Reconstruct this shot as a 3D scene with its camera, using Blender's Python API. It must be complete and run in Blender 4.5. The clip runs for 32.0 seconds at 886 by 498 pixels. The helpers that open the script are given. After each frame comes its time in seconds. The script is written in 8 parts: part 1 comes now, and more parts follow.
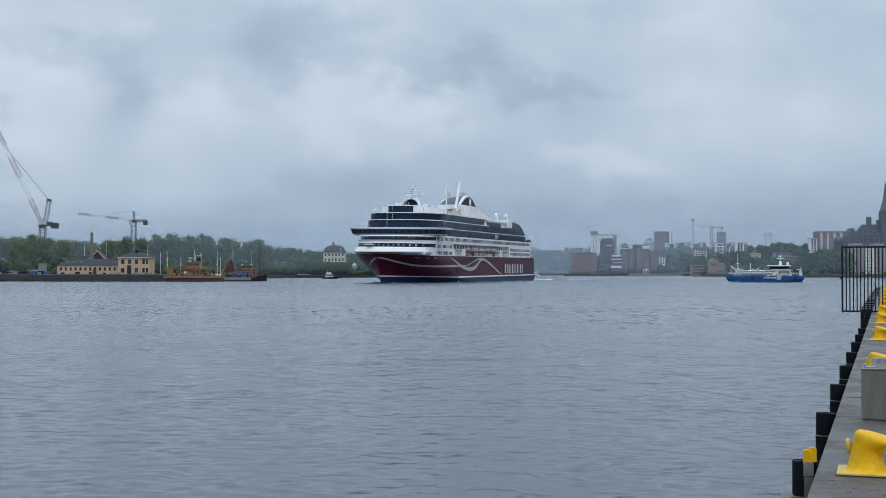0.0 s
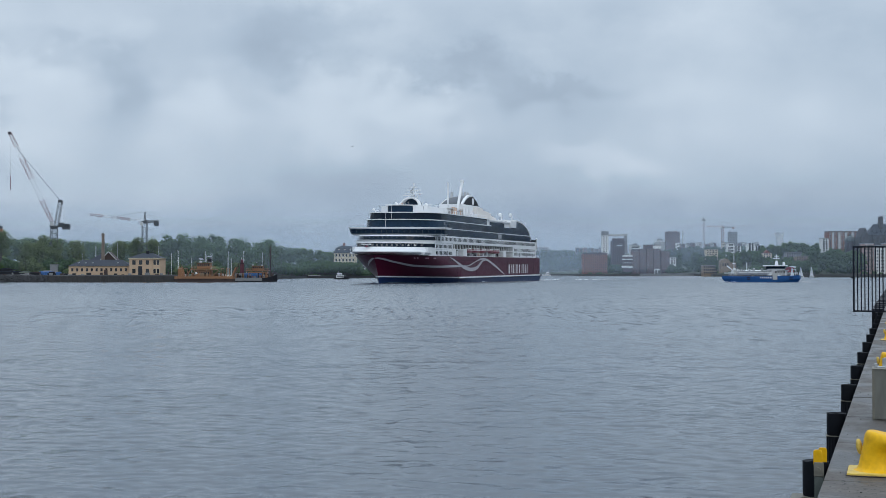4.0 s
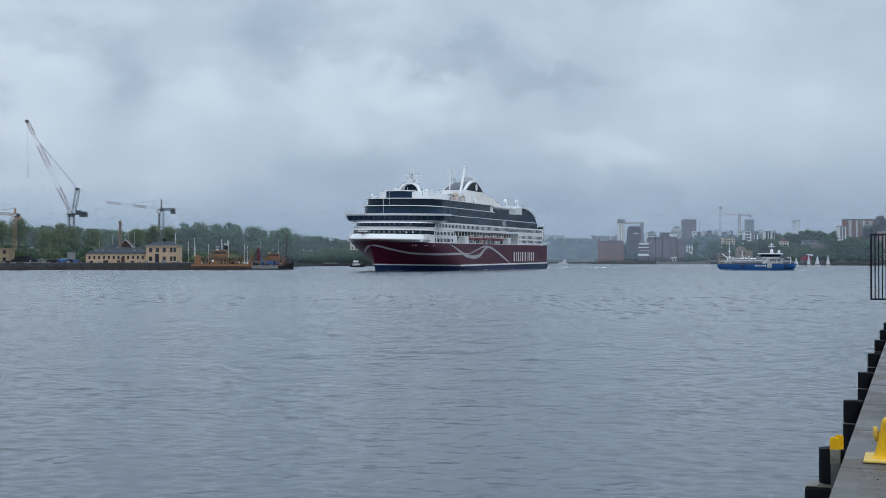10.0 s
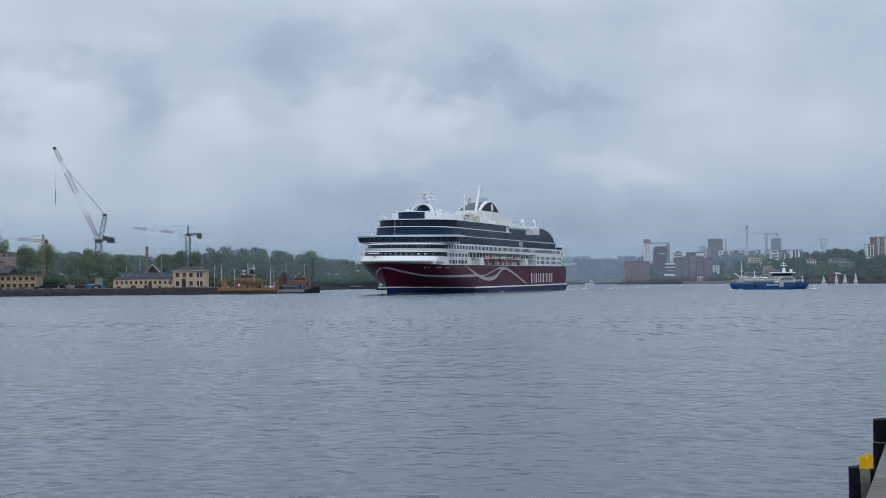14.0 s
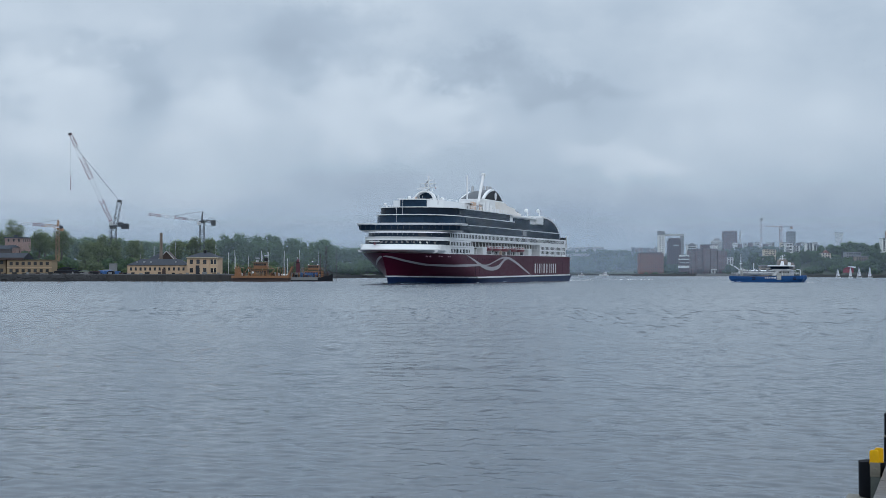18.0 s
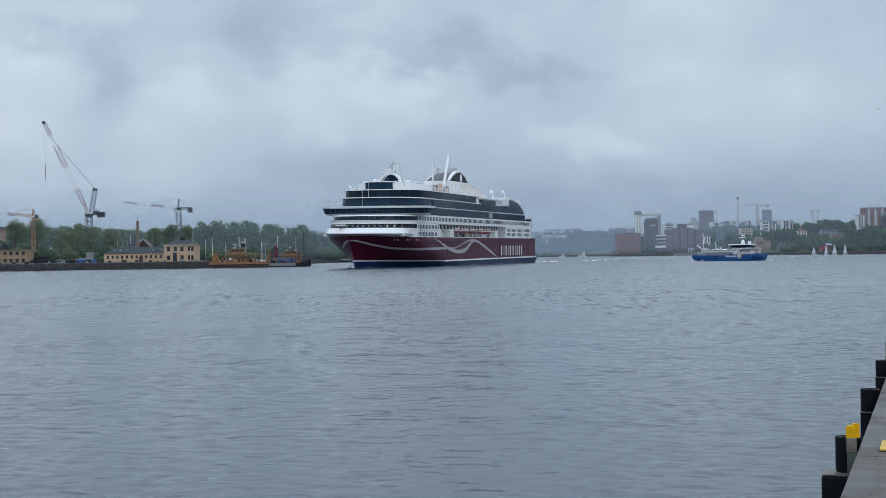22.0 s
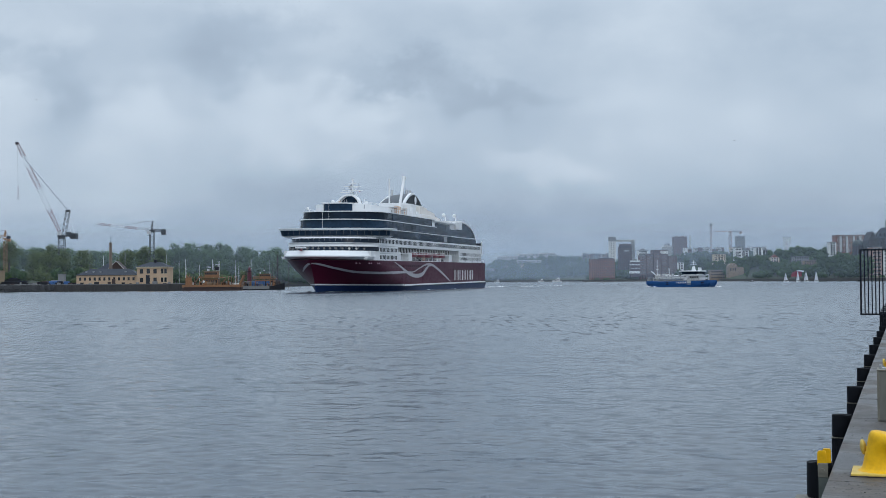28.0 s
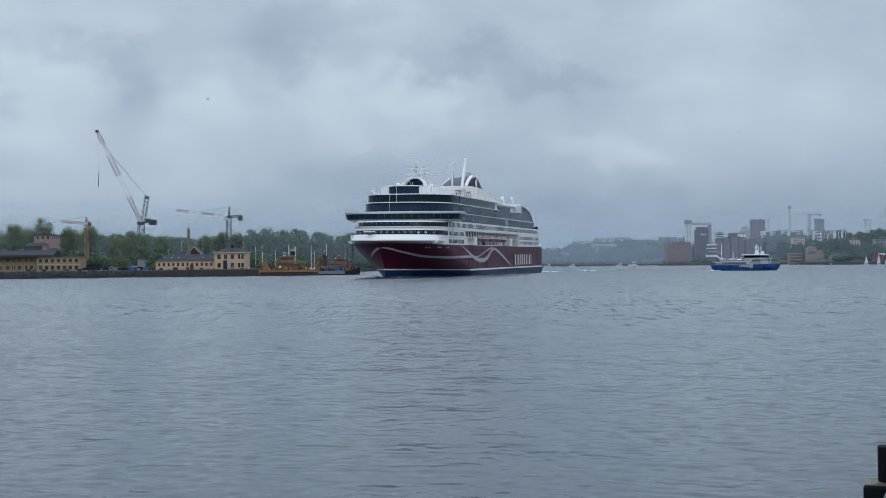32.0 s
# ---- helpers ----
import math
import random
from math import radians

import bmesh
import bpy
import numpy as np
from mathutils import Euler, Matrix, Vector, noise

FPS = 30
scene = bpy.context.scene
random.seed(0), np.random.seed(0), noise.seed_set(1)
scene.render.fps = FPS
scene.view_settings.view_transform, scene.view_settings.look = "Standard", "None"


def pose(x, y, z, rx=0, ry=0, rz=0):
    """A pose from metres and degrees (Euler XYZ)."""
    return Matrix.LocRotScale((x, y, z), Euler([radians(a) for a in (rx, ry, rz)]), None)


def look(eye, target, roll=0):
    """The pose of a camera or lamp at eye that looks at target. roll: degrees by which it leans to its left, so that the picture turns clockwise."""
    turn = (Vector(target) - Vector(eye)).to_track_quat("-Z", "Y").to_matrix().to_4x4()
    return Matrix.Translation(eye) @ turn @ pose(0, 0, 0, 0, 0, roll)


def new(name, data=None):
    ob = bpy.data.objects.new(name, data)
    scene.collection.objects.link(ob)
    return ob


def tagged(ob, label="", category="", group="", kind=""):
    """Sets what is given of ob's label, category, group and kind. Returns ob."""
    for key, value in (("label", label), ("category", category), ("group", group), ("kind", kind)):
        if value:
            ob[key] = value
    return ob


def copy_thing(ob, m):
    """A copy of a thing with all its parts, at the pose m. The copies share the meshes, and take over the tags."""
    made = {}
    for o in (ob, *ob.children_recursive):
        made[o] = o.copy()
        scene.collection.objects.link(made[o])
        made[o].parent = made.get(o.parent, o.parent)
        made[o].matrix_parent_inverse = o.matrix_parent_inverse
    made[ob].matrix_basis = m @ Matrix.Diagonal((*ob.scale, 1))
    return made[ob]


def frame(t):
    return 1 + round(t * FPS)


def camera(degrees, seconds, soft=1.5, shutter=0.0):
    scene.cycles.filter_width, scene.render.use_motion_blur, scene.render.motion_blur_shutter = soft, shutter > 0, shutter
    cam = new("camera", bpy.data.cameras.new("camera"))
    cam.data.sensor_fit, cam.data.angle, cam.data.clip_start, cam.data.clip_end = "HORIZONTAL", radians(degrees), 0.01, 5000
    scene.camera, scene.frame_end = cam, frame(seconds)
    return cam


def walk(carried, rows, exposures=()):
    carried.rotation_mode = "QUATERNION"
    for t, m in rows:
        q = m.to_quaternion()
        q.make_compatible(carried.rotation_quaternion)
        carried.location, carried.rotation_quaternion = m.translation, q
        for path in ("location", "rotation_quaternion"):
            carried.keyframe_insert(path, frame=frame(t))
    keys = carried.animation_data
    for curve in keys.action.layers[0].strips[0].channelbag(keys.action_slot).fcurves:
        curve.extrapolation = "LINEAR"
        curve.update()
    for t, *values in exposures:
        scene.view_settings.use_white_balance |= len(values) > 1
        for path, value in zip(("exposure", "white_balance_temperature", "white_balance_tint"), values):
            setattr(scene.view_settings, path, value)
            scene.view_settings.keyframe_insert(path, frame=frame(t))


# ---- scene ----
# The hand-held camera on the quay: eye height, turn and tilt row by row.
cam = camera(37.5, 32.0, soft=0.75)
PATH = [
    (0.0, 0.000, 0.0, 3.600, 0.000, 1.067, 0.000),
    (0.5, 0.003, 0.0, 3.601, 0.182, 1.256, -0.009),
    (1.0, 0.006, 0.0, 3.601, 0.374, 1.417, -0.038),
    (1.5, 0.008, 0.0, 3.602, 0.441, 1.425, -0.089),
    (2.0, 0.009, 0.0, 3.602, 0.444, 1.353, -0.103),
    (2.5, 0.010, 0.0, 3.602, 0.409, 1.244, -0.079),
    (3.0, 0.010, 0.0, 3.602, 0.383, 1.177, -0.027),
    (3.5, 0.011, 0.0, 3.601, 0.393, 1.126, 0.030),
    (5.5, 0.011, 0.0, 3.599, 0.801, 0.999, 0.243),
    (6.0, 0.010, 0.0, 3.598, 0.893, 0.972, 0.301),
    (6.5, 0.010, 0.0, 3.597, 0.959, 0.879, 0.315),
    (7.0, 0.010, 0.0, 3.596, 0.971, 0.715, 0.290),
    (7.5, 0.010, 0.0, 3.595, 0.971, 0.525, 0.261),
    (8.0, 0.011, 0.0, 3.594, 0.985, 0.360, 0.268),
    (8.5, 0.011, 0.0, 3.593, 0.987, 0.264, 0.214),
    (9.0, 0.011, 0.0, 3.592, 0.995, 0.284, 0.183),
    (9.5, 0.012, 0.0, 3.591, 1.041, 0.389, 0.115),
    (10.0, 0.013, 0.0, 3.590, 1.164, 0.551, 0.038),
    (10.5, 0.014, 0.0, 3.589, 1.343, 0.696, 0.035),
    (11.0, 0.015, 0.0, 3.588, 1.587, 0.836, 0.078),
    (11.5, 0.017, 0.0, 3.587, 1.834, 0.971, 0.163),
    (12.0, 0.018, 0.0, 3.586, 1.994, 1.114, 0.283),
    (12.5, 0.020, 0.0, 3.585, 2.104, 1.233, 0.379),
    (13.0, 0.021, 0.0, 3.585, 2.171, 1.322, 0.467),
    (13.5, 0.023, 0.0, 3.584, 2.214, 1.389, 0.530),
    (14.0, 0.025, 0.0, 3.583, 2.298, 1.529, 0.599),
    (14.5, 0.027, 0.0, 3.583, 2.466, 1.679, 0.647),
    (16.5, 0.036, 0.0, 3.581, 3.200, 1.676, 0.228),
    (17.0, 0.038, 0.0, 3.581, 3.111, 1.466, 0.115),
    (17.5, 0.040, 0.0, 3.581, 2.978, 1.228, 0.011),
    (18.0, 0.042, 0.0, 3.580, 2.879, 1.070, -0.013),
    (18.5, 0.044, 0.0, 3.580, 2.792, 0.963, 0.062),
    (19.0, 0.046, 0.0, 3.580, 2.654, 0.865, 0.194),
    (19.5, 0.047, 0.0, 3.580, 2.524, 0.770, 0.406),
    (20.0, 0.049, 0.0, 3.580, 2.363, 0.642, 0.623),
    (20.5, 0.050, 0.0, 3.580, 2.226, 0.545, 0.778),
    (21.0, 0.052, 0.0, 3.580, 2.093, 0.403, 0.876),
    (21.5, 0.053, 0.0, 3.580, 1.983, 0.315, 0.905),
    (22.0, 0.054, 0.0, 3.580, 1.920, 0.332, 0.879),
    (22.5, 0.055, 0.0, 3.579, 1.824, 0.444, 0.878),
    (23.0, 0.055, 0.0, 3.579, 1.686, 0.653, 0.882),
    (23.5, 0.056, 0.0, 3.579, 1.578, 0.913, 0.874),
    (24.0, 0.056, 0.0, 3.578, 1.504, 1.132, 0.796),
    (24.5, 0.057, 0.0, 3.578, 1.377, 1.247, 0.705),
    (25.0, 0.057, 0.0, 3.577, 1.100, 1.241, 0.523),
    (25.5, 0.057, 0.0, 3.576, 0.629, 1.111, 0.357),
    (27.5, 0.057, 0.0, 3.572, 0.206, 1.310, 0.393),
    (28.0, 0.057, 0.0, 3.570, 0.789, 1.381, 0.489),
    (28.5, 0.057, 0.0, 3.568, 1.413, 1.479, 0.543),
    (29.0, 0.058, 0.0, 3.566, 1.960, 1.646, 0.568),
    (29.5, 0.059, 0.0, 3.563, 2.505, 1.765, 0.553),
    (30.0, 0.060, 0.0, 3.560, 3.065, 1.768, 0.497),
    (30.5, 0.066, 0.0, 3.557, 3.737, 1.643, 0.428),
    (31.0, 0.082, 0.0, 3.557, 4.324, 1.381, 0.405),
    (31.5, 0.115, 0.0, 3.557, 4.456, 1.024, 0.482),
    (32.0, 0.147, 0.0, 3.557, 4.065, 0.735, 0.686),
]
walk(cam, [(t, pose(x, y, z, 90 + tilt, lean, turn)) for t, x, y, z, turn, tilt, lean in PATH],
     [(0.0, 0.03), (1.0, -0.01), (2.0, 0.01), (3.5, 0.02), (7.0, 0.03), (9.0, 0.04), (13.0, -0.02), (17.0, -0.06), (18.0, 0.0), (20.0, 0.01), (23.0, 0.03), (25.0, -0.01), (28.0, 0.02), (29.5, -0.03), (30.5, -0.09), (32.0, -0.08)])

# ---- sky, sun ----
SKY_STRENGTH = 1.10
# cloud banks: bearing, height, half-widths in degrees, lighter or darker, how firm the edge is
CLOUD_BANKS = [
    (-17.6, 6.7, 3.4, 2.5, 0.23, 2.2),
    (-24.0, 6.0, 4.0, 3.0, 0.12, 1.2),
    (-11.2, 6.4, 2.6, 1.5, 0.14, 2.2),
    (-5.2, 7.3, 3.0, 1.7, 0.13, 2.2),
    (-0.8, 7.2, 1.8, 1.4, 0.14, 2.4),
    (-6.0, 5.9, 6.0, 1.5, 0.09, 1.0),
    (-13.5, 7.9, 1.0, 1.4, -0.17, 1.2),
    (-7.4, 9.9, 2.8, 1.2, -0.19, 1.2),
    (-5.0, 11.2, 2.0, 0.9, -0.12, 1.2),
    (0.9, 8.8, 2.8, 0.8, -0.22, 1.2),
    (5.2, 7.9, 2.6, 0.55, -0.19, 1.2),
    (-15.4, 9.5, 3.0, 0.5, -0.10, 1.2),
    (-17.0, 11.2, 4.0, 1.4, 0.10, 1.2),
    (12.5, 7.0, 6.0, 3.0, 0.10, 1.0),
    (7.0, 4.95, 3.4, 0.65, 0.13, 2.6),
    (5.0, 2.9, 4.5, 1.0, -0.14, 1.2),
    (13.2, 2.3, 5.0, 1.0, -0.09, 1.2),
    (-4.8, 4.0, 3.6, 1.3, -0.15, 1.2),
    (-14.5, 3.6, 6.0, 1.9, 0.17, 1.0),
    (-18.5, 6.9, 1.1, 0.5, -0.13, 1.2),
]


def cloud_cover(nt, coord, lamp):
    """The closed cloud cover, looked up by direction; lamp: the kind of shader that gives its light off."""
    N, K = nt.nodes.new, nt.links.new

    def math_node(op, a, b=None):
        n = N("ShaderNodeMath")
        n.operation = op
        for i, v in enumerate((a, b)):
            if v is None:
                continue
            if isinstance(v, (int, float)):
                n.inputs[i].default_value = v
            else:
                K(v, n.inputs[i])
        return n.outputs[0]

    def ranged(v, lo, hi, c, d):
        n = N("ShaderNodeMapRange")
        K(v, n.inputs[0])
        for i, q in enumerate((lo, hi, c, d)):
            n.inputs[i + 1].default_value = q
        return n.outputs[0]

    def noise_at(vector, scale, detail, rough, place=(0, 0, 0), size=(1, 1, 1)):
        mp = N("ShaderNodeMapping")
        mp.inputs["Location"].default_value, mp.inputs["Scale"].default_value = place, size
        K(vector, mp.inputs[0])
        n = N("ShaderNodeTexNoise")
        n.inputs["Scale"].default_value, n.inputs["Detail"].default_value, n.inputs["Roughness"].default_value = scale, detail, rough
        K(mp.outputs[0], n.inputs["Vector"])
        return n

    sep = N("ShaderNodeSeparateXYZ")
    K(coord, sep.inputs[0])
    up = math_node("MAXIMUM", sep.outputs[2], 0.0)
    # the cloud sheet seen in perspective: directions laid out on a flat layer overhead
    lift = math_node("ADD", up, 0.16)
    flat = N("ShaderNodeCombineXYZ")
    K(math_node("DIVIDE", sep.outputs[0], lift), flat.inputs[0])
    K(math_node("DIVIDE", sep.outputs[1], lift), flat.inputs[1])
    big = noise_at(flat.outputs[0], 0.95, 5, 0.5, (3.1, 7.4, 0.0)).outputs[0]
    puff = noise_at(coord, 11.0, 8, 0.52, (0, 0, 0), (1.0, 1.0, 1.7)).outputs[0]
    # billowing edges: wander the direction before the cloud banks are looked up
    wander = noise_at(coord, 19.0, 9, 0.58, (1.7, 0, 0), (1.0, 1.0, 1.4))
    off = N("ShaderNodeVectorMath")
    off.operation = "SUBTRACT"
    K(wander.outputs["Color"], off.inputs[0])
    off.inputs[1].default_value = (0.5, 0.5, 0.5)
    sc = N("ShaderNodeVectorMath")
    sc.operation = "SCALE"
    K(off.outputs[0], sc.inputs[0])
    sc.inputs["Scale"].default_value = 0.085
    moved = N("ShaderNodeVectorMath")
    K(coord, moved.inputs[0])
    K(sc.outputs[0], moved.inputs[1])
    msep = N("ShaderNodeSeparateXYZ")
    K(moved.outputs[0], msep.inputs[0])
    side = math_node("DIVIDE", msep.outputs[0], math_node("MAXIMUM", msep.outputs[1], 0.05))

    total = None
    for az, el, wa, we, amount, firm in CLOUD_BANKS:
        dx = math_node("DIVIDE", math_node("SUBTRACT", side, math.tan(radians(az))), radians(wa))
        dz = math_node("DIVIDE", math_node("SUBTRACT", msep.outputs[2], math.sin(radians(el))), radians(we))
        r2 = math_node("ADD", math_node("MULTIPLY", dx, dx), math_node("MULTIPLY", dz, dz))
        bump = math_node("MULTIPLY", math_node("POWER", 2.718, math_node("MULTIPLY", math_node("POWER", r2, firm), -0.9)), amount)
        total = bump if total is None else math_node("ADD", total, bump)
    total = math_node("MULTIPLY", total, math_node("GREATER_THAN", sep.outputs[1], 0.0))

    tone = math_node("ADD", math_node("MULTIPLY", math_node("SUBTRACT", big, 0.5), 0.26), math_node("MULTIPLY", math_node("SUBTRACT", puff, 0.5), 0.36))
    tone = math_node("ADD", tone, total)
    # rounded heads of cumulus within the banks
    heads = N("ShaderNodeTexVoronoi")
    heads.feature = "SMOOTH_F1"
    heads.inputs["Scale"].default_value = 15.0
    heads.inputs["Smoothness"].default_value = 0.6
    flatter = N("ShaderNodeMapping")
    flatter.inputs["Scale"].default_value = (1.0, 1.0, 1.7)
    K(moved.outputs[0], flatter.inputs[0])
    K(flatter.outputs[0], heads.inputs["Vector"])
    tone = math_node("ADD", tone, math_node("MULTIPLY", math_node("MULTIPLY", math_node("SUBTRACT", 0.42, heads.outputs["Distance"]), 0.14), ranged(up, 0.05, 0.13, 0.0, 1.0)))
    # brighter overhead than at the horizon, as under a closed cloud cover
    tone = math_node("ADD", tone, ranged(up, 0.0, 0.24, 0.34, 0.64))
    ramp = N("ShaderNodeValToRGB")
    K(tone, ramp.inputs[0])
    el = ramp.color_ramp.elements
    el[0].position, el[0].color = 0.0, (0.215, 0.275, 0.365, 1)
    el[1].position, el[1].color = 1.0, (0.655, 0.738, 0.825, 1)
    e = el.new(0.45)
    e.color = (0.372, 0.458, 0.562, 1)
    nish = N("ShaderNodeTexSky")
    nish.sky_type = "NISHITA"
    nish.sun_disc = False
    nish.sun_elevation, nish.sun_rotation = radians(42), radians(205)
    nish.altitude, nish.air_density, nish.dust_density = 0, 1.0, 3.0
    K(coord, nish.inputs[0])
    clear = N(lamp)
    clear.inputs["Strength"].default_value = 0.006
    K(nish.outputs[0], clear.inputs["Color"])
    cover = N(lamp)
    K(ramp.outputs[0], cover.inputs["Color"])
    # a closed cloud cover is brightest overhead
    K(ranged(up, 0.2, 0.8, SKY_STRENGTH, SKY_STRENGTH * 2.3), cover.inputs["Strength"])
    both = N("ShaderNodeAddShader")
    K(clear.outputs[0], both.inputs[0])
    K(cover.outputs[0], both.inputs[1])
    return both.outputs[0]


def sky_world():
    w = bpy.data.worlds.new("overcast_sky")
    scene.world = w
    w.use_nodes = True
    nt = w.node_tree
    nt.nodes.clear()
    light = cloud_cover(nt, nt.nodes.new("ShaderNodeTexCoord").outputs["Generated"], "ShaderNodeBackground")
    nt.links.new(light, nt.nodes.new("ShaderNodeOutputWorld").inputs[0])


def cloud_backdrop():
    """The clouds over the harbour as one far vault, which drifts with the wind."""
    m = bpy.data.materials.new("cloud_cover")
    m.use_nodes = True
    nt = m.node_tree
    nt.nodes.clear()
    unit = nt.nodes.new("ShaderNodeVectorMath")
    unit.operation = "NORMALIZE"
    nt.links.new(nt.nodes.new("ShaderNodeTexCoord").outputs["Object"], unit.inputs[0])
    light = cloud_cover(nt, unit.outputs[0], "ShaderNodeEmission")
    nt.links.new(light, nt.nodes.new("ShaderNodeOutputMaterial").inputs[0])
    bm = bmesh.new()
    rows = []
    for el in (-1, 0, 2, 4, 7, 10, 14, 18, 23, 28, 34, 40):
        c, z = 4600 * math.cos(radians(el)), 4600 * math.sin(radians(el))
        rows.append([bm.verts.new((c * math.sin(radians(az)), c * math.cos(radians(az)), z)) for az in range(-66, 67, 3)])
    for lo, hi in zip(rows, rows[1:]):
        for k in range(len(lo) - 1):
            bm.faces.new((lo[k + 1], lo[k], hi[k], hi[k + 1]))
    me = bpy.data.meshes.new("clouds")
    bm.to_mesh(me)
    bm.free()
    me.materials.append(m)
    return tagged(new("backdrop", me), "grey overcast sky with banks of cumulus over the harbour", "sky", "", "structure")


sky_world()
clouds = cloud_backdrop()
sun = new("sun", bpy.data.lights.new("sun", "SUN"))
sun.data.energy, sun.data.angle, sun.data.color = 0.55, radians(25), (1.0, 0.97, 0.93)
sun.matrix_world = look((0, 0, 60), (-26, 55, 0))

# ---- materials ----
MATS = {}


def surface(name, color, rough=0.6, metal=0.0, vary=0.12, scale=1.0, bump=0.0, grime=0.0, stretch=(1, 1, 1), per_object=0.0, per_island=0.0, spec=0.5):
    """A procedural surface: base colour varied at two scales, with stains, fine relief and change from piece to piece."""
    m = bpy.data.materials.new(name)
    m.use_nodes = True
    nt = m.node_tree
    N, K = nt.nodes.new, nt.links.new
    b = nt.nodes["Principled BSDF"]
    b.inputs["Metallic"].default_value = metal
    b.inputs["Specular IOR Level"].default_value = spec
    co = N("ShaderNodeTexCoord")
    mp = N("ShaderNodeMapping")
    mp.inputs["Scale"].default_value = [s * scale for s in stretch]
    K(co.outputs["Object"], mp.inputs[0])
    fine = N("ShaderNodeTexNoise")
    fine.inputs["Scale"].default_value, fine.inputs["Detail"].default_value = 6.0, 6
    wide = N("ShaderNodeTexNoise")
    wide.inputs["Scale"].default_value, wide.inputs["Detail"].default_value = 0.6, 4
    for n in (fine, wide):
        K(mp.outputs[0], n.inputs["Vector"])
    s = N("ShaderNodeMath")
    s.operation = "ADD"
    K(fine.outputs[0], s.inputs[0])
    K(wide.outputs[0], s.inputs[1])
    rng = N("ShaderNodeMapRange")
    K(s.outputs[0], rng.inputs[0])
    rng.inputs[1].default_value, rng.inputs[2].default_value = 0.6, 1.4
    rng.inputs[3].default_value, rng.inputs[4].default_value = 1 - vary, 1 + vary
    value = rng.outputs[0]
    for amount, node, socket in ((per_object, "ShaderNodeObjectInfo", "Random"), (per_island, "ShaderNodeNewGeometry", "Random Per Island")):
        if amount:
            r = N("ShaderNodeMapRange")
            K(N(node).outputs[socket], r.inputs[0])
            r.inputs[3].default_value, r.inputs[4].default_value = 1 - amount, 1 + amount
            x = N("ShaderNodeMath")
            x.operation = "MULTIPLY"
            K(value, x.inputs[0])
            K(r.outputs[0], x.inputs[1])
            value = x.outputs[0]
    tint = N("ShaderNodeVectorMath")
    tint.operation = "SCALE"
    tint.inputs[0].default_value = color
    K(value, tint.inputs["Scale"])
    out = tint.outputs[0]
    if grime:
        st = N("ShaderNodeTexNoise")
        st.inputs["Scale"].default_value, st.inputs["Detail"].default_value = 1.7, 7
        K(mp.outputs[0], st.inputs["Vector"])
        cut = N("ShaderNodeMapRange")
        K(st.outputs[0], cut.inputs[0])
        cut.inputs[1].default_value, cut.inputs[2].default_value = 0.5, 0.72
        cut.inputs[3].default_value, cut.inputs[4].default_value = 0.0, grime
        mx = N("ShaderNodeMix")
        mx.data_type = "RGBA"
        K(cut.outputs[0], mx.inputs["Factor"])
        K(out, mx.inputs["A"])
        mx.inputs["B"].default_value = (color[0] * 0.35, color[1] * 0.33, color[2] * 0.3, 1)
        out = mx.outputs["Result"]
    K(out, b.inputs["Base Color"])
    rr = N("ShaderNodeMapRange")
    K(fine.outputs[0], rr.inputs[0])
    rr.inputs[3].default_value, rr.inputs[4].default_value = max(rough - 0.12, 0.02), min(rough + 0.12, 1)
    K(rr.outputs[0], b.inputs["Roughness"])
    if bump:
        bp = N("ShaderNodeBump")
        bp.inputs["Strength"].default_value = 0.6
        bp.inputs["Distance"].default_value = bump
        K(fine.outputs[0], bp.inputs["Height"])
        K(bp.outputs[0], b.inputs["Normal"])
    MATS[name] = m
    return m


# ---- mesh helpers ----
def thing(name, m, label, category, group="", kind=""):
    ob = new(name)
    ob.empty_display_size = 0.3
    ob.matrix_basis = m
    return tagged(ob, label, category, group, kind)


def mesh_of(bm, material, smooth=0):
    me = bpy.data.meshes.new("mesh")
    bm.to_mesh(me)
    bm.free()
    me.materials.append(material)
    if smooth:
        me.polygons.foreach_set("use_smooth", [True] * len(me.polygons))
        me.set_sharp_from_angle(angle=radians(smooth))
    return me


def part(name, bm, material, parent, label="", smooth=0):
    """Links a bmesh (or a mesh that is shared) as one mesh object under a thing or a part."""
    me = bm if isinstance(bm, bpy.types.Mesh) else mesh_of(bm, material, smooth)
    ob = new(name, me)
    ob.parent = parent
    if label:
        ob["label"] = label
    return ob


def piece(name, me, parent, x, y, z, rz=0.0):
    ob = new(name, me)
    ob.parent = parent
    ob.matrix_basis = pose(x, y, z, 0, 0, rz)
    return ob


def solid(name, bm, material, label, category, kind="structure", smooth=0, m=None):
    ob = new(name, mesh_of(bm, material, smooth))
    if m is not None:
        ob.matrix_basis = m
    return tagged(ob, label, category, "", kind)


def box(bm, x0, x1, y0, y1, z0, z1, bev=0.0):
    g = bmesh.ops.create_cube(bm, size=1.0)
    for v in g["verts"]:
        v.co = ((x0 + x1) / 2 + v.co.x * (x1 - x0), (y0 + y1) / 2 + v.co.y * (y1 - y0), (z0 + z1) / 2 + v.co.z * (z1 - z0))
    if bev:
        es = list({e for v in g["verts"] for e in v.link_edges})
        bmesh.ops.bevel(bm, geom=es, offset=bev, segments=2, profile=0.6, affect="EDGES")
    return bm


def boxes(*rows, bev=0.0):
    bm = bmesh.new()
    for r in rows:
        box(bm, *r, bev=bev)
    return bm


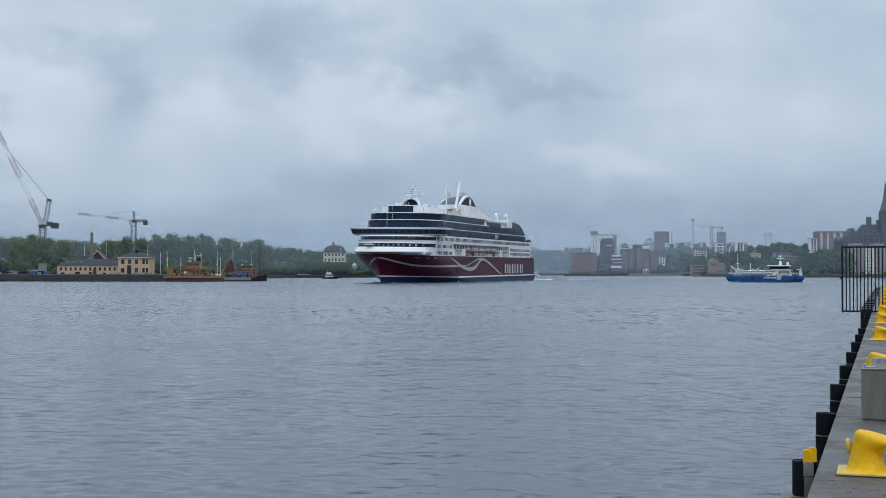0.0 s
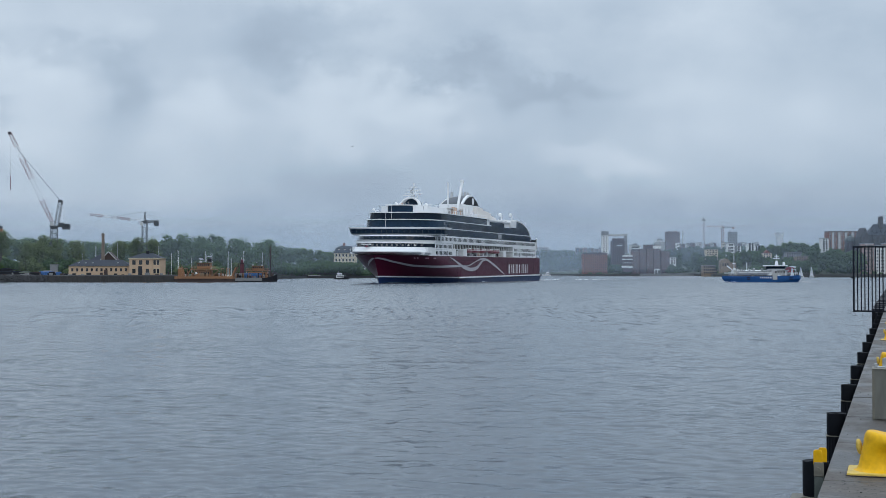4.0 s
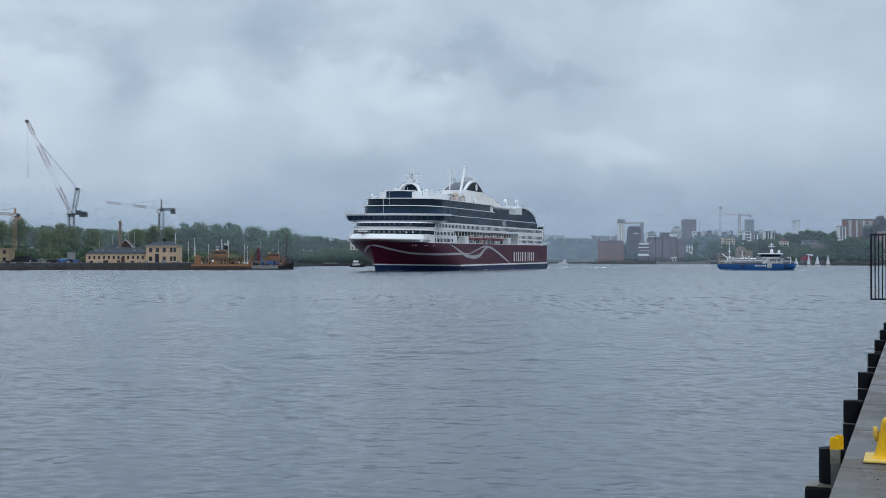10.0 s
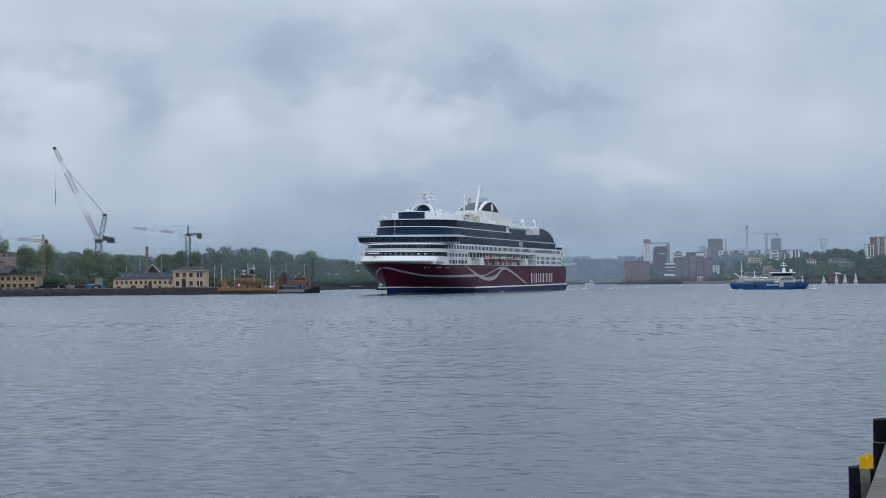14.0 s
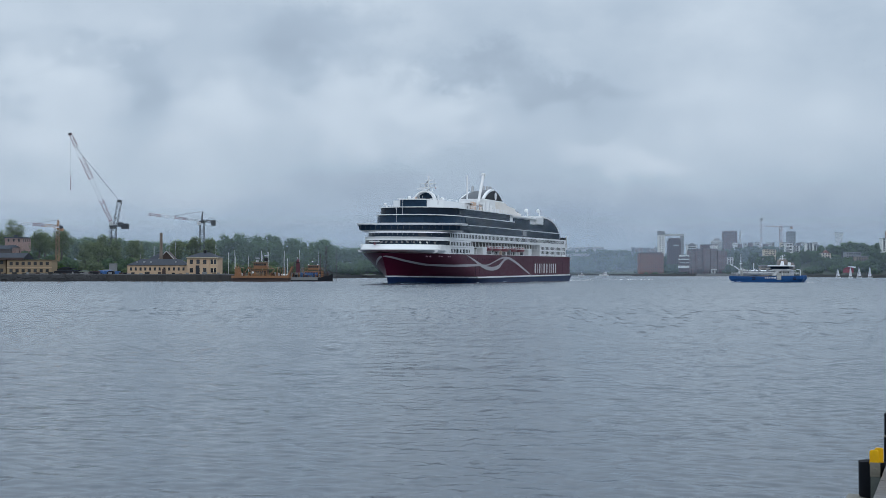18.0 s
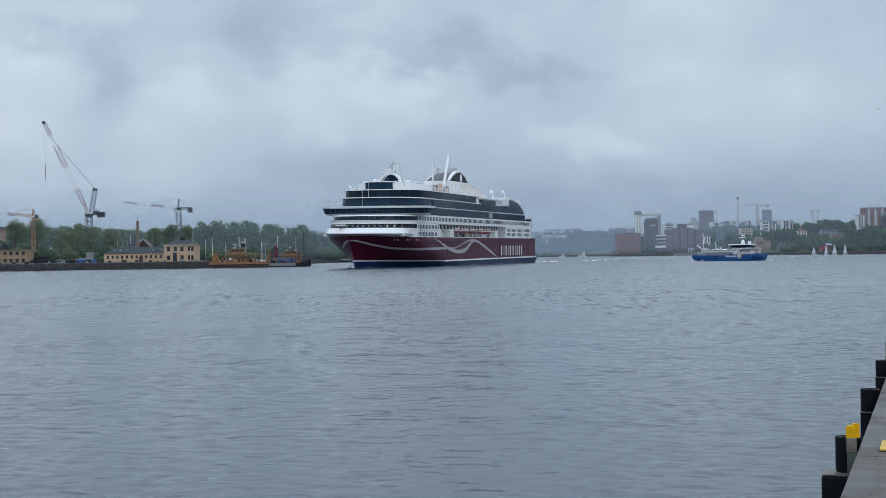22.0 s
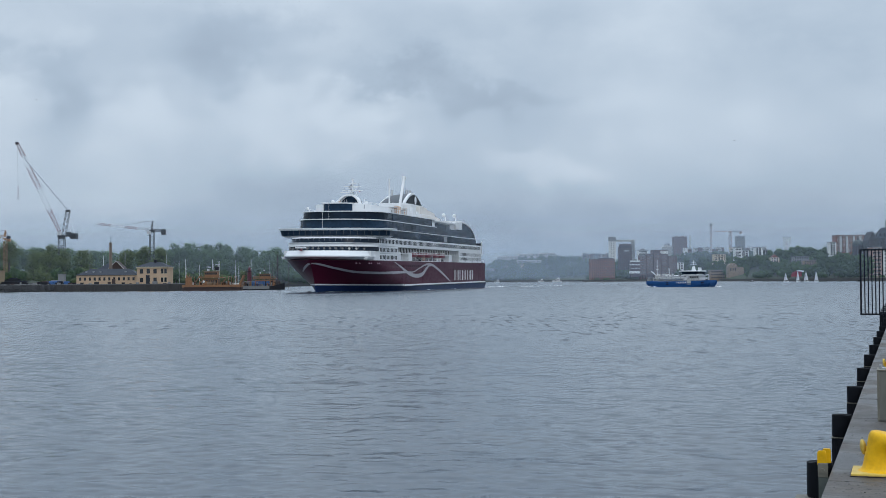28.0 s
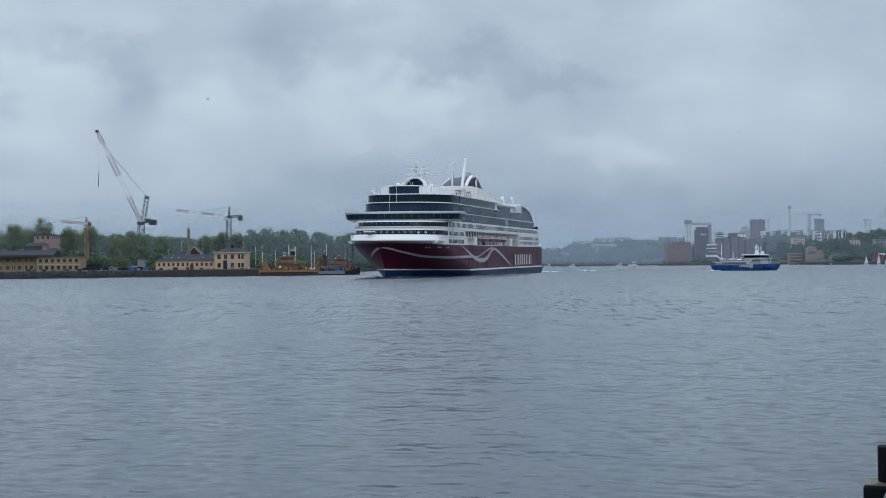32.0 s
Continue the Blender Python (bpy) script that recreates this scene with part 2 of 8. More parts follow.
def rod(bm, p, q, r1, r2=None, n=8, caps=True):
    """A round bar from p to q."""
    r2 = r1 if r2 is None else r2
    p, q = Vector(p), Vector(q)
    turn = (q - p).to_track_quat("Z", "Y")
    a = [bm.verts.new(p + turn @ Vector((r1 * math.cos(6.2832 * i / n), r1 * math.sin(6.2832 * i / n), 0))) for i in range(n)]
    b = [bm.verts.new(q + turn @ Vector((r2 * math.cos(6.2832 * i / n), r2 * math.sin(6.2832 * i / n), 0))) for i in range(n)]
    for i in range(n):
        bm.faces.new((a[i], a[(i + 1) % n], b[(i + 1) % n], b[i]))
    if caps:
        bm.faces.new(a[::-1])
        bm.faces.new(b)
    return bm


def rods(*rows, n=6):
    bm = bmesh.new()
    for r in rows:
        rod(bm, *r, n=n)
    return bm


def loft(bm, rings, closed=True, cap=True):
    """A skin over rings of points."""
    vs = [[bm.verts.new(p) for p in ring] for ring in rings]
    n = len(vs[0])
    for a, b in zip(vs, vs[1:]):
        for i in range(n if closed else n - 1):
            j = (i + 1) % n
            bm.faces.new((a[i], a[j], b[j], b[i]))
    if cap and closed:
        bm.faces.new(vs[0][::-1])
        bm.faces.new(vs[-1])
    return bm


def prism(bm, outline, z0, z1, top=None):
    """An outline (x, y) drawn up from z0 to z1; top: another outline at z1."""
    return loft(bm, [[(x, y, z0) for x, y in outline], [(x, y, z1) for x, y in (top or outline)]])


def slab(bm, outline, axis, a, b):
    """An outline drawn along an axis: 'y' for an outline in x, z; 'x' for one in y, z."""
    if axis == "y":
        return loft(bm, [[(u, a, v) for u, v in outline], [(u, b, v) for u, v in outline]])
    return loft(bm, [[(a, u, v) for u, v in outline], [(b, u, v) for u, v in outline]])


def ball(bm, c, r, sz=1.0, n=12):
    rings = []
    for i in range(1, 8):
        a = math.pi * i / 8
        rings.append([(c[0] + r * math.sin(a) * math.cos(6.2832 * k / n), c[1] + r * math.sin(a) * math.sin(6.2832 * k / n), c[2] + r * sz * math.cos(a)) for k in range(n)])
    return loft(bm, rings)


def lattice(bm, p, q, w, bays, r, w2=None):
    """A square lattice mast or jib from p to q: four chords and their bracing."""
    p, q = Vector(p), Vector(q)
    w2 = w if w2 is None else w2
    turn = (q - p).to_track_quat("Z", "X")
    cor = [(-1, -1), (1, -1), (1, 1), (-1, 1)]
    lv = []
    for i in range(bays + 1):
        f = i / bays
        ww = (w + (w2 - w) * f) / 2
        lv.append([p.lerp(q, f) + turn @ Vector((x * ww, y * ww, 0)) for x, y in cor])
    for k in range(4):
        rod(bm, lv[0][k], lv[-1][k], r, n=4)
    for i in range(bays):
        for k in range(4):
            j = (k + 1) % 4
            a, b = (k, j) if i % 2 else (j, k)
            rod(bm, lv[i][a], lv[i + 1][b], r * 0.6, n=3, caps=False)
            rod(bm, lv[i][k], lv[i][j], r * 0.6, n=3, caps=False)
    return bm


def raw(name, verts, faces, material, smooth=False):
    me = bpy.data.meshes.new(name)
    me.from_pydata([tuple(v) for v in verts], [], [tuple(f) for f in faces])
    me.materials.append(material)
    if smooth:
        me.polygons.foreach_set("use_smooth", [True] * len(me.polygons))
    me.update()
    return me


def foliage(clumps, material, rng, size, per):
    """Leaf clumps as small bent cards strewn in lumps. clumps: rows of centre and radii."""
    c = np.repeat(np.array(clumps, float), per, axis=0)
    n = len(c)
    d = rng.normal(size=(n, 3))
    d /= np.linalg.norm(d, axis=1)[:, None]
    rad = rng.uniform(0.35, 1.0, n) ** 0.5
    p = c[:, :3] + d * rad[:, None] * c[:, 3:6]
    s = size * rng.uniform(0.55, 1.35, n)
    nrm = d + rng.normal(scale=0.22, size=(n, 3)) + np.array((0, -0.25, 0.75))
    nrm /= np.linalg.norm(nrm, axis=1)[:, None]
    t = np.cross(nrm, rng.normal(size=(n, 3)))
    t /= np.linalg.norm(t, axis=1)[:, None] + 1e-9
    b = np.cross(nrm, t)
    v = np.empty((n * 4, 3))
    for k, (i, j, h) in enumerate(((-1, -0.5, 0), (0.5, -1, 0.0), (1, 0.5, 0), (-0.4, 1.0, 0))):
        v[k::4] = p + (i * t + j * b + 0.25 * ((k % 2) - 0.5) * nrm) * s[:, None]
    me = bpy.data.meshes.new("leaves")
    me.vertices.add(n * 4)
    me.vertices.foreach_set("co", v.ravel())
    me.loops.add(n * 4)
    me.loops.foreach_set("vertex_index", np.arange(n * 4))
    me.polygons.add(n)
    me.polygons.foreach_set("loop_start", np.arange(n) * 4)
    me.update()
    me.validate()
    me.materials.append(material)
    return me


def lumps(x, y, z0, top, width, rng, count):
    """The rounded lumps of one broadleaf crown between z0 and top."""
    rows = []
    h = top - z0
    for _ in range(count):
        a, f = rng.uniform(0, 6.283), rng.uniform(0, 1)
        r = width * (0.20 + 0.10 * rng.uniform())
        reach = width * 0.34 * math.sin(math.pi * (0.22 + 0.62 * f)) * rng.uniform(0.3, 1.1)
        z = z0 + r * 0.7 + f * (h - 1.6 * r)
        rows.append((x + reach * math.cos(a), y + reach * math.sin(a), z, r, r, r * rng.uniform(0.65, 0.95)))
    return rows

# ---- the place's materials ----


def wet_concrete():
    """Worn quay concrete after rain: pale dry patches, dark wet ones with a sheen, fine pits."""
    m = bpy.data.materials.new("wet_concrete")
    m.use_nodes = True
    nt = m.node_tree
    N, K = nt.nodes.new, nt.links.new
    b = nt.nodes["Principled BSDF"]
    co = N("ShaderNodeTexCoord")
    geo = N("ShaderNodeNewGeometry")
    along = N("ShaderNodeVectorRotate")
    along.rotation_type = "Z_AXIS"
    along.inputs["Angle"].default_value = radians(18.73)
    K(geo.outputs["Position"], along.inputs["Vector"])

    def noise(scale, detail, stretch):
        mp = N("ShaderNodeMapping")
        mp.inputs["Scale"].default_value = stretch
        K(along.outputs[0], mp.inputs[0])
        n = N("ShaderNodeTexNoise")
        n.inputs["Scale"].default_value, n.inputs["Detail"].default_value = scale, detail
        K(mp.outputs[0], n.inputs["Vector"])
        return n.outputs[0]

    def ranged(v, a, b0, c, d):
        r = N("ShaderNodeMapRange")
        K(v, r.inputs[0])
        for i, q in enumerate((a, b0, c, d)):
            r.inputs[i + 1].default_value = q
        return r.outputs[0]

    damp = ranged(noise(1.6, 7, (1, 0.5, 1)), 0.42, 0.58, 0.0, 1.0)
    fine = noise(26, 6, (1, 1, 1))
    smear = ranged(noise(3.2, 5, (0.5, 2.2, 1)), 0.5, 0.7, 0.0, 0.8)
    pits = ranged(noise(24, 2, (1, 0.7, 1)), 0.62, 0.65, 0.0, 0.9)

    def mix(f, x, y):
        q = N("ShaderNodeMix")
        q.data_type = "RGBA"
        K(f, q.inputs["Factor"])
        for key, v in (("A", x), ("B", y)):
            if isinstance(v, tuple):
                q.inputs[key].default_value = v
            else:
                K(v, q.inputs[key])
        return q.outputs["Result"]

    c = mix(damp, (0.092, 0.080, 0.071, 1), (0.026, 0.021, 0.018, 1))
    c = mix(smear, c, (0.125, 0.112, 0.10, 1))
    c = mix(ranged(fine, 0.35, 0.65, 0.0, 0.35), c, (0.03, 0.028, 0.026, 1))
    c = mix(pits, c, (0.012, 0.011, 0.010, 1))
    K(c, b.inputs["Base Color"])
    K(ranged(damp, 0, 1, 0.68, 0.34), b.inputs["Roughness"])
    b.inputs["Specular IOR Level"].default_value = 0.30
    bp = N("ShaderNodeBump")
    bp.inputs["Strength"].default_value, bp.inputs["Distance"].default_value = 0.5, 0.006
    K(fine, bp.inputs["Height"])
    K(bp.outputs[0], b.inputs["Normal"])
    return m


CONCRETE = wet_concrete()
BLOCK = surface("cast_concrete", (0.150, 0.150, 0.132), 0.8, vary=0.3, scale=1.3, bump=0.006, grime=0.7, stretch=(1.6, 1.6, 0.35), spec=0.2)
DULLSTEEL = surface("dull_steel", (0.16, 0.15, 0.12), 0.6, 0.2, vary=0.2, scale=6, grime=0.4)
GREENSTEEL = surface("weathered_steel", (0.085, 0.098, 0.088), 0.65, vary=0.25, scale=5, grime=0.4)
PALEYELLOW = surface("worn_yellow_paint", (0.58, 0.40, 0.07), 0.55, vary=0.2, scale=5, bump=0.003, grime=0.4)
ROUGHWALL = surface("quay_wall", (0.07, 0.068, 0.065), 0.85, vary=0.3, scale=0.6, bump=0.02, grime=0.5)
RUBBER = surface("black_rubber", (0.007, 0.008, 0.011), 0.6, vary=0.4, scale=3, bump=0.003, grime=0.3, spec=0.12)
YELLOW = surface("yellow_paint", (0.70, 0.385, 0.006), 0.5, spec=0.18, vary=0.16, scale=4, bump=0.004, grime=0.38)
STEEL = surface("galvanised_steel", (0.40, 0.41, 0.42), 0.45, 0.7, vary=0.15, scale=5, grime=0.2)
BLACKSTEEL = surface("black_paint", (0.009, 0.011, 0.017), 0.45, spec=0.15, vary=0.2, scale=4)
GRIT = surface("grit", (0.09, 0.085, 0.08), 0.9, vary=0.2, scale=8, per_island=0.95)
SHIPWHITE = surface("ship_white", (0.68, 0.69, 0.70), 0.35, vary=0.04, scale=0.15, grime=0.05)
SHIPRED = surface("ship_red", (0.062, 0.0050, 0.020), 0.34, spec=0.15, vary=0.12, scale=0.08, grime=0.10, stretch=(1, 1, 2))
SHIPSTRIPE = surface("ship_stripe", (0.36, 0.35, 0.37), 0.4, vary=0.1, scale=0.1, grime=0.15)
SHIPBLUE = surface("ship_blue", (0.006, 0.020, 0.075), 0.4, vary=0.12, scale=0.08, grime=0.15, spec=0.15)
GLASS = surface("dark_glass", (0.010, 0.023, 0.042), 0.12, vary=0.5, scale=0.12, per_object=0.5, spec=0.10)
WINDOW = surface("window_glass", (0.03, 0.034, 0.04), 0.15, vary=0.2, scale=0.5, per_object=0.5)
GREYPAINT = surface("grey_paint", (0.24, 0.25, 0.27), 0.5, vary=0.1, scale=0.3)
PINKGEAR = surface("buff_paint", (0.50, 0.36, 0.28), 0.6, vary=0.15, scale=0.5)
BUFFWALL = surface("buff_wall", (0.62, 0.59, 0.56), 0.6, vary=0.1, scale=0.4)
LIFERED = surface("lifeboat_red", (0.23, 0.045, 0.065), 0.4, vary=0.12, scale=0.3)
SLATEPAINT = surface("slate_paint", (0.095, 0.105, 0.118), 0.5, vary=0.15, scale=0.3, spec=0.15)
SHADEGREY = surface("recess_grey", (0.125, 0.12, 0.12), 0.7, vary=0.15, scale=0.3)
FERRYBLUE = surface("ferry_blue", (0.014, 0.072, 0.215), 0.45, spec=0.2, vary=0.14, scale=0.3, grime=0.12)
OCHRE = surface("ochre_render", (0.465, 0.335, 0.228), 0.85, vary=0.08, scale=0.4, grime=0.12)
CREAM = surface("cream_render", (0.52, 0.44, 0.32), 0.85, vary=0.08, scale=0.3, grime=0.1)
PINK = surface("pink_render", (0.29, 0.185, 0.16), 0.85, vary=0.1, scale=0.3, grime=0.1)
MODYELLOW = surface("yellow_panel", (0.275, 0.205, 0.128), 0.7, vary=0.08, scale=0.4, per_object=0.12)
PORTGLINT = surface("port_glint", (0.34, 0.20, 0.25), 0.5, vary=0.2, scale=0.5)
SLATE = surface("slate_roof", (0.030, 0.036, 0.048), 0.6, vary=0.2, scale=0.7, grime=0.2, spec=0.15)
GREYROOF = surface("metal_roof", (0.17, 0.18, 0.19), 0.5, vary=0.1, scale=0.5)
DARKWOOD = surface("dark_boards", (0.045, 0.028, 0.026), 0.7, vary=0.2, scale=0.8)
BRICK = surface("red_brick", (0.20, 0.075, 0.05), 0.9, vary=0.15, scale=0.3, grime=0.1)
BROWNBRICK = surface("brown_brick", (0.135, 0.076, 0.076), 0.9, vary=0.15, scale=0.3, grime=0.1)
DARKBRICK = surface("dark_brick", (0.075, 0.048, 0.055), 0.9, vary=0.15, scale=0.3, grime=0.1)
WHITEWALL = surface("white_render", (0.68, 0.68, 0.66), 0.8, vary=0.06, scale=0.3, grime=0.1)
PALEWALL = surface("pale_wall", (0.42, 0.42, 0.41), 0.8, vary=0.08, scale=0.3, grime=0.1)
GREYWALL = surface("grey_wall", (0.20, 0.205, 0.21), 0.8, vary=0.1, scale=0.3, grime=0.1)
CHURCHBRICK = surface("church_brick", (0.042, 0.040, 0.046), 0.9, vary=0.25, scale=0.3, grime=0.2)
COPPER = surface("copper_roof", (0.05, 0.065, 0.065), 0.6, vary=0.2, scale=0.4)
CRANEGREY = surface("crane_grey", (0.05, 0.052, 0.058), 0.5, spec=0.2, vary=0.15, scale=1)
CRANEWHITE = surface("crane_white", (0.50, 0.51, 0.53), 0.5, vary=0.1, scale=1)
CRANERED = surface("crane_red", (0.17, 0.055, 0.062), 0.5, vary=0.1, scale=1)
CRANEORANGE = surface("crane_orange", (0.33, 0.165, 0.07), 0.5, vary=0.15, scale=1)
FERRYORANGE = surface("ferry_orange", (0.25, 0.122, 0.056), 0.5, vary=0.12, scale=0.5, grime=0.2)
DARKHULL = surface("dark_hull", (0.016, 0.017, 0.022), 0.6, vary=0.3, scale=0.5, spec=0.15)
CONTBLUE = surface("container_blue", (0.03, 0.10, 0.26), 0.5, vary=0.12, scale=0.5, grime=0.15)
SAIL = surface("sail_cloth", (0.75, 0.76, 0.78), 0.8, vary=0.05, scale=0.4)
SAILRED = surface("red_spinnaker", (0.30, 0.03, 0.05), 0.8, vary=0.08, scale=0.4)
BARK = surface("bark", (0.06, 0.045, 0.035), 0.9, vary=0.25, scale=1.5, bump=0.01)
LEAF = surface("foliage", (0.058, 0.102, 0.036), 0.75, vary=0.35, scale=0.10, per_island=0.15, spec=0.15)
LEAFDARK = surface("foliage_dark", (0.050, 0.092, 0.029), 0.75, vary=0.4, scale=0.06, per_island=0.18, spec=0.15)
CHIMNEYBRICK = surface("chimney_brick", (0.175, 0.142, 0.118), 0.9, vary=0.15, scale=0.6, grime=0.3)
DULLTAN = surface("dull_tan_render", (0.22, 0.165, 0.115), 0.85, vary=0.1, scale=0.3, grime=0.15)
LEAFB = surface("foliage_spring", (0.100, 0.132, 0.046), 0.75, vary=0.3, scale=0.10, per_island=0.16, spec=0.15)


def leafy(m):
    """Thin leaves let part of the light through."""
    nt = m.node_tree
    N, K = nt.nodes.new, nt.links.new
    b = nt.nodes["Principled BSDF"]
    glow = N("ShaderNodeBsdfTranslucent")
    K(b.inputs["Base Color"].links[0].from_socket, glow.inputs["Color"])
    mix = N("ShaderNodeMixShader")
    mix.inputs[0].default_value = 0.42
    K(b.outputs[0], mix.inputs[1])
    K(glow.outputs[0], mix.inputs[2])
    K(mix.outputs[0], nt.nodes["Material Output"].inputs[0])


for m in (LEAF, LEAFB, LEAFDARK):
    leafy(m)
GRASS = surface("grass_ground", (0.026, 0.038, 0.017), 0.9, vary=0.35, scale=0.05, bump=0.05, grime=0.5)
DOCKWALL = surface("dock_wall", (0.046, 0.044, 0.044), 0.9, vary=0.35, scale=0.5, bump=0.03, grime=0.4, stretch=(1, 1, 0.3))
BEACONRED = surface("beacon_red", (0.085, 0.020, 0.032), 0.6, vary=0.15, scale=0.6, grime=0.2)
ROCK = surface("dark_rubble", (0.024, 0.025, 0.028), 0.9, vary=0.5, scale=0.25, bump=0.05, grime=0.4, per_island=0.2)
FOAM = surface("foam", (0.62, 0.66, 0.68), 0.7, vary=0.1, scale=1)
GULLWHITE = surface("gull_feather", (0.45, 0.46, 0.47), 0.8, vary=0.2, scale=4)


def water_material():
    """Wind-ruffled water: ripples on top of the modelled waves, and darker cat's-paws farther out."""
    m = bpy.data.materials.new("harbour_water")
    m.use_nodes = True
    nt = m.node_tree
    N, K = nt.nodes.new, nt.links.new
    b = nt.nodes["Principled BSDF"]
    b.inputs["Base Color"].default_value = (0.026, 0.043, 0.062, 1)
    b.inputs["IOR"].default_value = 1.333
    co = N("ShaderNodeTexCoord").outputs["Object"]

    def vec(op, x, y):
        n = N("ShaderNodeVectorMath")
        n.operation = op
        for i, v in enumerate((x, y)):
            if isinstance(v, tuple):
                n.inputs[i].default_value = v
            else:
                K(v, n.inputs[i])
        return n.outputs[0]

    def scaled(x, f):
        n = N("ShaderNodeVectorMath")
        n.operation = "SCALE"
        if isinstance(x, tuple):
            n.inputs[0].default_value = x
        else:
            K(x, n.inputs[0])
        K(f, n.inputs["Scale"])
        return n.outputs[0]

    def times(x, y):
        n = N("ShaderNodeMath")
        n.operation = "MULTIPLY"
        K(x, n.inputs[0])
        K(y, n.inputs[1])
        return n.outputs[0]

    def ranged(v, lo, hi, c=0.0, d=1.0):
        n = N("ShaderNodeMapRange")
        K(v, n.inputs[0])
        for i, q in enumerate((lo, hi, c, d)):
            n.inputs[i + 1].default_value = q
        return n.outputs[0]

    def noise_at(scale, detail, size, turn=0.0):
        mp = N("ShaderNodeMapping")
        mp.inputs["Scale"].default_value = size
        mp.inputs["Rotation"].default_value = (0, 0, radians(turn))
        K(co, mp.inputs[0])
        n = N("ShaderNodeTexNoise")
        n.inputs["Scale"].default_value, n.inputs["Detail"].default_value = scale, detail
        n.inputs["Roughness"].default_value = 0.55
        K(mp.outputs[0], n.inputs["Vector"])
        return n

    sep = N("ShaderNodeSeparateXYZ")
    K(co, sep.inputs[0])
    out = ranged(sep.outputs[1], 35.0, 130.0)
    K(ranged(sep.outputs[1], 60.0, 260.0, 0.15, 0.17), b.inputs["Roughness"])
    total = None
    for sx, scale, detail, gx, gy in ((0.46, 0.80, 5, 0.10, 0.20), (0.62, 3.4, 4, 0.26, 0.42)):
        n = noise_at(scale, detail, (sx, 1, 1), 9)
        slope = vec("MULTIPLY", vec("SUBTRACT", n.outputs["Color"], (0.5, 0.5, 0.5)), (gx, gy, 0.0))
        total = slope if total is None else vec("ADD", total, slope)
    # gusts: patches where the water is rougher
    gust = noise_at(0.014, 4, (0.3, 1, 1)).outputs[0]
    total = scaled(scaled(total, ranged(gust, 0.35, 0.65, 0.72, 1.32)), ranged(sep.outputs[1], 30.0, 200.0, 1.0, 0.27))
    # cat's-paws out on the fairway: steep little faces gathered in the gusts
    for scale, size, lo, hi, steep in ((1.0, (1.3, 0.22, 1), 0.58, 0.66, -0.34), (1.0, (0.55, 0.10, 1), 0.60, 0.70, -0.16)):
        face = ranged(noise_at(scale, 3, size, 2).outputs[0], lo, hi)
        face = times(times(face, ranged(gust, 0.42, 0.58, 0.35, 1.0)), out)
        total = vec("ADD", total, scaled((0.02, steep, 0.0), face))
    # wind waves are steeper on the side that faces the quay
    total = vec("ADD", total, scaled(scaled((0.0, -0.040, 0.0), out), ranged(sep.outputs[1], 90.0, 380.0, 1.0, 2.3)))
    unit = N("ShaderNodeVectorMath")
    unit.operation = "NORMALIZE"
    K(vec("ADD", total, N("ShaderNodeNewGeometry").outputs["Normal"]), unit.inputs[0])
    K(unit.outputs[0], b.inputs["Normal"])
    return m


WATER = water_material()


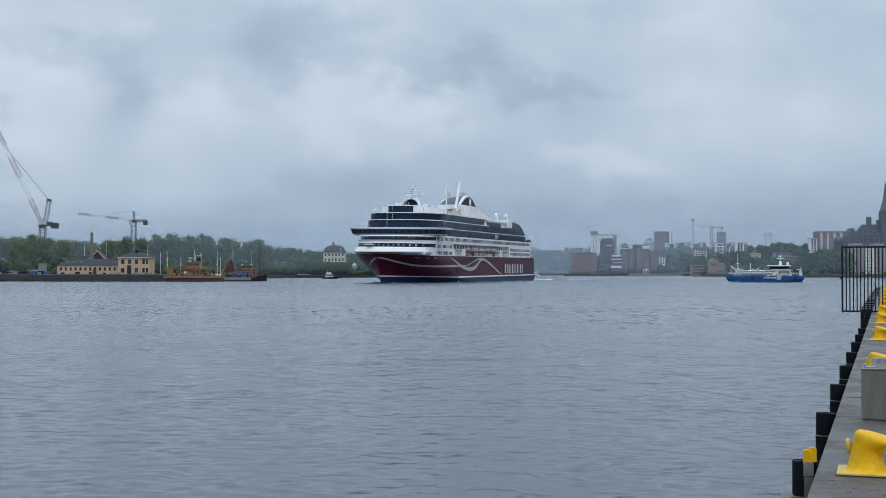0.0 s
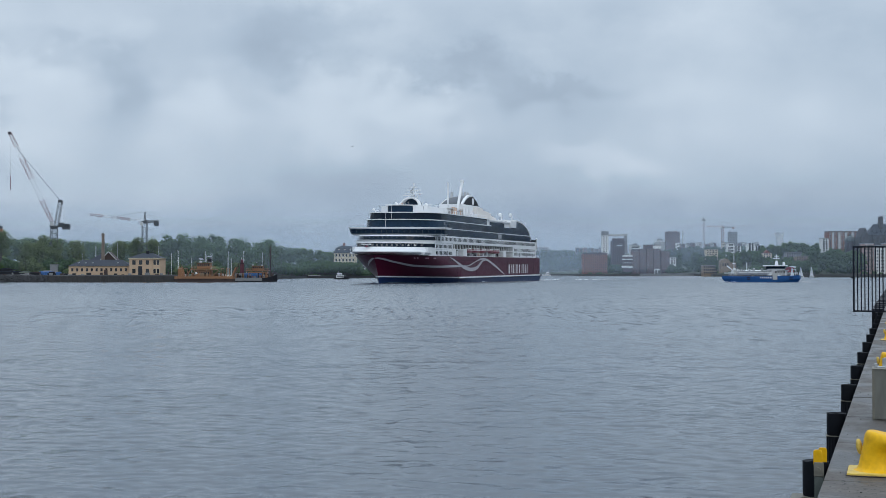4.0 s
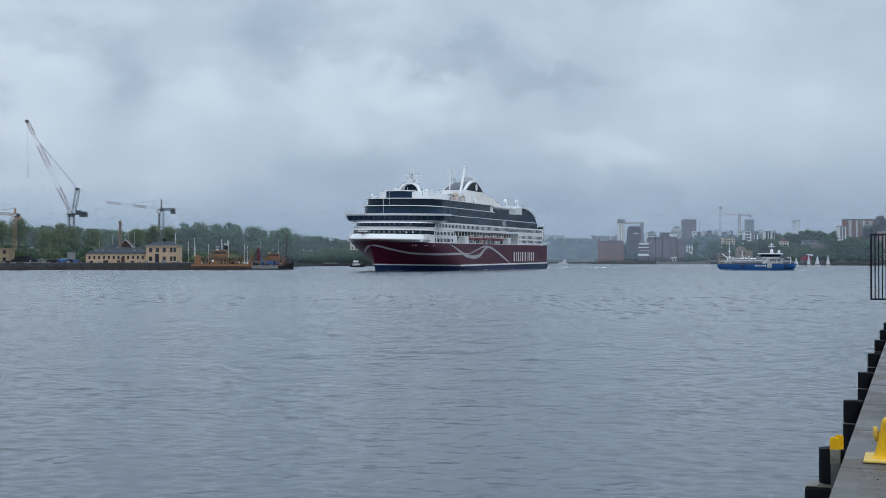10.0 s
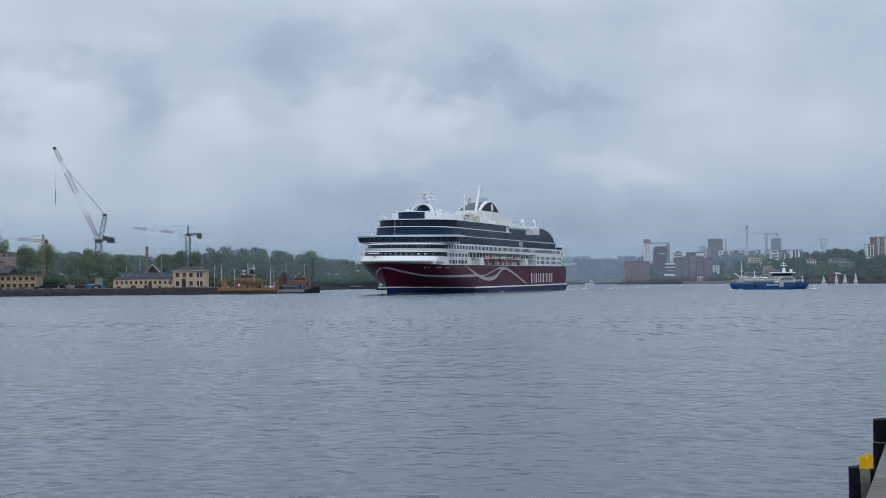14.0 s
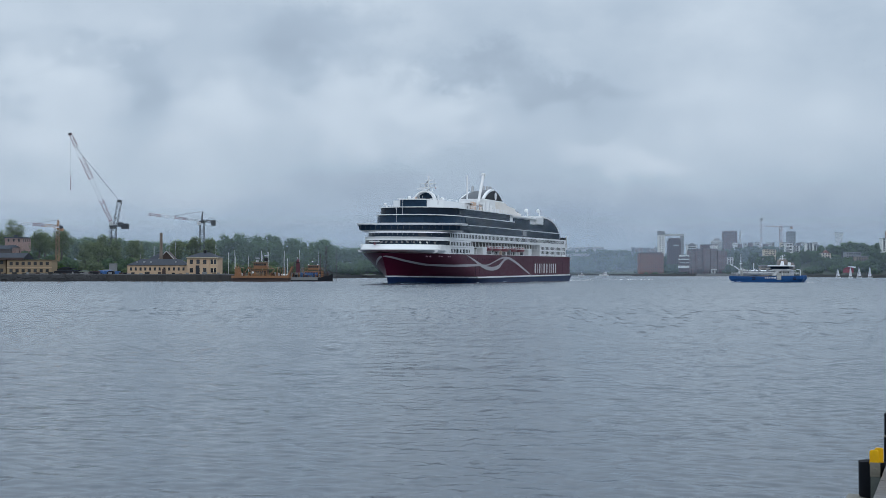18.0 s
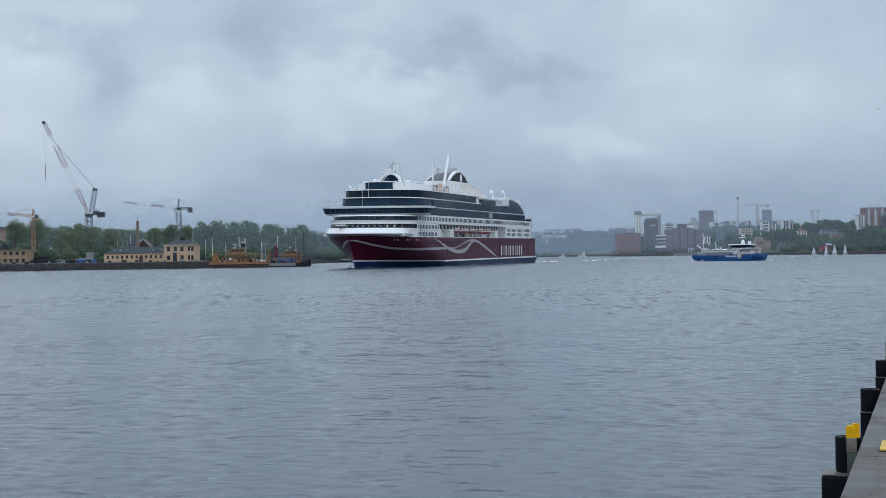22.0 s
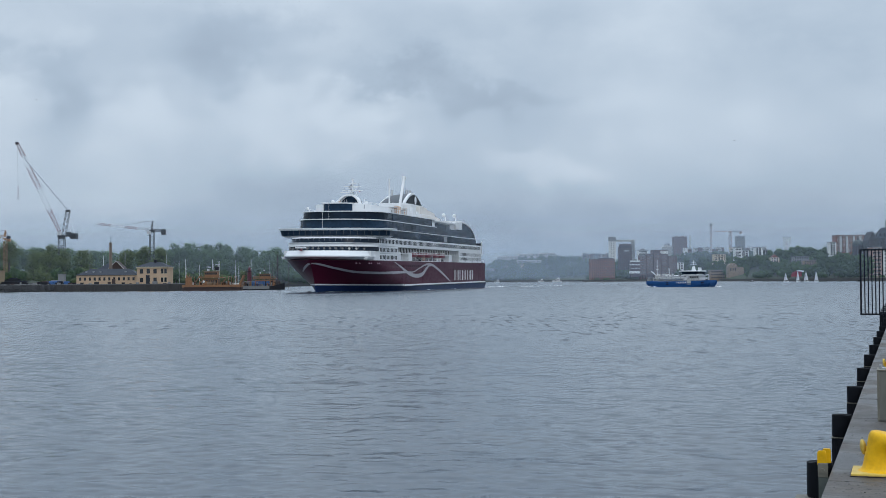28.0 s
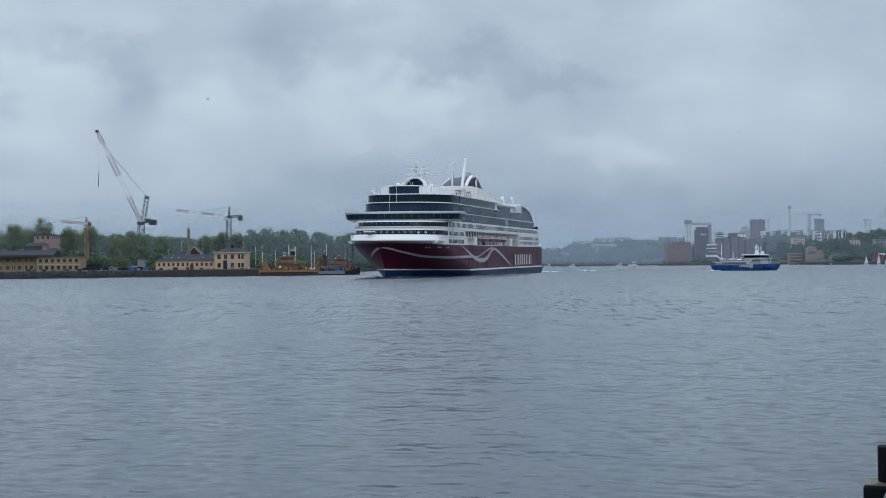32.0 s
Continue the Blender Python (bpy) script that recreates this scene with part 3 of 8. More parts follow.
# ---- water and land ----
def water_sheet():
    """One sheet of water to the horizon: real wind waves near the quay, dying into a flat sheet far out."""
    rng = np.random.default_rng(23)
    rs, r = [0.5, 4.0, 8.0, 11.0, 13.0], 14.0
    while r < 4500:
        rs.append(r)
        r += 0.09 if r < 42 else min(0.09 * (r / 42) ** 1.25, 0.32) if r < 130 else 0.32 * (r / 130) ** 1.3 if r < 300 else 0.95 * (r / 300) ** 2.6
    rs = np.array(rs + [4600.0, 5600.0])
    az = np.radians(np.concatenate([np.arange(-180, -28, 4.0), np.arange(-28, 22, 0.16), np.arange(22, 181, 4.0)]))
    R, A = np.meshgrid(rs, az, indexing="ij")
    x, y = (R * np.sin(A)).ravel(), (R * np.cos(A)).ravel()
    gap = np.maximum(np.gradient(rs)[:, None], 0.7 * R * np.gradient(az)[None]).ravel()
    near = (R.ravel() < 700) & (gap < 3.0)
    px, py, g = x[near], y[near], gap[near]
    gust = 0.95 + 0.30 * np.sin(px / 19 + 1.3 * np.sin(py / 31)) * np.sin(py / 13 + 0.9 * np.sin(px / 27)) + 0.22 * np.sin(py / 5.1 + px / 23)
    gust *= 0.66 + 0.04 * np.clip((np.hypot(px, py) - 50) / 90, 0, 1)
    h, sx, sy = np.zeros(px.shape), np.zeros(px.shape), np.zeros(px.shape)
    count = 64
    for k in range(count):
        wave = 0.26 * (22.0 ** (k / (count - 1))) * rng.uniform(0.9, 1.1)
        turn = rng.normal(radians(-100), radians(34))
        kx, ky = 6.2832 / wave * math.cos(turn), 6.2832 / wave * math.sin(turn)
        steep = 0.022 if wave < 0.9 else 0.0105 if wave < 2.0 else 0.0035
        a = steep * wave / 6.2832 * np.clip((wave / g - 2.2) / 2.5, 0, 1)
        ph = kx * px + ky * py + rng.uniform(0, 6.2832)
        c = np.cos(ph)
        h += a * np.sin(ph)
        sx += a * c * math.cos(turn)
        sy += a * c * math.sin(turn)
    v = np.zeros((len(x), 3))
    v[:, 0], v[:, 1] = x, y
    v[near, 2] = h * gust
    v[near, 0] += 0.9 * sx * gust
    v[near, 1] += 0.9 * sy * gust
    w = len(az)
    i = (np.arange(len(rs) - 1)[:, None] * w + np.arange(w - 1)[None]).ravel()
    f = np.stack([i, i + w, i + w + 1, i + 1], 1)
    me = bpy.data.meshes.new("water")
    me.vertices.add(len(v))
    me.vertices.foreach_set("co", v.ravel())
    me.loops.add(f.size)
    me.loops.foreach_set("vertex_index", f.ravel())
    me.polygons.add(len(f))
    me.polygons.foreach_set("loop_start", np.arange(len(f)) * 4)
    me.polygons.foreach_set("use_smooth", np.ones(len(f), bool))
    me.update()
    me.materials.append(WATER)
    return tagged(new("water", me), "grey rippled harbour water under an overcast sky", "water", "", "structure")


water = water_sheet()

LEFT_SHORE = [(-3000, 470), (-420, 560), (-260, 580), (-122, 581), (-122, 612), (-112, 622), (-112, 660), (-121, 720), (-130, 960), (-122, 1060), (-80, 1085), (-20, 1115), (-12, 1240), (-60, 1700), (-500, 2350), (-3000, 2600)]
FAR_SHORE = [(-3000, 2700), (-600, 2500), (0, 2420), (150, 2380), (215, 2150), (178, 1890), (250, 1840), (330, 1800), (372, 1690), (300, 1510), (288, 1440), (318, 1230), (352, 1160), (420, 960), (900, 760), (3000, 560), (3000, 4900), (-3000, 4900)]
# hills: place, height, half-widths
HILLS = [(-290, 705, 13.0, 42, 40), (-300, 1000, 10.0, 200, 120), (-100, 1200, 13.0, 70, 60), (440, 1430, 24.0, 90, 80), (350, 1500, 13.0, 80, 70), (370, 1720, 18.0, 90, 80), (300, 2060, 18.0, 90, 110),
         (440, 2480, 30.0, 190, 150), (120, 2720, 26.0, 230, 150), (270, 2620, 18.0, 120, 130), (640, 2550, 24.0, 150, 150), (540, 1900, 14.0, 110, 150)]


def inland(px, py, poly):
    """Distance from the shore, positive on land."""
    n = len(poly)
    d = np.full(px.shape, 1e9)
    inside = np.zeros(px.shape, bool)
    for i in range(n):
        (x0, y0), (x1, y1) = poly[i], poly[(i + 1) % n]
        ex, ey = x1 - x0, y1 - y0
        t = np.clip(((px - x0) * ex + (py - y0) * ey) / (ex * ex + ey * ey), 0, 1)
        d = np.minimum(d, np.hypot(px - x0 - t * ex, py - y0 - t * ey))
        if y0 != y1:
            inside ^= ((y0 > py) != (y1 > py)) & (px < ex * (py - y0) / ey + x0)
    return np.where(inside, d, -d)


def land(px, py):
    px, py = np.asarray(px, float), np.asarray(py, float)
    d = np.maximum(inland(px, py, LEFT_SHORE), inland(px, py, FAR_SHORE))
    z = np.where(d > 0, 1.4 + 1.6 * np.clip(d / 6, 0, 1), np.maximum(-5, 0.5 * d))
    soft = np.clip(d / 45, 0, 1) ** 1.0
    for x, y, h, wx, wy in HILLS:
        z = z + soft * h * np.exp(-((px - x) / wx) ** 2 - ((py - y) / wy) ** 2)
    return z


def ground():
    xs = np.concatenate([np.linspace(-3000, -500, 22)[:-1], np.arange(-500, 700, 7.0), np.linspace(700, 3000, 22)])
    ys = np.concatenate([np.linspace(440, 560, 12)[:-1], np.arange(560, 760, 5.0), np.arange(760, 2800, 14.0), np.linspace(2800, 4900, 24)])
    X, Y = np.meshgrid(xs, ys)
    Z = land(X, Y)
    v = np.stack([X.ravel(), Y.ravel(), Z.ravel()], 1)
    n, w = len(ys), len(xs)
    i = (np.arange(n - 1)[:, None] * w + np.arange(w - 1)[None]).ravel()
    keep = np.maximum.reduce([v[i, 2], v[i + 1, 2], v[i + w, 2], v[i + w + 1, 2]]) > -4.5
    i = i[keep]
    ob = new("ground", raw("ground", v, np.stack([i, i + 1, i + w + 1, i + w], 1).tolist(), GRASS, True))
    tagged(ob, "grassy wooded shores and hills round the harbour", "ground", "", "structure")


ground()


# ---- woods ----
BUILT = []


def clear_top(x, y):
    """How high a tree may rise here and still leave the houses behind it in view from the quay."""
    best = 1e9
    for x0, x1, yb, z0 in BUILT:
        xb = x * yb / y
        if y < yb + 12 and x0 - 2 < xb < x1 + 2:
            best = min(best, 3.6 + (z0 - 2.6) * y / yb)
    return best


def woods(name, label, strips, seed, material, leaf, per):
    """strips: y from, y to, count, crown width, then (x, treetop height) points along the strip."""
    rng = np.random.default_rng(seed)
    rows, trunks = [], bmesh.new()
    for y0, y1, count, width, low, line in strips:
        lx, lz = [p[0] for p in line], [p[1] for p in line]
        for k in range(count):
            x = lx[0] + (lx[-1] - lx[0]) * (k + rng.uniform(0, 1)) / count
            y = rng.uniform(y0, y1)
            z = float(land(x, y))
            if z < 1.0:
                continue
            top = float(np.interp(x, lx, lz)) * rng.uniform(low, 1.0) if low else z + rng.uniform(5, 10)
            if top < z + 4:
                top = z + rng.uniform(3, 5)
            w = width * rng.uniform(0.75, 1.3)
            if BUILT:
                limit = clear_top(x, y)
                if not low and limit - z < 24:
                    top = z + (limit - z) * rng.uniform(0.75, 1.0)
                top = min(top, limit)
                if top < z + 2.0:
                    top = z + rng.uniform(1.0, 2.0)
                w = min(w, 2.2 * (top - z))
            base = z + 0.12 * (top - z)
            rows += lumps(x, y, base, top, w, rng, 16)
            rod(trunks, (x, y, z - 0.5), (x, y, z + (top - z) * 0.6), 0.28, 0.12, n=4, caps=False)
    ob = new(name, foliage(rows, material, rng, leaf * 1.35, int(per * 0.34)))
    tagged(ob, label, "trees", "", "stuff")
    tr = new("trunks", mesh_of(trunks, BARK))
    tr.parent = ob


LEFT_LINE = [(-560, 32), (-400, 33), (-330, 33.5), (-290, 32), (-260, 29.5), (-235, 30), (-211, 32.5), (-190, 34), (-165, 33.5), (-150, 31), (-134, 30.5), (-120, 30.5)]
HOUSE_LINE = [(-200, 31), (-175, 29), (-160, 31), (-140, 29), (-125, 27), (-116, 25), (-108, 27), (-104, 20), (-86, 19), (-84, 25), (-74, 26), (-50, 25), (-16, 17)]
woods("woodland", "dense green spring woodland along the low shore", [
    (930, 960, 62, 15, 0.9, LEFT_LINE), (900, 930, 62, 13, 0.7, LEFT_LINE), (968, 1000, 60, 16, 0.96, LEFT_LINE),
    (860, 900, 60, 12, 0.5, LEFT_LINE)], 3, LEAF, 0.42, 115)
woods("woodland", "dark green trees on the headland round a villa", [
    (1165, 1200, 26, 14, 0.9, HOUSE_LINE), (1130, 1150, 26, 10, 0.5, [(x, z * 0.72) for x, z in HOUSE_LINE]), (1200, 1230, 22, 15, 0.95, HOUSE_LINE)], 5, LEAF, 0.5, 110)
LOW_LINE = [(-330, 17), (-290, 17), (-240, 16), (-215, 14), (-180, 12), (-122, 11)]
woods("shrubbery", "low bushes and small trees behind the yellow buildings", [
    (650, 676, 26, 7, 0.6, [(x, z * 0.78) for x, z in LOW_LINE]), (690, 760, 34, 8, 0.7, LOW_LINE)], 7, LEAFB, 0.32, 90)

# ---- the quay: local x to the land side, y along the edge ----
QUAY = pose(0, 0, 2.0, 0, 0, -18.73)
EDGE = -0.545
bm = bmesh.new()
slab(bm, [(EDGE, -0.16), (60, -0.16), (60, -6), (EDGE, -6)], "y", -60, 178)
quay = solid("quay", bm, ROUGHWALL, "long concrete quay with a worn grey deck", "quay", m=QUAY)


def quay_slabs():
    """The deck is cast in fields: edge beam fields and wider ones behind them."""
    rng = random.Random(4)
    shapes = {}
    for w, length in ((1.9, 2.36), (5.6, 4.76)):
        bm = bmesh.new()
        box(bm, 0, w, 0, length, -0.16, 0, bev=0.018)
        shapes[w] = mesh_of(bm, CONCRETE)
    y = -18.0
    while y < 176:
        piece("slab", shapes[1.9], quay, EDGE, y, rng.uniform(-0.004, 0.004))
        y += 2.38
    y = -18.0
    while y < 172:
        for k in range(2):
            piece("slab", shapes[5.6], quay, EDGE + 1.915 + 5.62 * k, y, rng.uniform(-0.004, 0.004))
        y += 4.78


quay_slabs()


def on_quay(x, y, z=0.0, rz=0.0):
    return QUAY @ pose(x, y, z, 0, 0, rz)


def fender(m, length):
    th = thing("fender", m, "black tubular rubber fender hung on the quay edge", "fender", "fenders along the quay")
    bm = bmesh.new()
    n = 20
    prof = [(0.098, 0.004), (0.108, 0.012), (0.108, 0.01 - length), (0.102, -length)]
    rings = [[(r * math.cos(6.2832 * k / n), r * math.sin(6.2832 * k / n), z) for k in range(n)] for r, z in prof]
    loft(bm, rings, cap=False)
    inner = [[(r * math.cos(6.2832 * k / n), r * math.sin(6.2832 * k / n), z) for k in range(n)] for r, z in ((0.098, 0.004), (0.066, 0.0), (0.066, -0.15), (0.001, -0.15))]
    loft(bm, inner, cap=False)
    part("tube", bm, RUBBER, th, smooth=40)
    bm = bmesh.new()
    rod(bm, (-0.004, 0, -0.012 - length), (-0.004, 0, -2.1), 0.108, n=18)
    for k in range(5):
        rod(bm, (-0.004 + 0.105 * math.cos(3.6 + 0.35 * k), 0.105 * math.sin(3.6 + 0.35 * k), -0.02 - length), (-0.004 + 0.105 * math.cos(3.6 + 0.35 * k), 0.105 * math.sin(3.6 + 0.35 * k), -1.4), 0.008, n=5)
    part("lower_tube", bm, RUBBER, th, "scuffed lower rubber tube", smooth=40)
    bm = boxes((-0.112, 0.10, -0.112, 0.10, -0.011 - length, -0.001 - length), bev=0.003)
    part("steel_plate", bm, DULLSTEEL, th, "grey steel plate between the tubes")
    bm = rods(((0.0, 0, -0.15), (0.0, 0, -0.11), 0.02), n=8)
    part("bolt", bm, STEEL, th)
    return th


near_fender = fender(on_quay(EDGE - 0.110, 11.5), 0.28)
part("timber_pad", box(bmesh.new(), -0.215, 0.10, -0.14, 0.16, -2.1, -0.305, bev=0.02), RUBBER, near_fender, "black timber pad below the tube")
part("pad_cap", box(bmesh.new(), -0.205, 0.10, -0.13, 0.15, -0.305, -0.292, bev=0.005), DULLSTEEL, near_fender, "grey worn cap of the pad")
fender(on_quay(EDGE - 0.110, 15.5), 0.235)
first_fender = fender(on_quay(EDGE - 0.110, 19.5), 0.21)
for k in range(3, 12):
    y = 11.5 + 4.0 * k
    if y < 58:
        copy_thing(first_fender, on_quay(EDGE - 0.110, y))


def fender_panel(m):
    """Beyond the fence the quay is fendered for large ships: timber panels on piles."""
    th = thing("timber_fender", m, "black timber fender on piles against the quay wall", "fender", "timber fenders along the quay")
    part("panel", box(bmesh.new(), -0.52, -0.36, -0.75, 0.75, -1.9, -0.02, bev=0.03), RUBBER, th)
    for dy in (-0.5, 0.5):
        part("pile", rods(((-0.18, dy, -2.1), (-0.18, dy, -0.04), 0.17), n=10), RUBBER, th)
    part("cap", box(bmesh.new(), -0.54, 0.0, -0.62, 0.62, -0.02, 0.03, bev=0.01), BLACKSTEEL, th)
    return th


first_panel = fender_panel(on_quay(EDGE, 61.5))
for k in range(1, 24):
    copy_thing(first_panel, on_quay(EDGE, 61.5 + 4.0 * k))


def ladder_head():
    th = thing("ladder_head", on_quay(EDGE - 0.11, 11.2, 0.055), "yellow steel ladder handle bolted to a plate at the quay edge", "ladder")
    part("plate", boxes((0.008, 0.088, -0.10, -0.085, -0.115, -0.0), bev=0.004), DULLSTEEL, th, "dull steel plate with a bolt")
    part("bolt", rods(((0.045, -0.085, -0.06), (0.045, -0.115, -0.06), 0.020), n=8), DULLSTEEL, th)
    for dx in (0.004, 0.034):
        bm = bmesh.new()
        slab(bm, [(dx, -0.02), (dx + 0.07, -0.02), (dx + 0.07, 0.085), (dx + 0.06, 0.10), (dx + 0.012, 0.10), (dx, 0.085)], "y", -0.105 + dx * 5.0, -0.085 + dx * 5.0)
        bmesh.ops.bevel(bm, geom=bm.edges[:], offset=0.003, segments=1, affect="EDGES")
        part("handle", bm, YELLOW, th)
    part("stringer", boxes((0.012, 0.085, -0.095, 0.0, -2.1, -0.116), bev=0.004), GREENSTEEL, th, "weathered grey-green steel stringer")
    part("stringer", boxes((0.08, 0.11, 0.3, 0.36, -2.1, -0.075)), RUBBER, th)
    for k in range(6):
        part("rung", rods(((0.05, -0.04, -0.35 - 0.28 * k), (0.09, 0.33, -0.35 - 0.28 * k), 0.014)), STEEL, th)


ladder_head()


def bollard(m):
    """A one-sided hook bollard: flared neck, head leaning out to the land side, base plate with bolts."""
    th = thing("bollard", m, "yellow painted cast iron mooring bollard with chipped paint", "bollard", "bollards along the quay")
    bm = bmesh.new()
    n = 24
    rings = []
    # height, centre shift to the land side, radius across, radius along, how far the ring tips to the land side
    for z, cx, rx, ry, tip in ((0.020, -0.02, 0.195, 0.19, 0), (0.030, -0.024, 0.166, 0.165, 0), (0.05, -0.028, 0.148, 0.15, 0), (0.085, -0.030, 0.136, 0.14, 0), (0.125, -0.030, 0.128, 0.132, 0.0), (0.165, -0.026, 0.124, 0.128, 0.02), (0.195, -0.010, 0.132, 0.132, 0.05), (0.222, 0.025, 0.158, 0.145, 0.11), (0.245, 0.062, 0.190, 0.158, 0.16),
                              (0.265, 0.078, 0.200, 0.160, 0.20), (0.283, 0.078, 0.190, 0.150, 0.23), (0.300, 0.066, 0.164, 0.132, 0.24), (0.313, 0.046, 0.124, 0.104, 0.24), (0.321, 0.022, 0.076, 0.066, 0.22), (0.323, 0.004, 0.03, 0.03, 0.2)):
        rings.append([(cx + rx * math.cos(6.2832 * k / n), ry * math.sin(6.2832 * k / n), z - tip * (rx * math.cos(6.2832 * k / n))) for k in range(n)])
    loft(bm, rings)
    part("neck", bm, YELLOW, th, smooth=60)
    bm = bmesh.new()
    box(bm, -0.255, 0.30, -0.24, 0.24, 0.0, 0.022, bev=0.008)
    part("base_plate", bm, PALEYELLOW, th)
    part("rust_rim", box(bmesh.new(), -0.262, 0.307, -0.247, 0.247, 0.0, 0.006, bev=0.002), DARKWOOD, th, "rusty edge below the plate")
    knob = part("horn", ball(bmesh.new(), (0, 0, 0), 0.05, 1.0, 14), PALEYELLOW, th, "worn knob on the bollard's neck", smooth=60)
    for v in knob.data.vertices:
        v.co = (v.co.x * 0.52 - 0.166 - 0.16 * v.co.z, v.co.y * 0.8 + 0.05, v.co.z * 1.30 + 0.200)
    return th


BOLLARD_X = -0.125
first_bollard = bollard(on_quay(BOLLARD_X, 11.05))
for k in range(1, 14):
    copy_thing(first_bollard, on_quay(BOLLARD_X, 11.05 + 10.95 * k))


def concrete_block():
    th = thing("ballast_block", on_quay(0.165, 15.79), "grey cast concrete ballast block with a steel lid on the quay", "concrete block")
    part("block", box(bmesh.new(), -0.42, 1.1, -0.75, -0.33, 0, 0.545, bev=0.012), BLOCK, th)
    part("lid", box(bmesh.new(), -0.428, 1.108, -0.758, -0.33, 0.545, 0.556, bev=0.003), DULLSTEEL, th, "weathered steel cap")
    bm = bmesh.new()
    for k in range(18):
        box(bm, -0.30 + k * 0.07, -0.262 + k * 0.07, -0.50, -0.42, 0.575, 0.66)
    box(bm, -0.32, 1.06, -0.43, -0.40, 0.556, 0.65)
    box(bm, -0.32, 1.06, -0.51, -0.49, 0.556, 0.60)
    part("grating", bm, STEEL, th, "ribbed metal grating")
    part("bracket", boxes((-0.40, -0.37, -0.60, -0.55, 0.556, 0.60), (-0.40, -0.28, -0.6, -0.52, 0.556, 0.57), bev=0.003), STEEL, th)
    for k in range(2):
        part("corner_strip", boxes((-0.424 + k * 1.51, -0.40 + k * 1.51, -0.755, -0.73, 0.0, 0.54)), DULLSTEEL, th)


concrete_block()


def quay_fence():
    """A barred security gate panel that closes the quay and reaches out over the water."""
    y = 56.4
    th = thing("security_fence", on_quay(0, y), "black barred steel security fence reaching out over the water", "fence")
    x0, x1, z0, z1 = EDGE - 1.185, EDGE + 3.4, 0.0, 2.715
    part("rail", boxes((x0, x1, -0.03, 0.03, z0, z0 + 0.07)), BLACKSTEEL, th)
    part("rail", boxes((x0, x1, -0.03, 0.03, z1 - 0.07, z1)), BLACKSTEEL, th)
    part("post", boxes((x0, x0 + 0.075, -0.035, 0.035, z0, z1)), BLACKSTEEL, th)
    part("post", boxes((x1 - 0.09, x1, -0.05, 0.05, 0.0, z1)), BLACKSTEEL, th)
    bar = mesh_of(boxes((-0.023, 0.023, -0.015, 0.015, z0 + 0.07, z1 - 0.07)), BLACKSTEEL)
    x = x0 + 0.19
    while x < x1 - 0.12:
        piece("bar", bar, th, x, 0, 0)
        x += 0.142
    part("wall_bracket", boxes((EDGE - 0.30, EDGE, -0.06, 0.06, -0.12, -0.02), (EDGE - 0.30, EDGE - 0.2, -0.05, 0.05, -0.75, -0.1), (EDGE - 0.30, EDGE, -0.05, 0.05, -0.8, -0.7)), BLACKSTEEL, th)
    part("tie", boxes((x0 - 0.08, x0, -0.03, 0.03, 1.38, 1.45)), BLACKSTEEL, th)


quay_fence()


def grit():
    """Loose specks of stone, shell and dirt on the quay deck."""
    rng = np.random.default_rng(17)
    verts, faces = [], []
    for _ in range(900):
        y = rng.uniform(8, 40)
        x = EDGE + 0.05 + rng.uniform(0, 2.6)
        q = rng.uniform(0.004, 0.013)
        c = np.array((x, y, 0.004))
        k = len(verts)
        for d in ((1, 0, 0), (-0.6, 0.8, 0), (-0.6, -0.8, 0), (0, 0, 0.8)):
            verts.append(c + np.array(d) * q * rng.uniform(0.7, 1.3))
        faces += [(k, k + 1, k + 3), (k + 1, k + 2, k + 3), (k + 2, k, k + 3)]
    ob = new("grit", raw("grit", verts, faces, GRIT))
    ob.matrix_basis = QUAY
    tagged(ob, "loose grit and specks of dirt on the quay", "grit", "", "stuff")


grit()


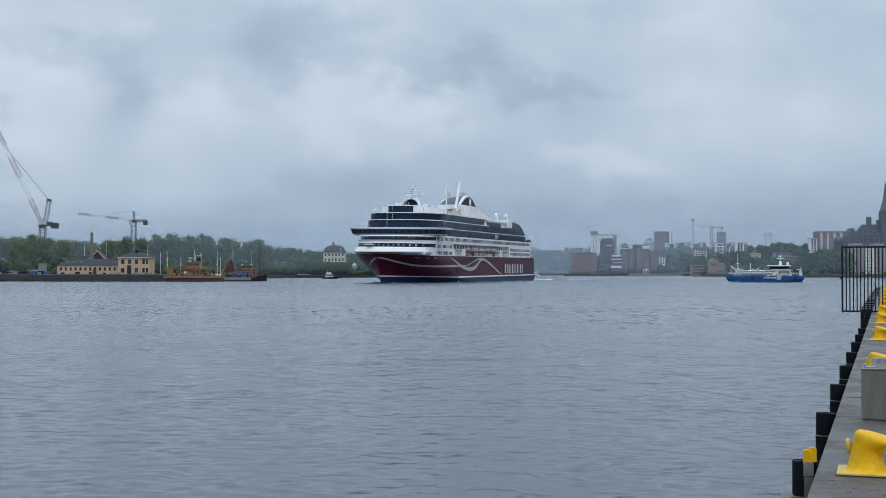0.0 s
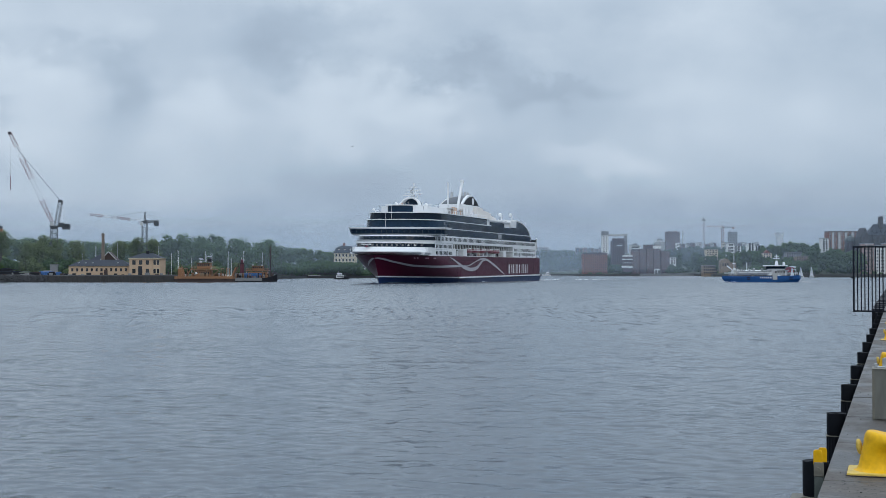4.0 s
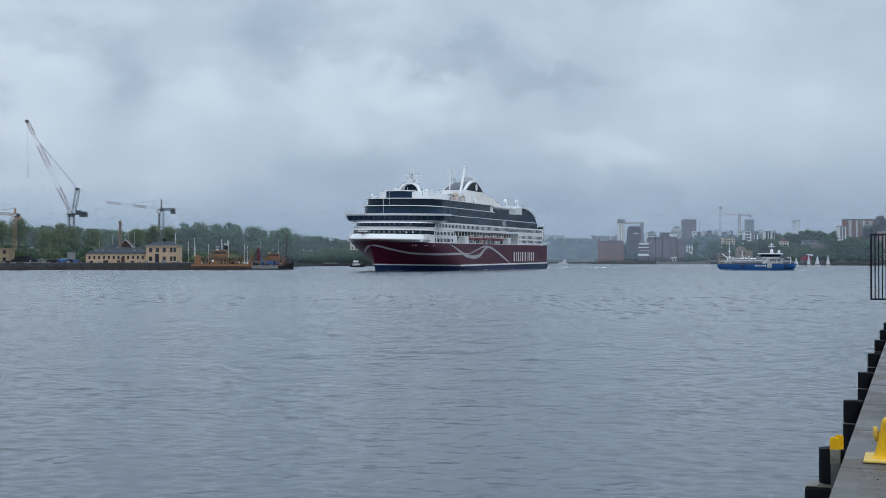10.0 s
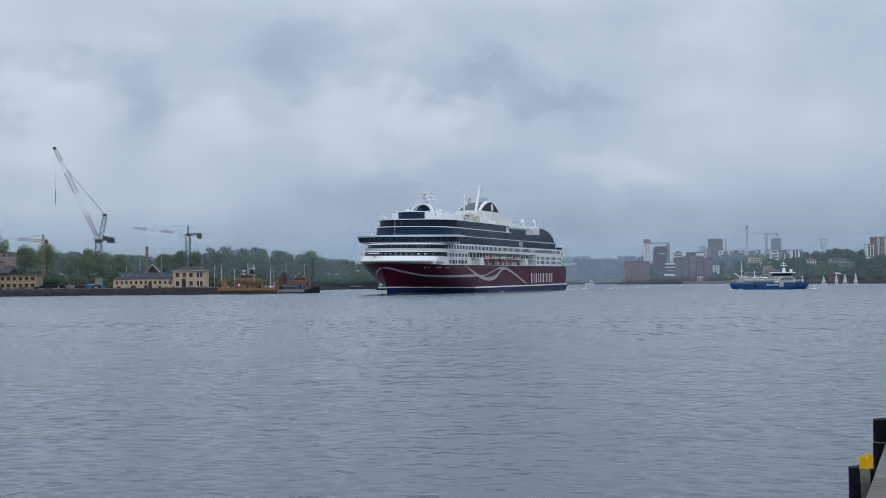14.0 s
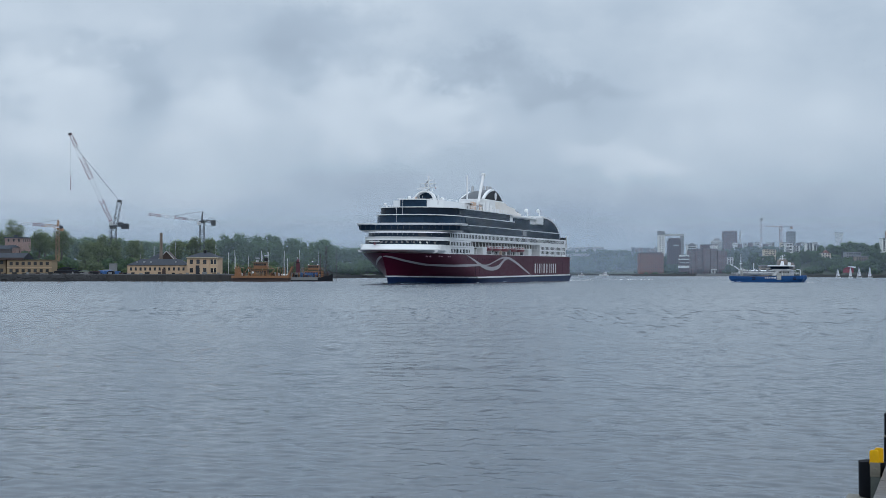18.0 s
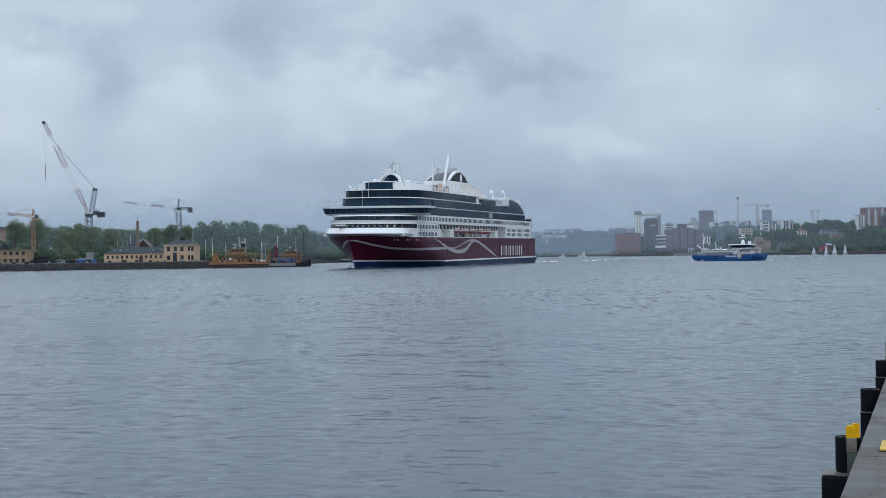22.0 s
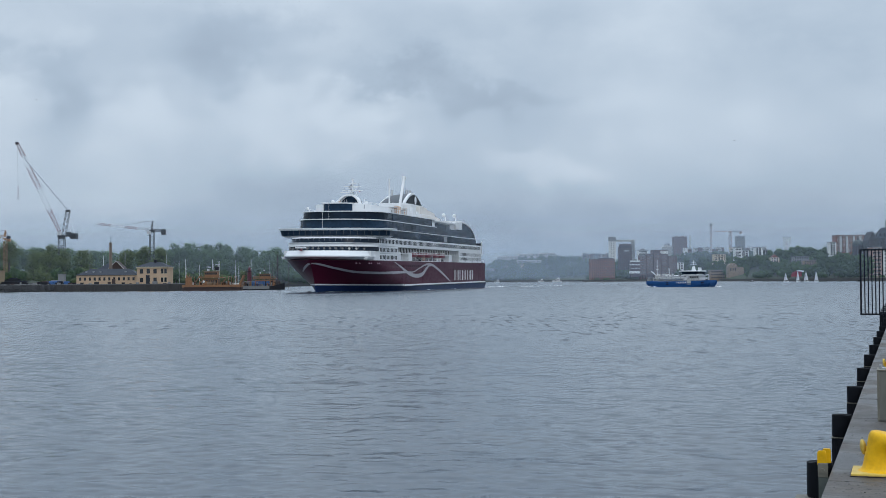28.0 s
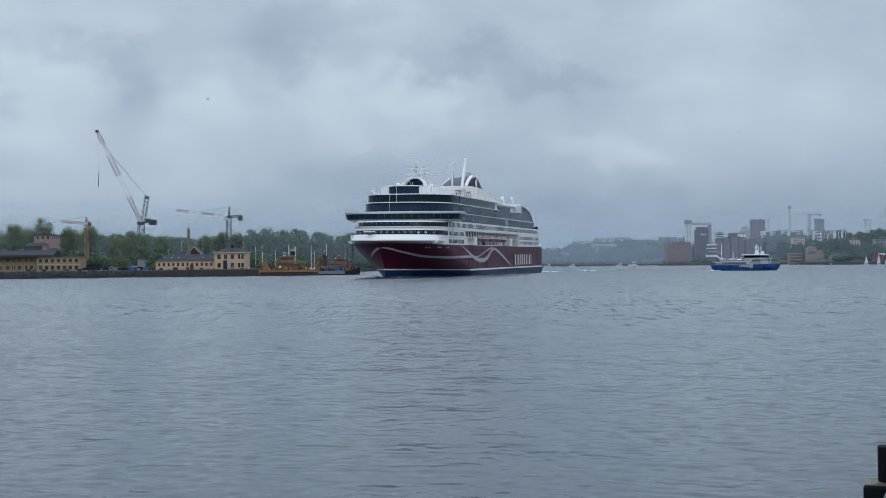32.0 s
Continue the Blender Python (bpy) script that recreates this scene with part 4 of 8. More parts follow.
# ---- haze over the water imitated by tinted see-through sheets, layer behind layer ----
def haze_material(thick, x_end=None):
    m = bpy.data.materials.new("haze_sheet")
    m.use_nodes = True
    nt = m.node_tree
    nt.nodes.clear()
    N, K = nt.nodes.new, nt.links.new
    co = N("ShaderNodeTexCoord")
    sep = N("ShaderNodeSeparateXYZ")
    K(co.outputs["Object"], sep.inputs[0])
    low = N("ShaderNodeMapRange")
    K(sep.outputs[2], low.inputs[0])
    low.inputs[1].default_value, low.inputs[2].default_value = 0.5, 7.0
    high = N("ShaderNodeMapRange")
    high.interpolation_type = "SMOOTHSTEP"
    K(sep.outputs[2], high.inputs[0])
    high.inputs[1].default_value, high.inputs[2].default_value = 30.0, 150.0
    high.inputs[3].default_value, high.inputs[4].default_value = 1.0, 0.0
    a = N("ShaderNodeMath")
    a.operation = "MULTIPLY"
    K(low.outputs[0], a.inputs[0])
    K(high.outputs[0], a.inputs[1])
    drift = N("ShaderNodeTexNoise")
    drift.inputs["Scale"].default_value = 0.006
    K(co.outputs["Object"], drift.inputs["Vector"])
    b = N("ShaderNodeMath")
    b.operation = "MULTIPLY"
    K(a.outputs[0], b.inputs[0])
    r = N("ShaderNodeMapRange")
    K(drift.outputs[0], r.inputs[0])
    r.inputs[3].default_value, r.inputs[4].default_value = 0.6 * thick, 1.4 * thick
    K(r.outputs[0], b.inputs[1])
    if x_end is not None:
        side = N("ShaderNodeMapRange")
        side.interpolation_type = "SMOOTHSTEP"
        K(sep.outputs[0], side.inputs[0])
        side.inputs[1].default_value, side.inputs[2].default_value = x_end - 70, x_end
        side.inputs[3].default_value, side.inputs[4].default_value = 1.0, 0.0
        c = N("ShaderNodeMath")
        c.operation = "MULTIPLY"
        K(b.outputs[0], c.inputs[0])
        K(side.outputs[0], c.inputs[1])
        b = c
    # the haze is put into the sheet's pale blue colour
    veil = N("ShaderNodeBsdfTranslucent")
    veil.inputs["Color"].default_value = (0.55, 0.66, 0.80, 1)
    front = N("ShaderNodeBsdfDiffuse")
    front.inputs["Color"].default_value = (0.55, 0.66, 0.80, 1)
    body = N("ShaderNodeMixShader")
    K(veil.outputs[0], body.inputs[1])
    K(front.outputs[0], body.inputs[2])
    clear = N("ShaderNodeBsdfTransparent")
    mix = N("ShaderNodeMixShader")
    K(b.outputs[0], mix.inputs[0])
    K(clear.outputs[0], mix.inputs[1])
    K(body.outputs[0], mix.inputs[2])
    K(mix.outputs[0], N("ShaderNodeOutputMaterial").inputs[0])
    return m


# upright haze sheets added at set distances, each with its own opacity
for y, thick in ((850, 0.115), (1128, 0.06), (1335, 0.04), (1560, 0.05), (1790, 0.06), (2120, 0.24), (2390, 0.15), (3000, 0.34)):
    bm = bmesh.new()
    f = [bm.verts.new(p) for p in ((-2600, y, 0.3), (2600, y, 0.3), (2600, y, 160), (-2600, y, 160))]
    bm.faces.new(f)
    solid("mist", bm, haze_material(thick), "translucent pale blue sheet standing in for haze over the far water", "mist")
# one more haze sheet added in front of the trees behind the yard
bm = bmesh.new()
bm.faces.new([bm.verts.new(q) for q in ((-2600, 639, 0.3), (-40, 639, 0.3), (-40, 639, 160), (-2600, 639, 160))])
solid("mist", bm, haze_material(0.07, -40), "translucent pale blue sheet standing in for haze over the far yard", "mist")

# ---- the cruise ferry: local x to the bow, y to port, z up from the waterline ----
ferry = thing("cruise_ferry", pose(3.8, 598, 0, -0.7, 0.35, 253.7), "large red and white cruise ferry with dark glass decks", "cruise ship")


def hull_half(x, z):
    """Half the hull's breadth."""
    f = max(0.0, min(z / 11.4, 1.0))
    stem = 99 + 6.35 * f ** 1.27
    entrance = 74.6 - 33.9 * f ** 0.87
    u = (stem - x) / entrance
    if u <= 0:
        return 0.0
    if u >= 1:
        return 15.9
    p = 1.55 + 2.5 * f
    return 15.9 * (1 - (1 - u) ** p)


def hull_band(z0, z1, steps, out=0.0, aft=-104.4, close=False):
    bm = bmesh.new()
    xs = [aft + (40 - aft) * i / 10 for i in range(10)] + [40 + 66 * (i / 44) ** 0.7 for i in range(45)]
    rows = []
    for j in range(steps + 1):
        z = z0 + (z1 - z0) * j / steps
        f = max(0.0, min(z / 11.4, 1.0))
        stem = 99 + 6.35 * f ** 1.27
        port = []
        for x in xs:
            x = min(x, stem)
            fade = max(0.0, 1 - (z - 2.65) / 8.65) if z > 2.2 else max(0.0, z / 2.2)
            port.append((x, hull_half(x, z) + out, z + 0.75 * fade * max(0.0, (x - 40) / 60)))
        star = [(x, -y, z) for x, y, z in port][::-1]
        rows.append(port + star)
    loft(bm, rows, cap=close)
    bmesh.ops.remove_doubles(bm, verts=bm.verts[:], dist=0.001)
    return bm


part("hull_bottom", hull_band(-3.0, 2.2, 6), SHIPBLUE, ferry, "dark blue lower hull", smooth=35)
part("boot_stripe", hull_band(2.2, 2.65, 1, 0.03), SHIPWHITE, ferry, "white stripe above the blue", smooth=35)
part("hull_side", hull_band(2.65, 11.3, 12, close=True), SHIPRED, ferry, "wine red hull side", smooth=35)
bm = bmesh.new()
slab(bm, [(-92, -3.0), (-104.5, 0.2), (-108.6, 1.5), (-109.2, 2.2), (-104.3, 2.75), (-88, 2.75), (-88, -3.0)], "y", -15.7, 15.7)
part("duck_tail", bm, SHIPBLUE, ferry, "upswept blue stern sponson")
part("rubbing_strake", boxes((-104, 46, 15.85, 16.35, 2.15, 2.75), bev=0.08), SHIPWHITE, ferry)
part("rubbing_strake", boxes((-104, 46, -16.35, -15.85, 2.15, 2.75), bev=0.08), SHIPWHITE, ferry)


def ribbon(points, width, out=0.08, side=1):
    """A painted band on the hull: centre line through x, z points, with a width at each."""
    bm = bmesh.new()
    P = [Vector((p[0], p[1])) for p in points]
    line, wid = [], []
    n = len(P)
    for i in range(n - 1):
        p0, p1, p2, p3 = P[max(i - 1, 0)], P[i], P[i + 1], P[min(i + 2, n - 1)]
        for k in range(10):
            t = k / 10
            line.append(0.5 * ((2 * p1) + (p2 - p0) * t + (2 * p0 - 5 * p1 + 4 * p2 - p3) * t * t + (3 * p1 - p0 - 3 * p2 + p3) * t ** 3))
            wid.append(width[i] + (width[i + 1] - width[i]) * t)
    line.append(P[-1])
    wid.append(width[-1])
    prev = None
    for i, c in enumerate(line):
        d = (line[min(i + 1, len(line) - 1)] - line[max(i - 1, 0)]).normalized()
        nrm = Vector((-d.y, d.x)) * wid[i] / 2
        row = []
        for q in (c + nrm, c, c - nrm):
            row.append(bm.verts.new((q.x, side * (hull_half(q.x, q.y) + out), q.y)))
        if prev:
            for a, b in ((0, 1), (1, 2)):
                bm.faces.new((prev[a], prev[b], row[b], row[a]))
        prev = row
    return bm


SWEEP = [(104.35, 10.1), (103.6, 10.15), (101.8, 9.75), (97.6, 8.7), (89.8, 7.5), (81.9, 7.15), (72, 7.0), (60, 7.1), (48, 7.2), (38, 7.2), (31, 7.4), (22, 8.8), (12, 10.2), (3, 10.1), (-5, 8.9), (-15, 6.8), (-25, 4.5), (-32, 2.9)]
SWEEP_W = [0.35, 0.45, 0.5, 0.55, 0.65, 0.75, 0.85, 0.9, 0.85, 0.55, 0.4, 0.45, 0.7, 0.95, 1.0, 1.0, 0.8, 0.1]
RETURN = [(104.35, 10.1), (103.6, 9.9), (102.0, 9.3), (99.5, 8.4), (96.0, 7.2)]
RETURN_W = [0.4, 0.5, 0.55, 0.5, 0.2]
CURL = [(59, 10.9), (52, 9.6), (45, 8.0), (37, 6.5), (27, 5.8), (18, 6.5), (12.5, 8.3), (8, 9.7), (3, 10.0)]
CURL_W = [0.1, 0.6, 1.0, 1.3, 1.5, 1.5, 1.35, 1.0, 0.5]
for side in (1, -1):
    part("wave_stripe", ribbon(SWEEP if side > 0 else RETURN, SWEEP_W if side > 0 else RETURN_W, 0.08, side), SHIPSTRIPE, ferry, "white wave line along the hull")
    part("wave_stripe", ribbon(CURL, CURL_W, 0.1, side), SHIPSTRIPE, ferry, "white wave line along the hull")
# lettering as plain bars of its size
BAR_X = [(-38.0, 3.0), (-43.0, 1.2), (-45.8, 3.0), (-50.4, 1.2), (-53.2, 3.6), (-58.4, 3.2), (-64.2, 2.4), (-68.0, 1.2), (-70.6, 3.2), (-75.0, 2.4)]
for x, w in BAR_X:
    part("lettering_bar", boxes((x - w * 0.72, x - w * 0.22, 15.9, 15.97, 3.6, 7.9)), SHIPWHITE, ferry)


def tier(name, z0, z1, xf, bulge, hb, xa, material, lean=0.0, power=2.4, label="", hb_top=None, mid=0.0):
    """A deck house storey with a rounded front: xf the foremost point, hb half its breadth, xa its after end."""
    def outline(dx, h):
        pts = []
        n = 22
        for i in range(n + 1):
            a = -math.pi / 2 + math.pi * i / n
            s, c = math.sin(a), math.cos(a)
            y = h * math.copysign(abs(s) ** (2 / power), s)
            pts.append((xf - dx - bulge + bulge * abs(c) ** (2 / power), y + mid))
        return pts + [(xa, h + mid), (xa, mid - h)]
    bm = bmesh.new()
    prism(bm, outline(0, hb), z0, z1, outline(lean, hb_top or hb))
    return part(name, bm, material, ferry, label, smooth=30)


# white lower house with the boat deck recess on each side
# the inner wall's dark grey puts the recess's shade into its colour
core = [(-95.5, 83, -11.8, 11.8, 11.3, 16.3)]
part("deck_house", boxes(*core), SHADEGREY, ferry, "inner wall of the boat deck with the recess's shade in its grey")
part("deck_house", boxes((54.2, 78.5, -15.9, 15.9, 11.3, 16.3)), SHIPWHITE, ferry)
part("deck_house", boxes((-95.8, -47.0, -15.9, 15.9, 11.3, 16.3)), SHIPWHITE, ferry)
part("deck_house", boxes((-95.8, 77.6, -15.9, 15.9, 16.3, 19.4)), SHIPWHITE, ferry)
part("deck_house", boxes((-100.5, -95.8, -13.0, 13.0, 11.3, 15.2)), SHIPWHITE, ferry)
# forecastle and front storeys
tier("bulwark", 12.75, 14.5, 100.4, 19, 15.5, 86.9, SHIPWHITE, lean=1.6, power=2.2, label="white bulwark sweeping round the bow", hb_top=15.0)
tier("bulwark_lip", 12.45, 12.8, 100.6, 19, 15.65, 86.5, SHIPWHITE, power=2.2)
for y0, y1 in ((14.9, 15.55), (-15.55, -14.9)):
    part("bulwark_end", slab(bmesh.new(), [(87.0, 12.5), (84.6, 12.9), (82.6, 13.6), (81.4, 14.5), (87.0, 14.5)], "y", y0, y1), SHIPWHITE, ferry)
tier("bulwark_foot", 11.6, 12.5, 98.6, 18, 15.0, 90.0, SHIPWHITE, lean=-1.6, power=2.2, hb_top=15.5)
tier("fore_wall", 11.3, 14.45, 92.5, 17, 15.9, 74, SHIPWHITE, label="curved white wall behind the bulwark")
tier("window_band", 14.45, 15.95, 93.8, 17, 15.88, 74, GLASS, lean=1.0, label="band of dark front windows")
tier("front_ledge", 15.95, 17.1, 93.0, 17, 15.95, 74, SHIPWHITE, power=2.6, lean=0.5)
tier("front_lip", 17.05, 17.25, 93.2, 17, 16.0, 74, SHIPWHITE, power=2.6)
tier("window_band", 17.2, 18.75, 90.4, 16, 15.88, 74, GLASS, lean=0.6, label="band of dark front windows")
tier("front_ledge", 18.75, 19.15, 89.8, 16, 15.95, 74, SHIPWHITE, lean=0.2)
tier("front_wall", 19.1, 19.5, 86.0, 14, 14.8, 76, GREYPAINT)


def bridge_ring(z0, z1, grow, material, name, label="", taper=0.0):
    """The wheelhouse with wings that overhang both sides."""
    def ring(grow):
        pts = []
        hb = 20.0 + grow
        for i in range(21):
            y = hb - 2 * hb * i / 20
            pts.append((79.0 + grow + 5.2 * (1 - (y / hb) ** 2), y))
        return pts + [(72.0 - grow, -hb), (71.0, -15.5), (66.0, -15.5), (66.0, 15.5), (71.0, 15.5), (72.0 - grow, hb)]
    bm = bmesh.new()
    prism(bm, ring(grow + taper), z0, z1, ring(grow))
    return part(name, bm, material, ferry, label, smooth=25)


bridge_ring(19.45, 19.85, -0.9, SHIPWHITE, "bridge_floor")
bridge_ring(19.85, 21.65, -0.1, GLASS, "bridge_glazing", "dark wheelhouse windows running across both wings", -0.35)
bridge_ring(21.65, 22.05, 0.2, SHIPWHITE, "bridge_eave", "white roof edge of the wheelhouse")
bridge_ring(22.05, 22.4, 0.45, SHIPWHITE, "bridge_roof", "white roof edge of the wheelhouse")
for y in (-19.4, 19.4):
    part("wing_bracket", rods(((74, y, 19.9), (74, y * 0.93, 19.0), 0.2)), SHIPWHITE, ferry)
    part("wing_bracket", rods(((76, y * 0.97, 19.9), (76, y * 0.95, 19.2), 0.25)), SHIPWHITE, ferry)
# window bars of the front bands and the wheelhouse
bar = mesh_of(boxes((-0.06, 0.04, -0.045, 0.045, 0, 1)), GREYPAINT)
for z, h, xf, bulge, hb, n in ((14.5, 1.4, 93.2, 17, 15.8, 16), (17.25, 1.45, 90.0, 16, 15.8, 15)):
    for i in range(n):
        y = (i + 0.5) / n * 29 - 14.5
        o = piece("window_bar", bar, ferry, xf - bulge + bulge * (1 - (abs(y) / hb) ** 2.4) ** (1 / 2.4) + 0.05, y, z)
        o.scale = (1, 1, h)
dark_bar = mesh_of(boxes((-0.05, 0.05, -0.05, 0.05, 0, 1)), SLATEPAINT)
for i in range(17):
    y = -18.8 + 2.35 * i
    o = piece("window_bar", dark_bar, ferry, 78.85 + 5.2 * (1 - (y / 19.9) ** 2), y, 19.9)
    o.scale = (1, 1, 1.75)
# glass decks: window bands with white edges between
tier("glass_deck", 19.4, 22.2, 70, 1, 15.7, -84.5, GLASS, label="dark glass promenade deck")
tier("deck_edge", 22.2, 22.45, 70, 1, 15.95, -83, SHIPWHITE)
tier("glass_deck", 22.45, 25.3, 83.4, 18, 15.65, -33, GLASS, lean=0.5, label="dark glass lounge deck")
tier("deck_edge", 25.3, 25.6, 83.6, 18, 15.9, -6, SHIPWHITE)
tier("glass_deck", 25.6, 28.25, 78.6, 14, 15.4, 0.0, GLASS, lean=0.5, label="dark glass upper deck")
tier("roof_edge", 28.25, 28.55, 78.4, 13.5, 15.6, -4, SHIPWHITE)
part("deck_house", boxes((-53.5, 3, -14.9, 14.9, 22.6, 28.0)), SHIPWHITE, ferry)
part("big_window", boxes((-32.5, -6.5, 14.9, 15.1, 23.4, 27.2)), GLASS, ferry, "tall dark window wall")
part("roof_edge", boxes((-54, -4, -15.5, 15.5, 27.6, 28.2)), SHIPWHITE, ferry)
# curved glass flank at the stern
bm = bmesh.new()
arc = [(-33, 22.6), (-33, 25.3), (-46, 25.3)] + [(-52 - 33 * math.sin(a), 20.0 + 8.9 * math.cos(a)) for a in (0.0, 0.3, 0.55, 0.8, 1.05, 1.3, 1.5708)]
slab(bm, arc + [(-85, 19.4), (-70, 19.4)], "y", -15.0, 15.35)
part("stern_glass", bm, GLASS, ferry, "dark curved glass flank at the stern")
bm = bmesh.new()
outer = [(-52 - 33.9 * math.sin(a), 20.0 + 9.6 * math.cos(a)) for a in (0.0, 0.3, 0.55, 0.8, 1.05, 1.3, 1.5708)]
inner = [(-52 - 33.0 * math.sin(a), 20.0 + 8.9 * math.cos(a)) for a in (0.0, 0.3, 0.55, 0.8, 1.05, 1.3, 1.5708)]
slab(bm, outer + inner[::-1], "y", -15.5, 15.6)
part("stern_arch", bm, SHIPWHITE, ferry, "white rim of the stern arch")
part("stern_edge", boxes((-84, -33, 15.3, 15.75, 22.1, 22.5)), SHIPWHITE, ferry)
part("crane_box", boxes((-53.0, -42.0, 14.0, 16.0, 25.6, 28.8), bev=0.2), SHIPWHITE, ferry)
part("stair_grille", boxes((-24.5, -18.5, 15.7, 15.9, 19.8, 21.9)), GREYPAINT, ferry)
part("stern_platform", boxes((-100, -95.7, -15.5, 15.5, 18.2, 19.2), (-100, -95.7, -15.5, 15.5, 14.8, 15.6), (-100, -99.4, 15.0, 15.5, 15.0, 21.5)), SHIPWHITE, ferry)
part("winch", boxes((-99.5, -96, 13, 15.2, 15.8, 18.0), (-99.5, -96, 13, 15.2, 19.4, 20.6)), BLACKSTEEL, ferry)
# window mullions on the glass decks
mull = mesh_of(boxes((-0.06, 0.06, -0.03, 0.03, 0, 1)), SHIPBLUE)
for z, h, y, xa, xb, step in ((19.45, 2.5, 15.72, 66, -82, 7.4), (22.65, 2.3, 15.62, 60, -4, 4.6), (25.65, 2.5, 15.41, 60, 1, 5.2), (23.45, 3.7, 15.12, -8, -31, 5.6)):
    x = xa
    while x > xb:
        o = piece("mullion", mull, ferry, x, y, z)
        o.scale = (1, 1, h)
        x -= step
# single panes of the glass sides, none quite in one plane
pane = mesh_of(boxes((-0.5, 0.5, -0.02, 0.02, 0, 1)), GLASS)
rng = random.Random(19)
for z, h, y, xa, xb, step in ((19.55, 2.4, 15.8, 66, -82, 7.4), (22.6, 2.5, 15.72, 60, -30, 4.6), (25.7, 2.4, 15.5, 60, 1, 5.2), (23.45, 3.7, 15.2, -8, -31, 5.6)):
    x = xa
    while x - step > xb:
        o = piece("pane", pane, ferry, x - step / 2, y, z, rng.uniform(-0.9, 1.1))
        o.scale = (step - 0.16, 1, h)
        x -= step
# small cabin windows
win = mesh_of(boxes((-0.5, 0.5, 0, 0.06, -0.72, 0.72)), WINDOW)
win2 = mesh_of(boxes((-0.45, 0.45, 0, 0.06, -0.66, 0.66)), WINDOW)
x = 76.6
while x > -93:
    piece("window", win, ferry, x, 15.9, 18.05)
    x -= 1.85
for z in (15.05, 12.45):
    x = 77.0
    while x > 55.5:
        piece("window", win2, ferry, x, 15.9, z)
        x -= 1.75
for z in (14.9, 12.9):
    x = -49.5
    while x > -94:
        piece("window", win2, ferry, x, 15.9, z)
        x -= 2.3
# portholes in the front bands: pale round blinds
for z, xf, n, ww in ((15.2, 92.0, 14, 0.75),):
    for i in range(n):
        y = -13.2 + 26.4 * i / (n - 1)
        x = 93.8 - 17 + 17 * max(0.0, 1 - (abs(y) / 15.88) ** 2.4) ** (1 / 2.4) - 0.45
        bm = rods(((x, y, z), (x + 0.12, y * 1.004, z), 0.42), n=14)
        part("round_blind", bm, PALEWALL if i in (11, 12) else SHADEGREY, ferry, "pale round window blind")
# boat deck: posts, rails, lifeboats and davits
post = mesh_of(slab(bmesh.new(), [(-0.55, 0), (-0.15, 0), (0.55, 2.2), (0.15, 2.2)], "y", -0.15, 0.15), SHIPWHITE)
x = 51.5
while x > -45:
    piece("davit_post", post, ferry, x, 15.6, 14.1)
    x -= 4.3
part("boat_deck", boxes((-47, 54.2, 11.8, 15.8, 11.25, 11.5)), SHIPWHITE, ferry)
part("boat_deck_beam", boxes((-47, 54.2, 15.4, 15.75, 13.95, 14.12)), SHIPWHITE, ferry)
for x0, x1 in ((33.5, 38.5), (-33.5, -28.5), (49.6, 54.2)):
    part("davit_house", boxes((x0, x1, 13.2, 15.85, 11.4, 14.4), bev=0.1), SHIPWHITE, ferry)


def lifeboat(x, z, length, mat_hull):
    bm = bmesh.new()
    rings = []
    for i in range(9):
        f = -1 + 2 * i / 8
        s = max(0.08, (1 - abs(f) ** 2.6)) ** 0.6
        rings.append([(x + f * length / 2, 14.2 + 1.5 * s * math.cos(6.2832 * k / 12), z + 1.15 * s * math.sin(6.2832 * k / 12) * (1.0 if k < 6 else 0.9)) for k in range(12)])
    loft(bm, rings)
    boat = part("lifeboat", bm, mat_hull, ferry, "dark red enclosed lifeboat", smooth=50)
    part("canopy", boxes((x - length * 0.3, x + length * 0.28, 13.5, 15.2, z + 0.5, z + 1.25), bev=0.3), SHIPWHITE, boat, "white lifeboat canopy")
    for dx in (-0.3, 0.3):
        part("fall", rods(((x + length * dx, 14.2, z + 0.8), (x + length * dx, 14.4, z + 2.0), 0.08), n=5), GREYPAINT, boat)
    return boat


for x in (26.0, 14.5, 3.0, -9.0, -20.5):
    lifeboat(x, 13.75, 9.8, LIFERED)
rng = random.Random(8)
for i in range(26):
    x = 52 - i * 3.7
    part("deck_gear", boxes((x - rng.uniform(0.4, 1.5), x + 0.3, 12.4, 13.6 + rng.uniform(0, 1.2), 11.5, 12.4 + rng.uniform(0, 1.4))), rng.choice((SHIPWHITE, GREYPAINT, PINKGEAR, BLACKSTEEL)), ferry)
part("rail", rods(*[((-47, 15.75, z), (54, 15.75, z), 0.03) for z in (11.9, 12.3, 12.7)], n=4), SHIPWHITE, ferry)
part("rail", rods(*[((-104, 15.6, z), (-96, 15.6, z), 0.05) for z in (11.7, 12.1, 12.5)], n=4), SHIPWHITE, ferry)
# top deck
tier("top_house", 28.6, 31.4, 67.5, 4, 10.2, 28, SHIPWHITE, mid=-1.0, label="white house on the top deck")
tier("sky_lounge", 28.8, 31.5, 70.0, 6, 6.0, 56, GLASS, label="rounded dark glass lookout", mid=-1.9)
tier("top_edge", 31.5, 31.85, 70.4, 6, 6.3, 55, SHIPWHITE, mid=-1.9)
for y0, y1 in ((5.4, 7.6),):
    part("vent_grille", boxes((65.9, 66.15, y0, y1, 29.8, 31.2)), GREYPAINT, ferry)
part("promenade_wall", boxes((2, 38, 8.4, 8.8, 28.7, 31.6)), BUFFWALL, ferry, "buff deck wall with openings")
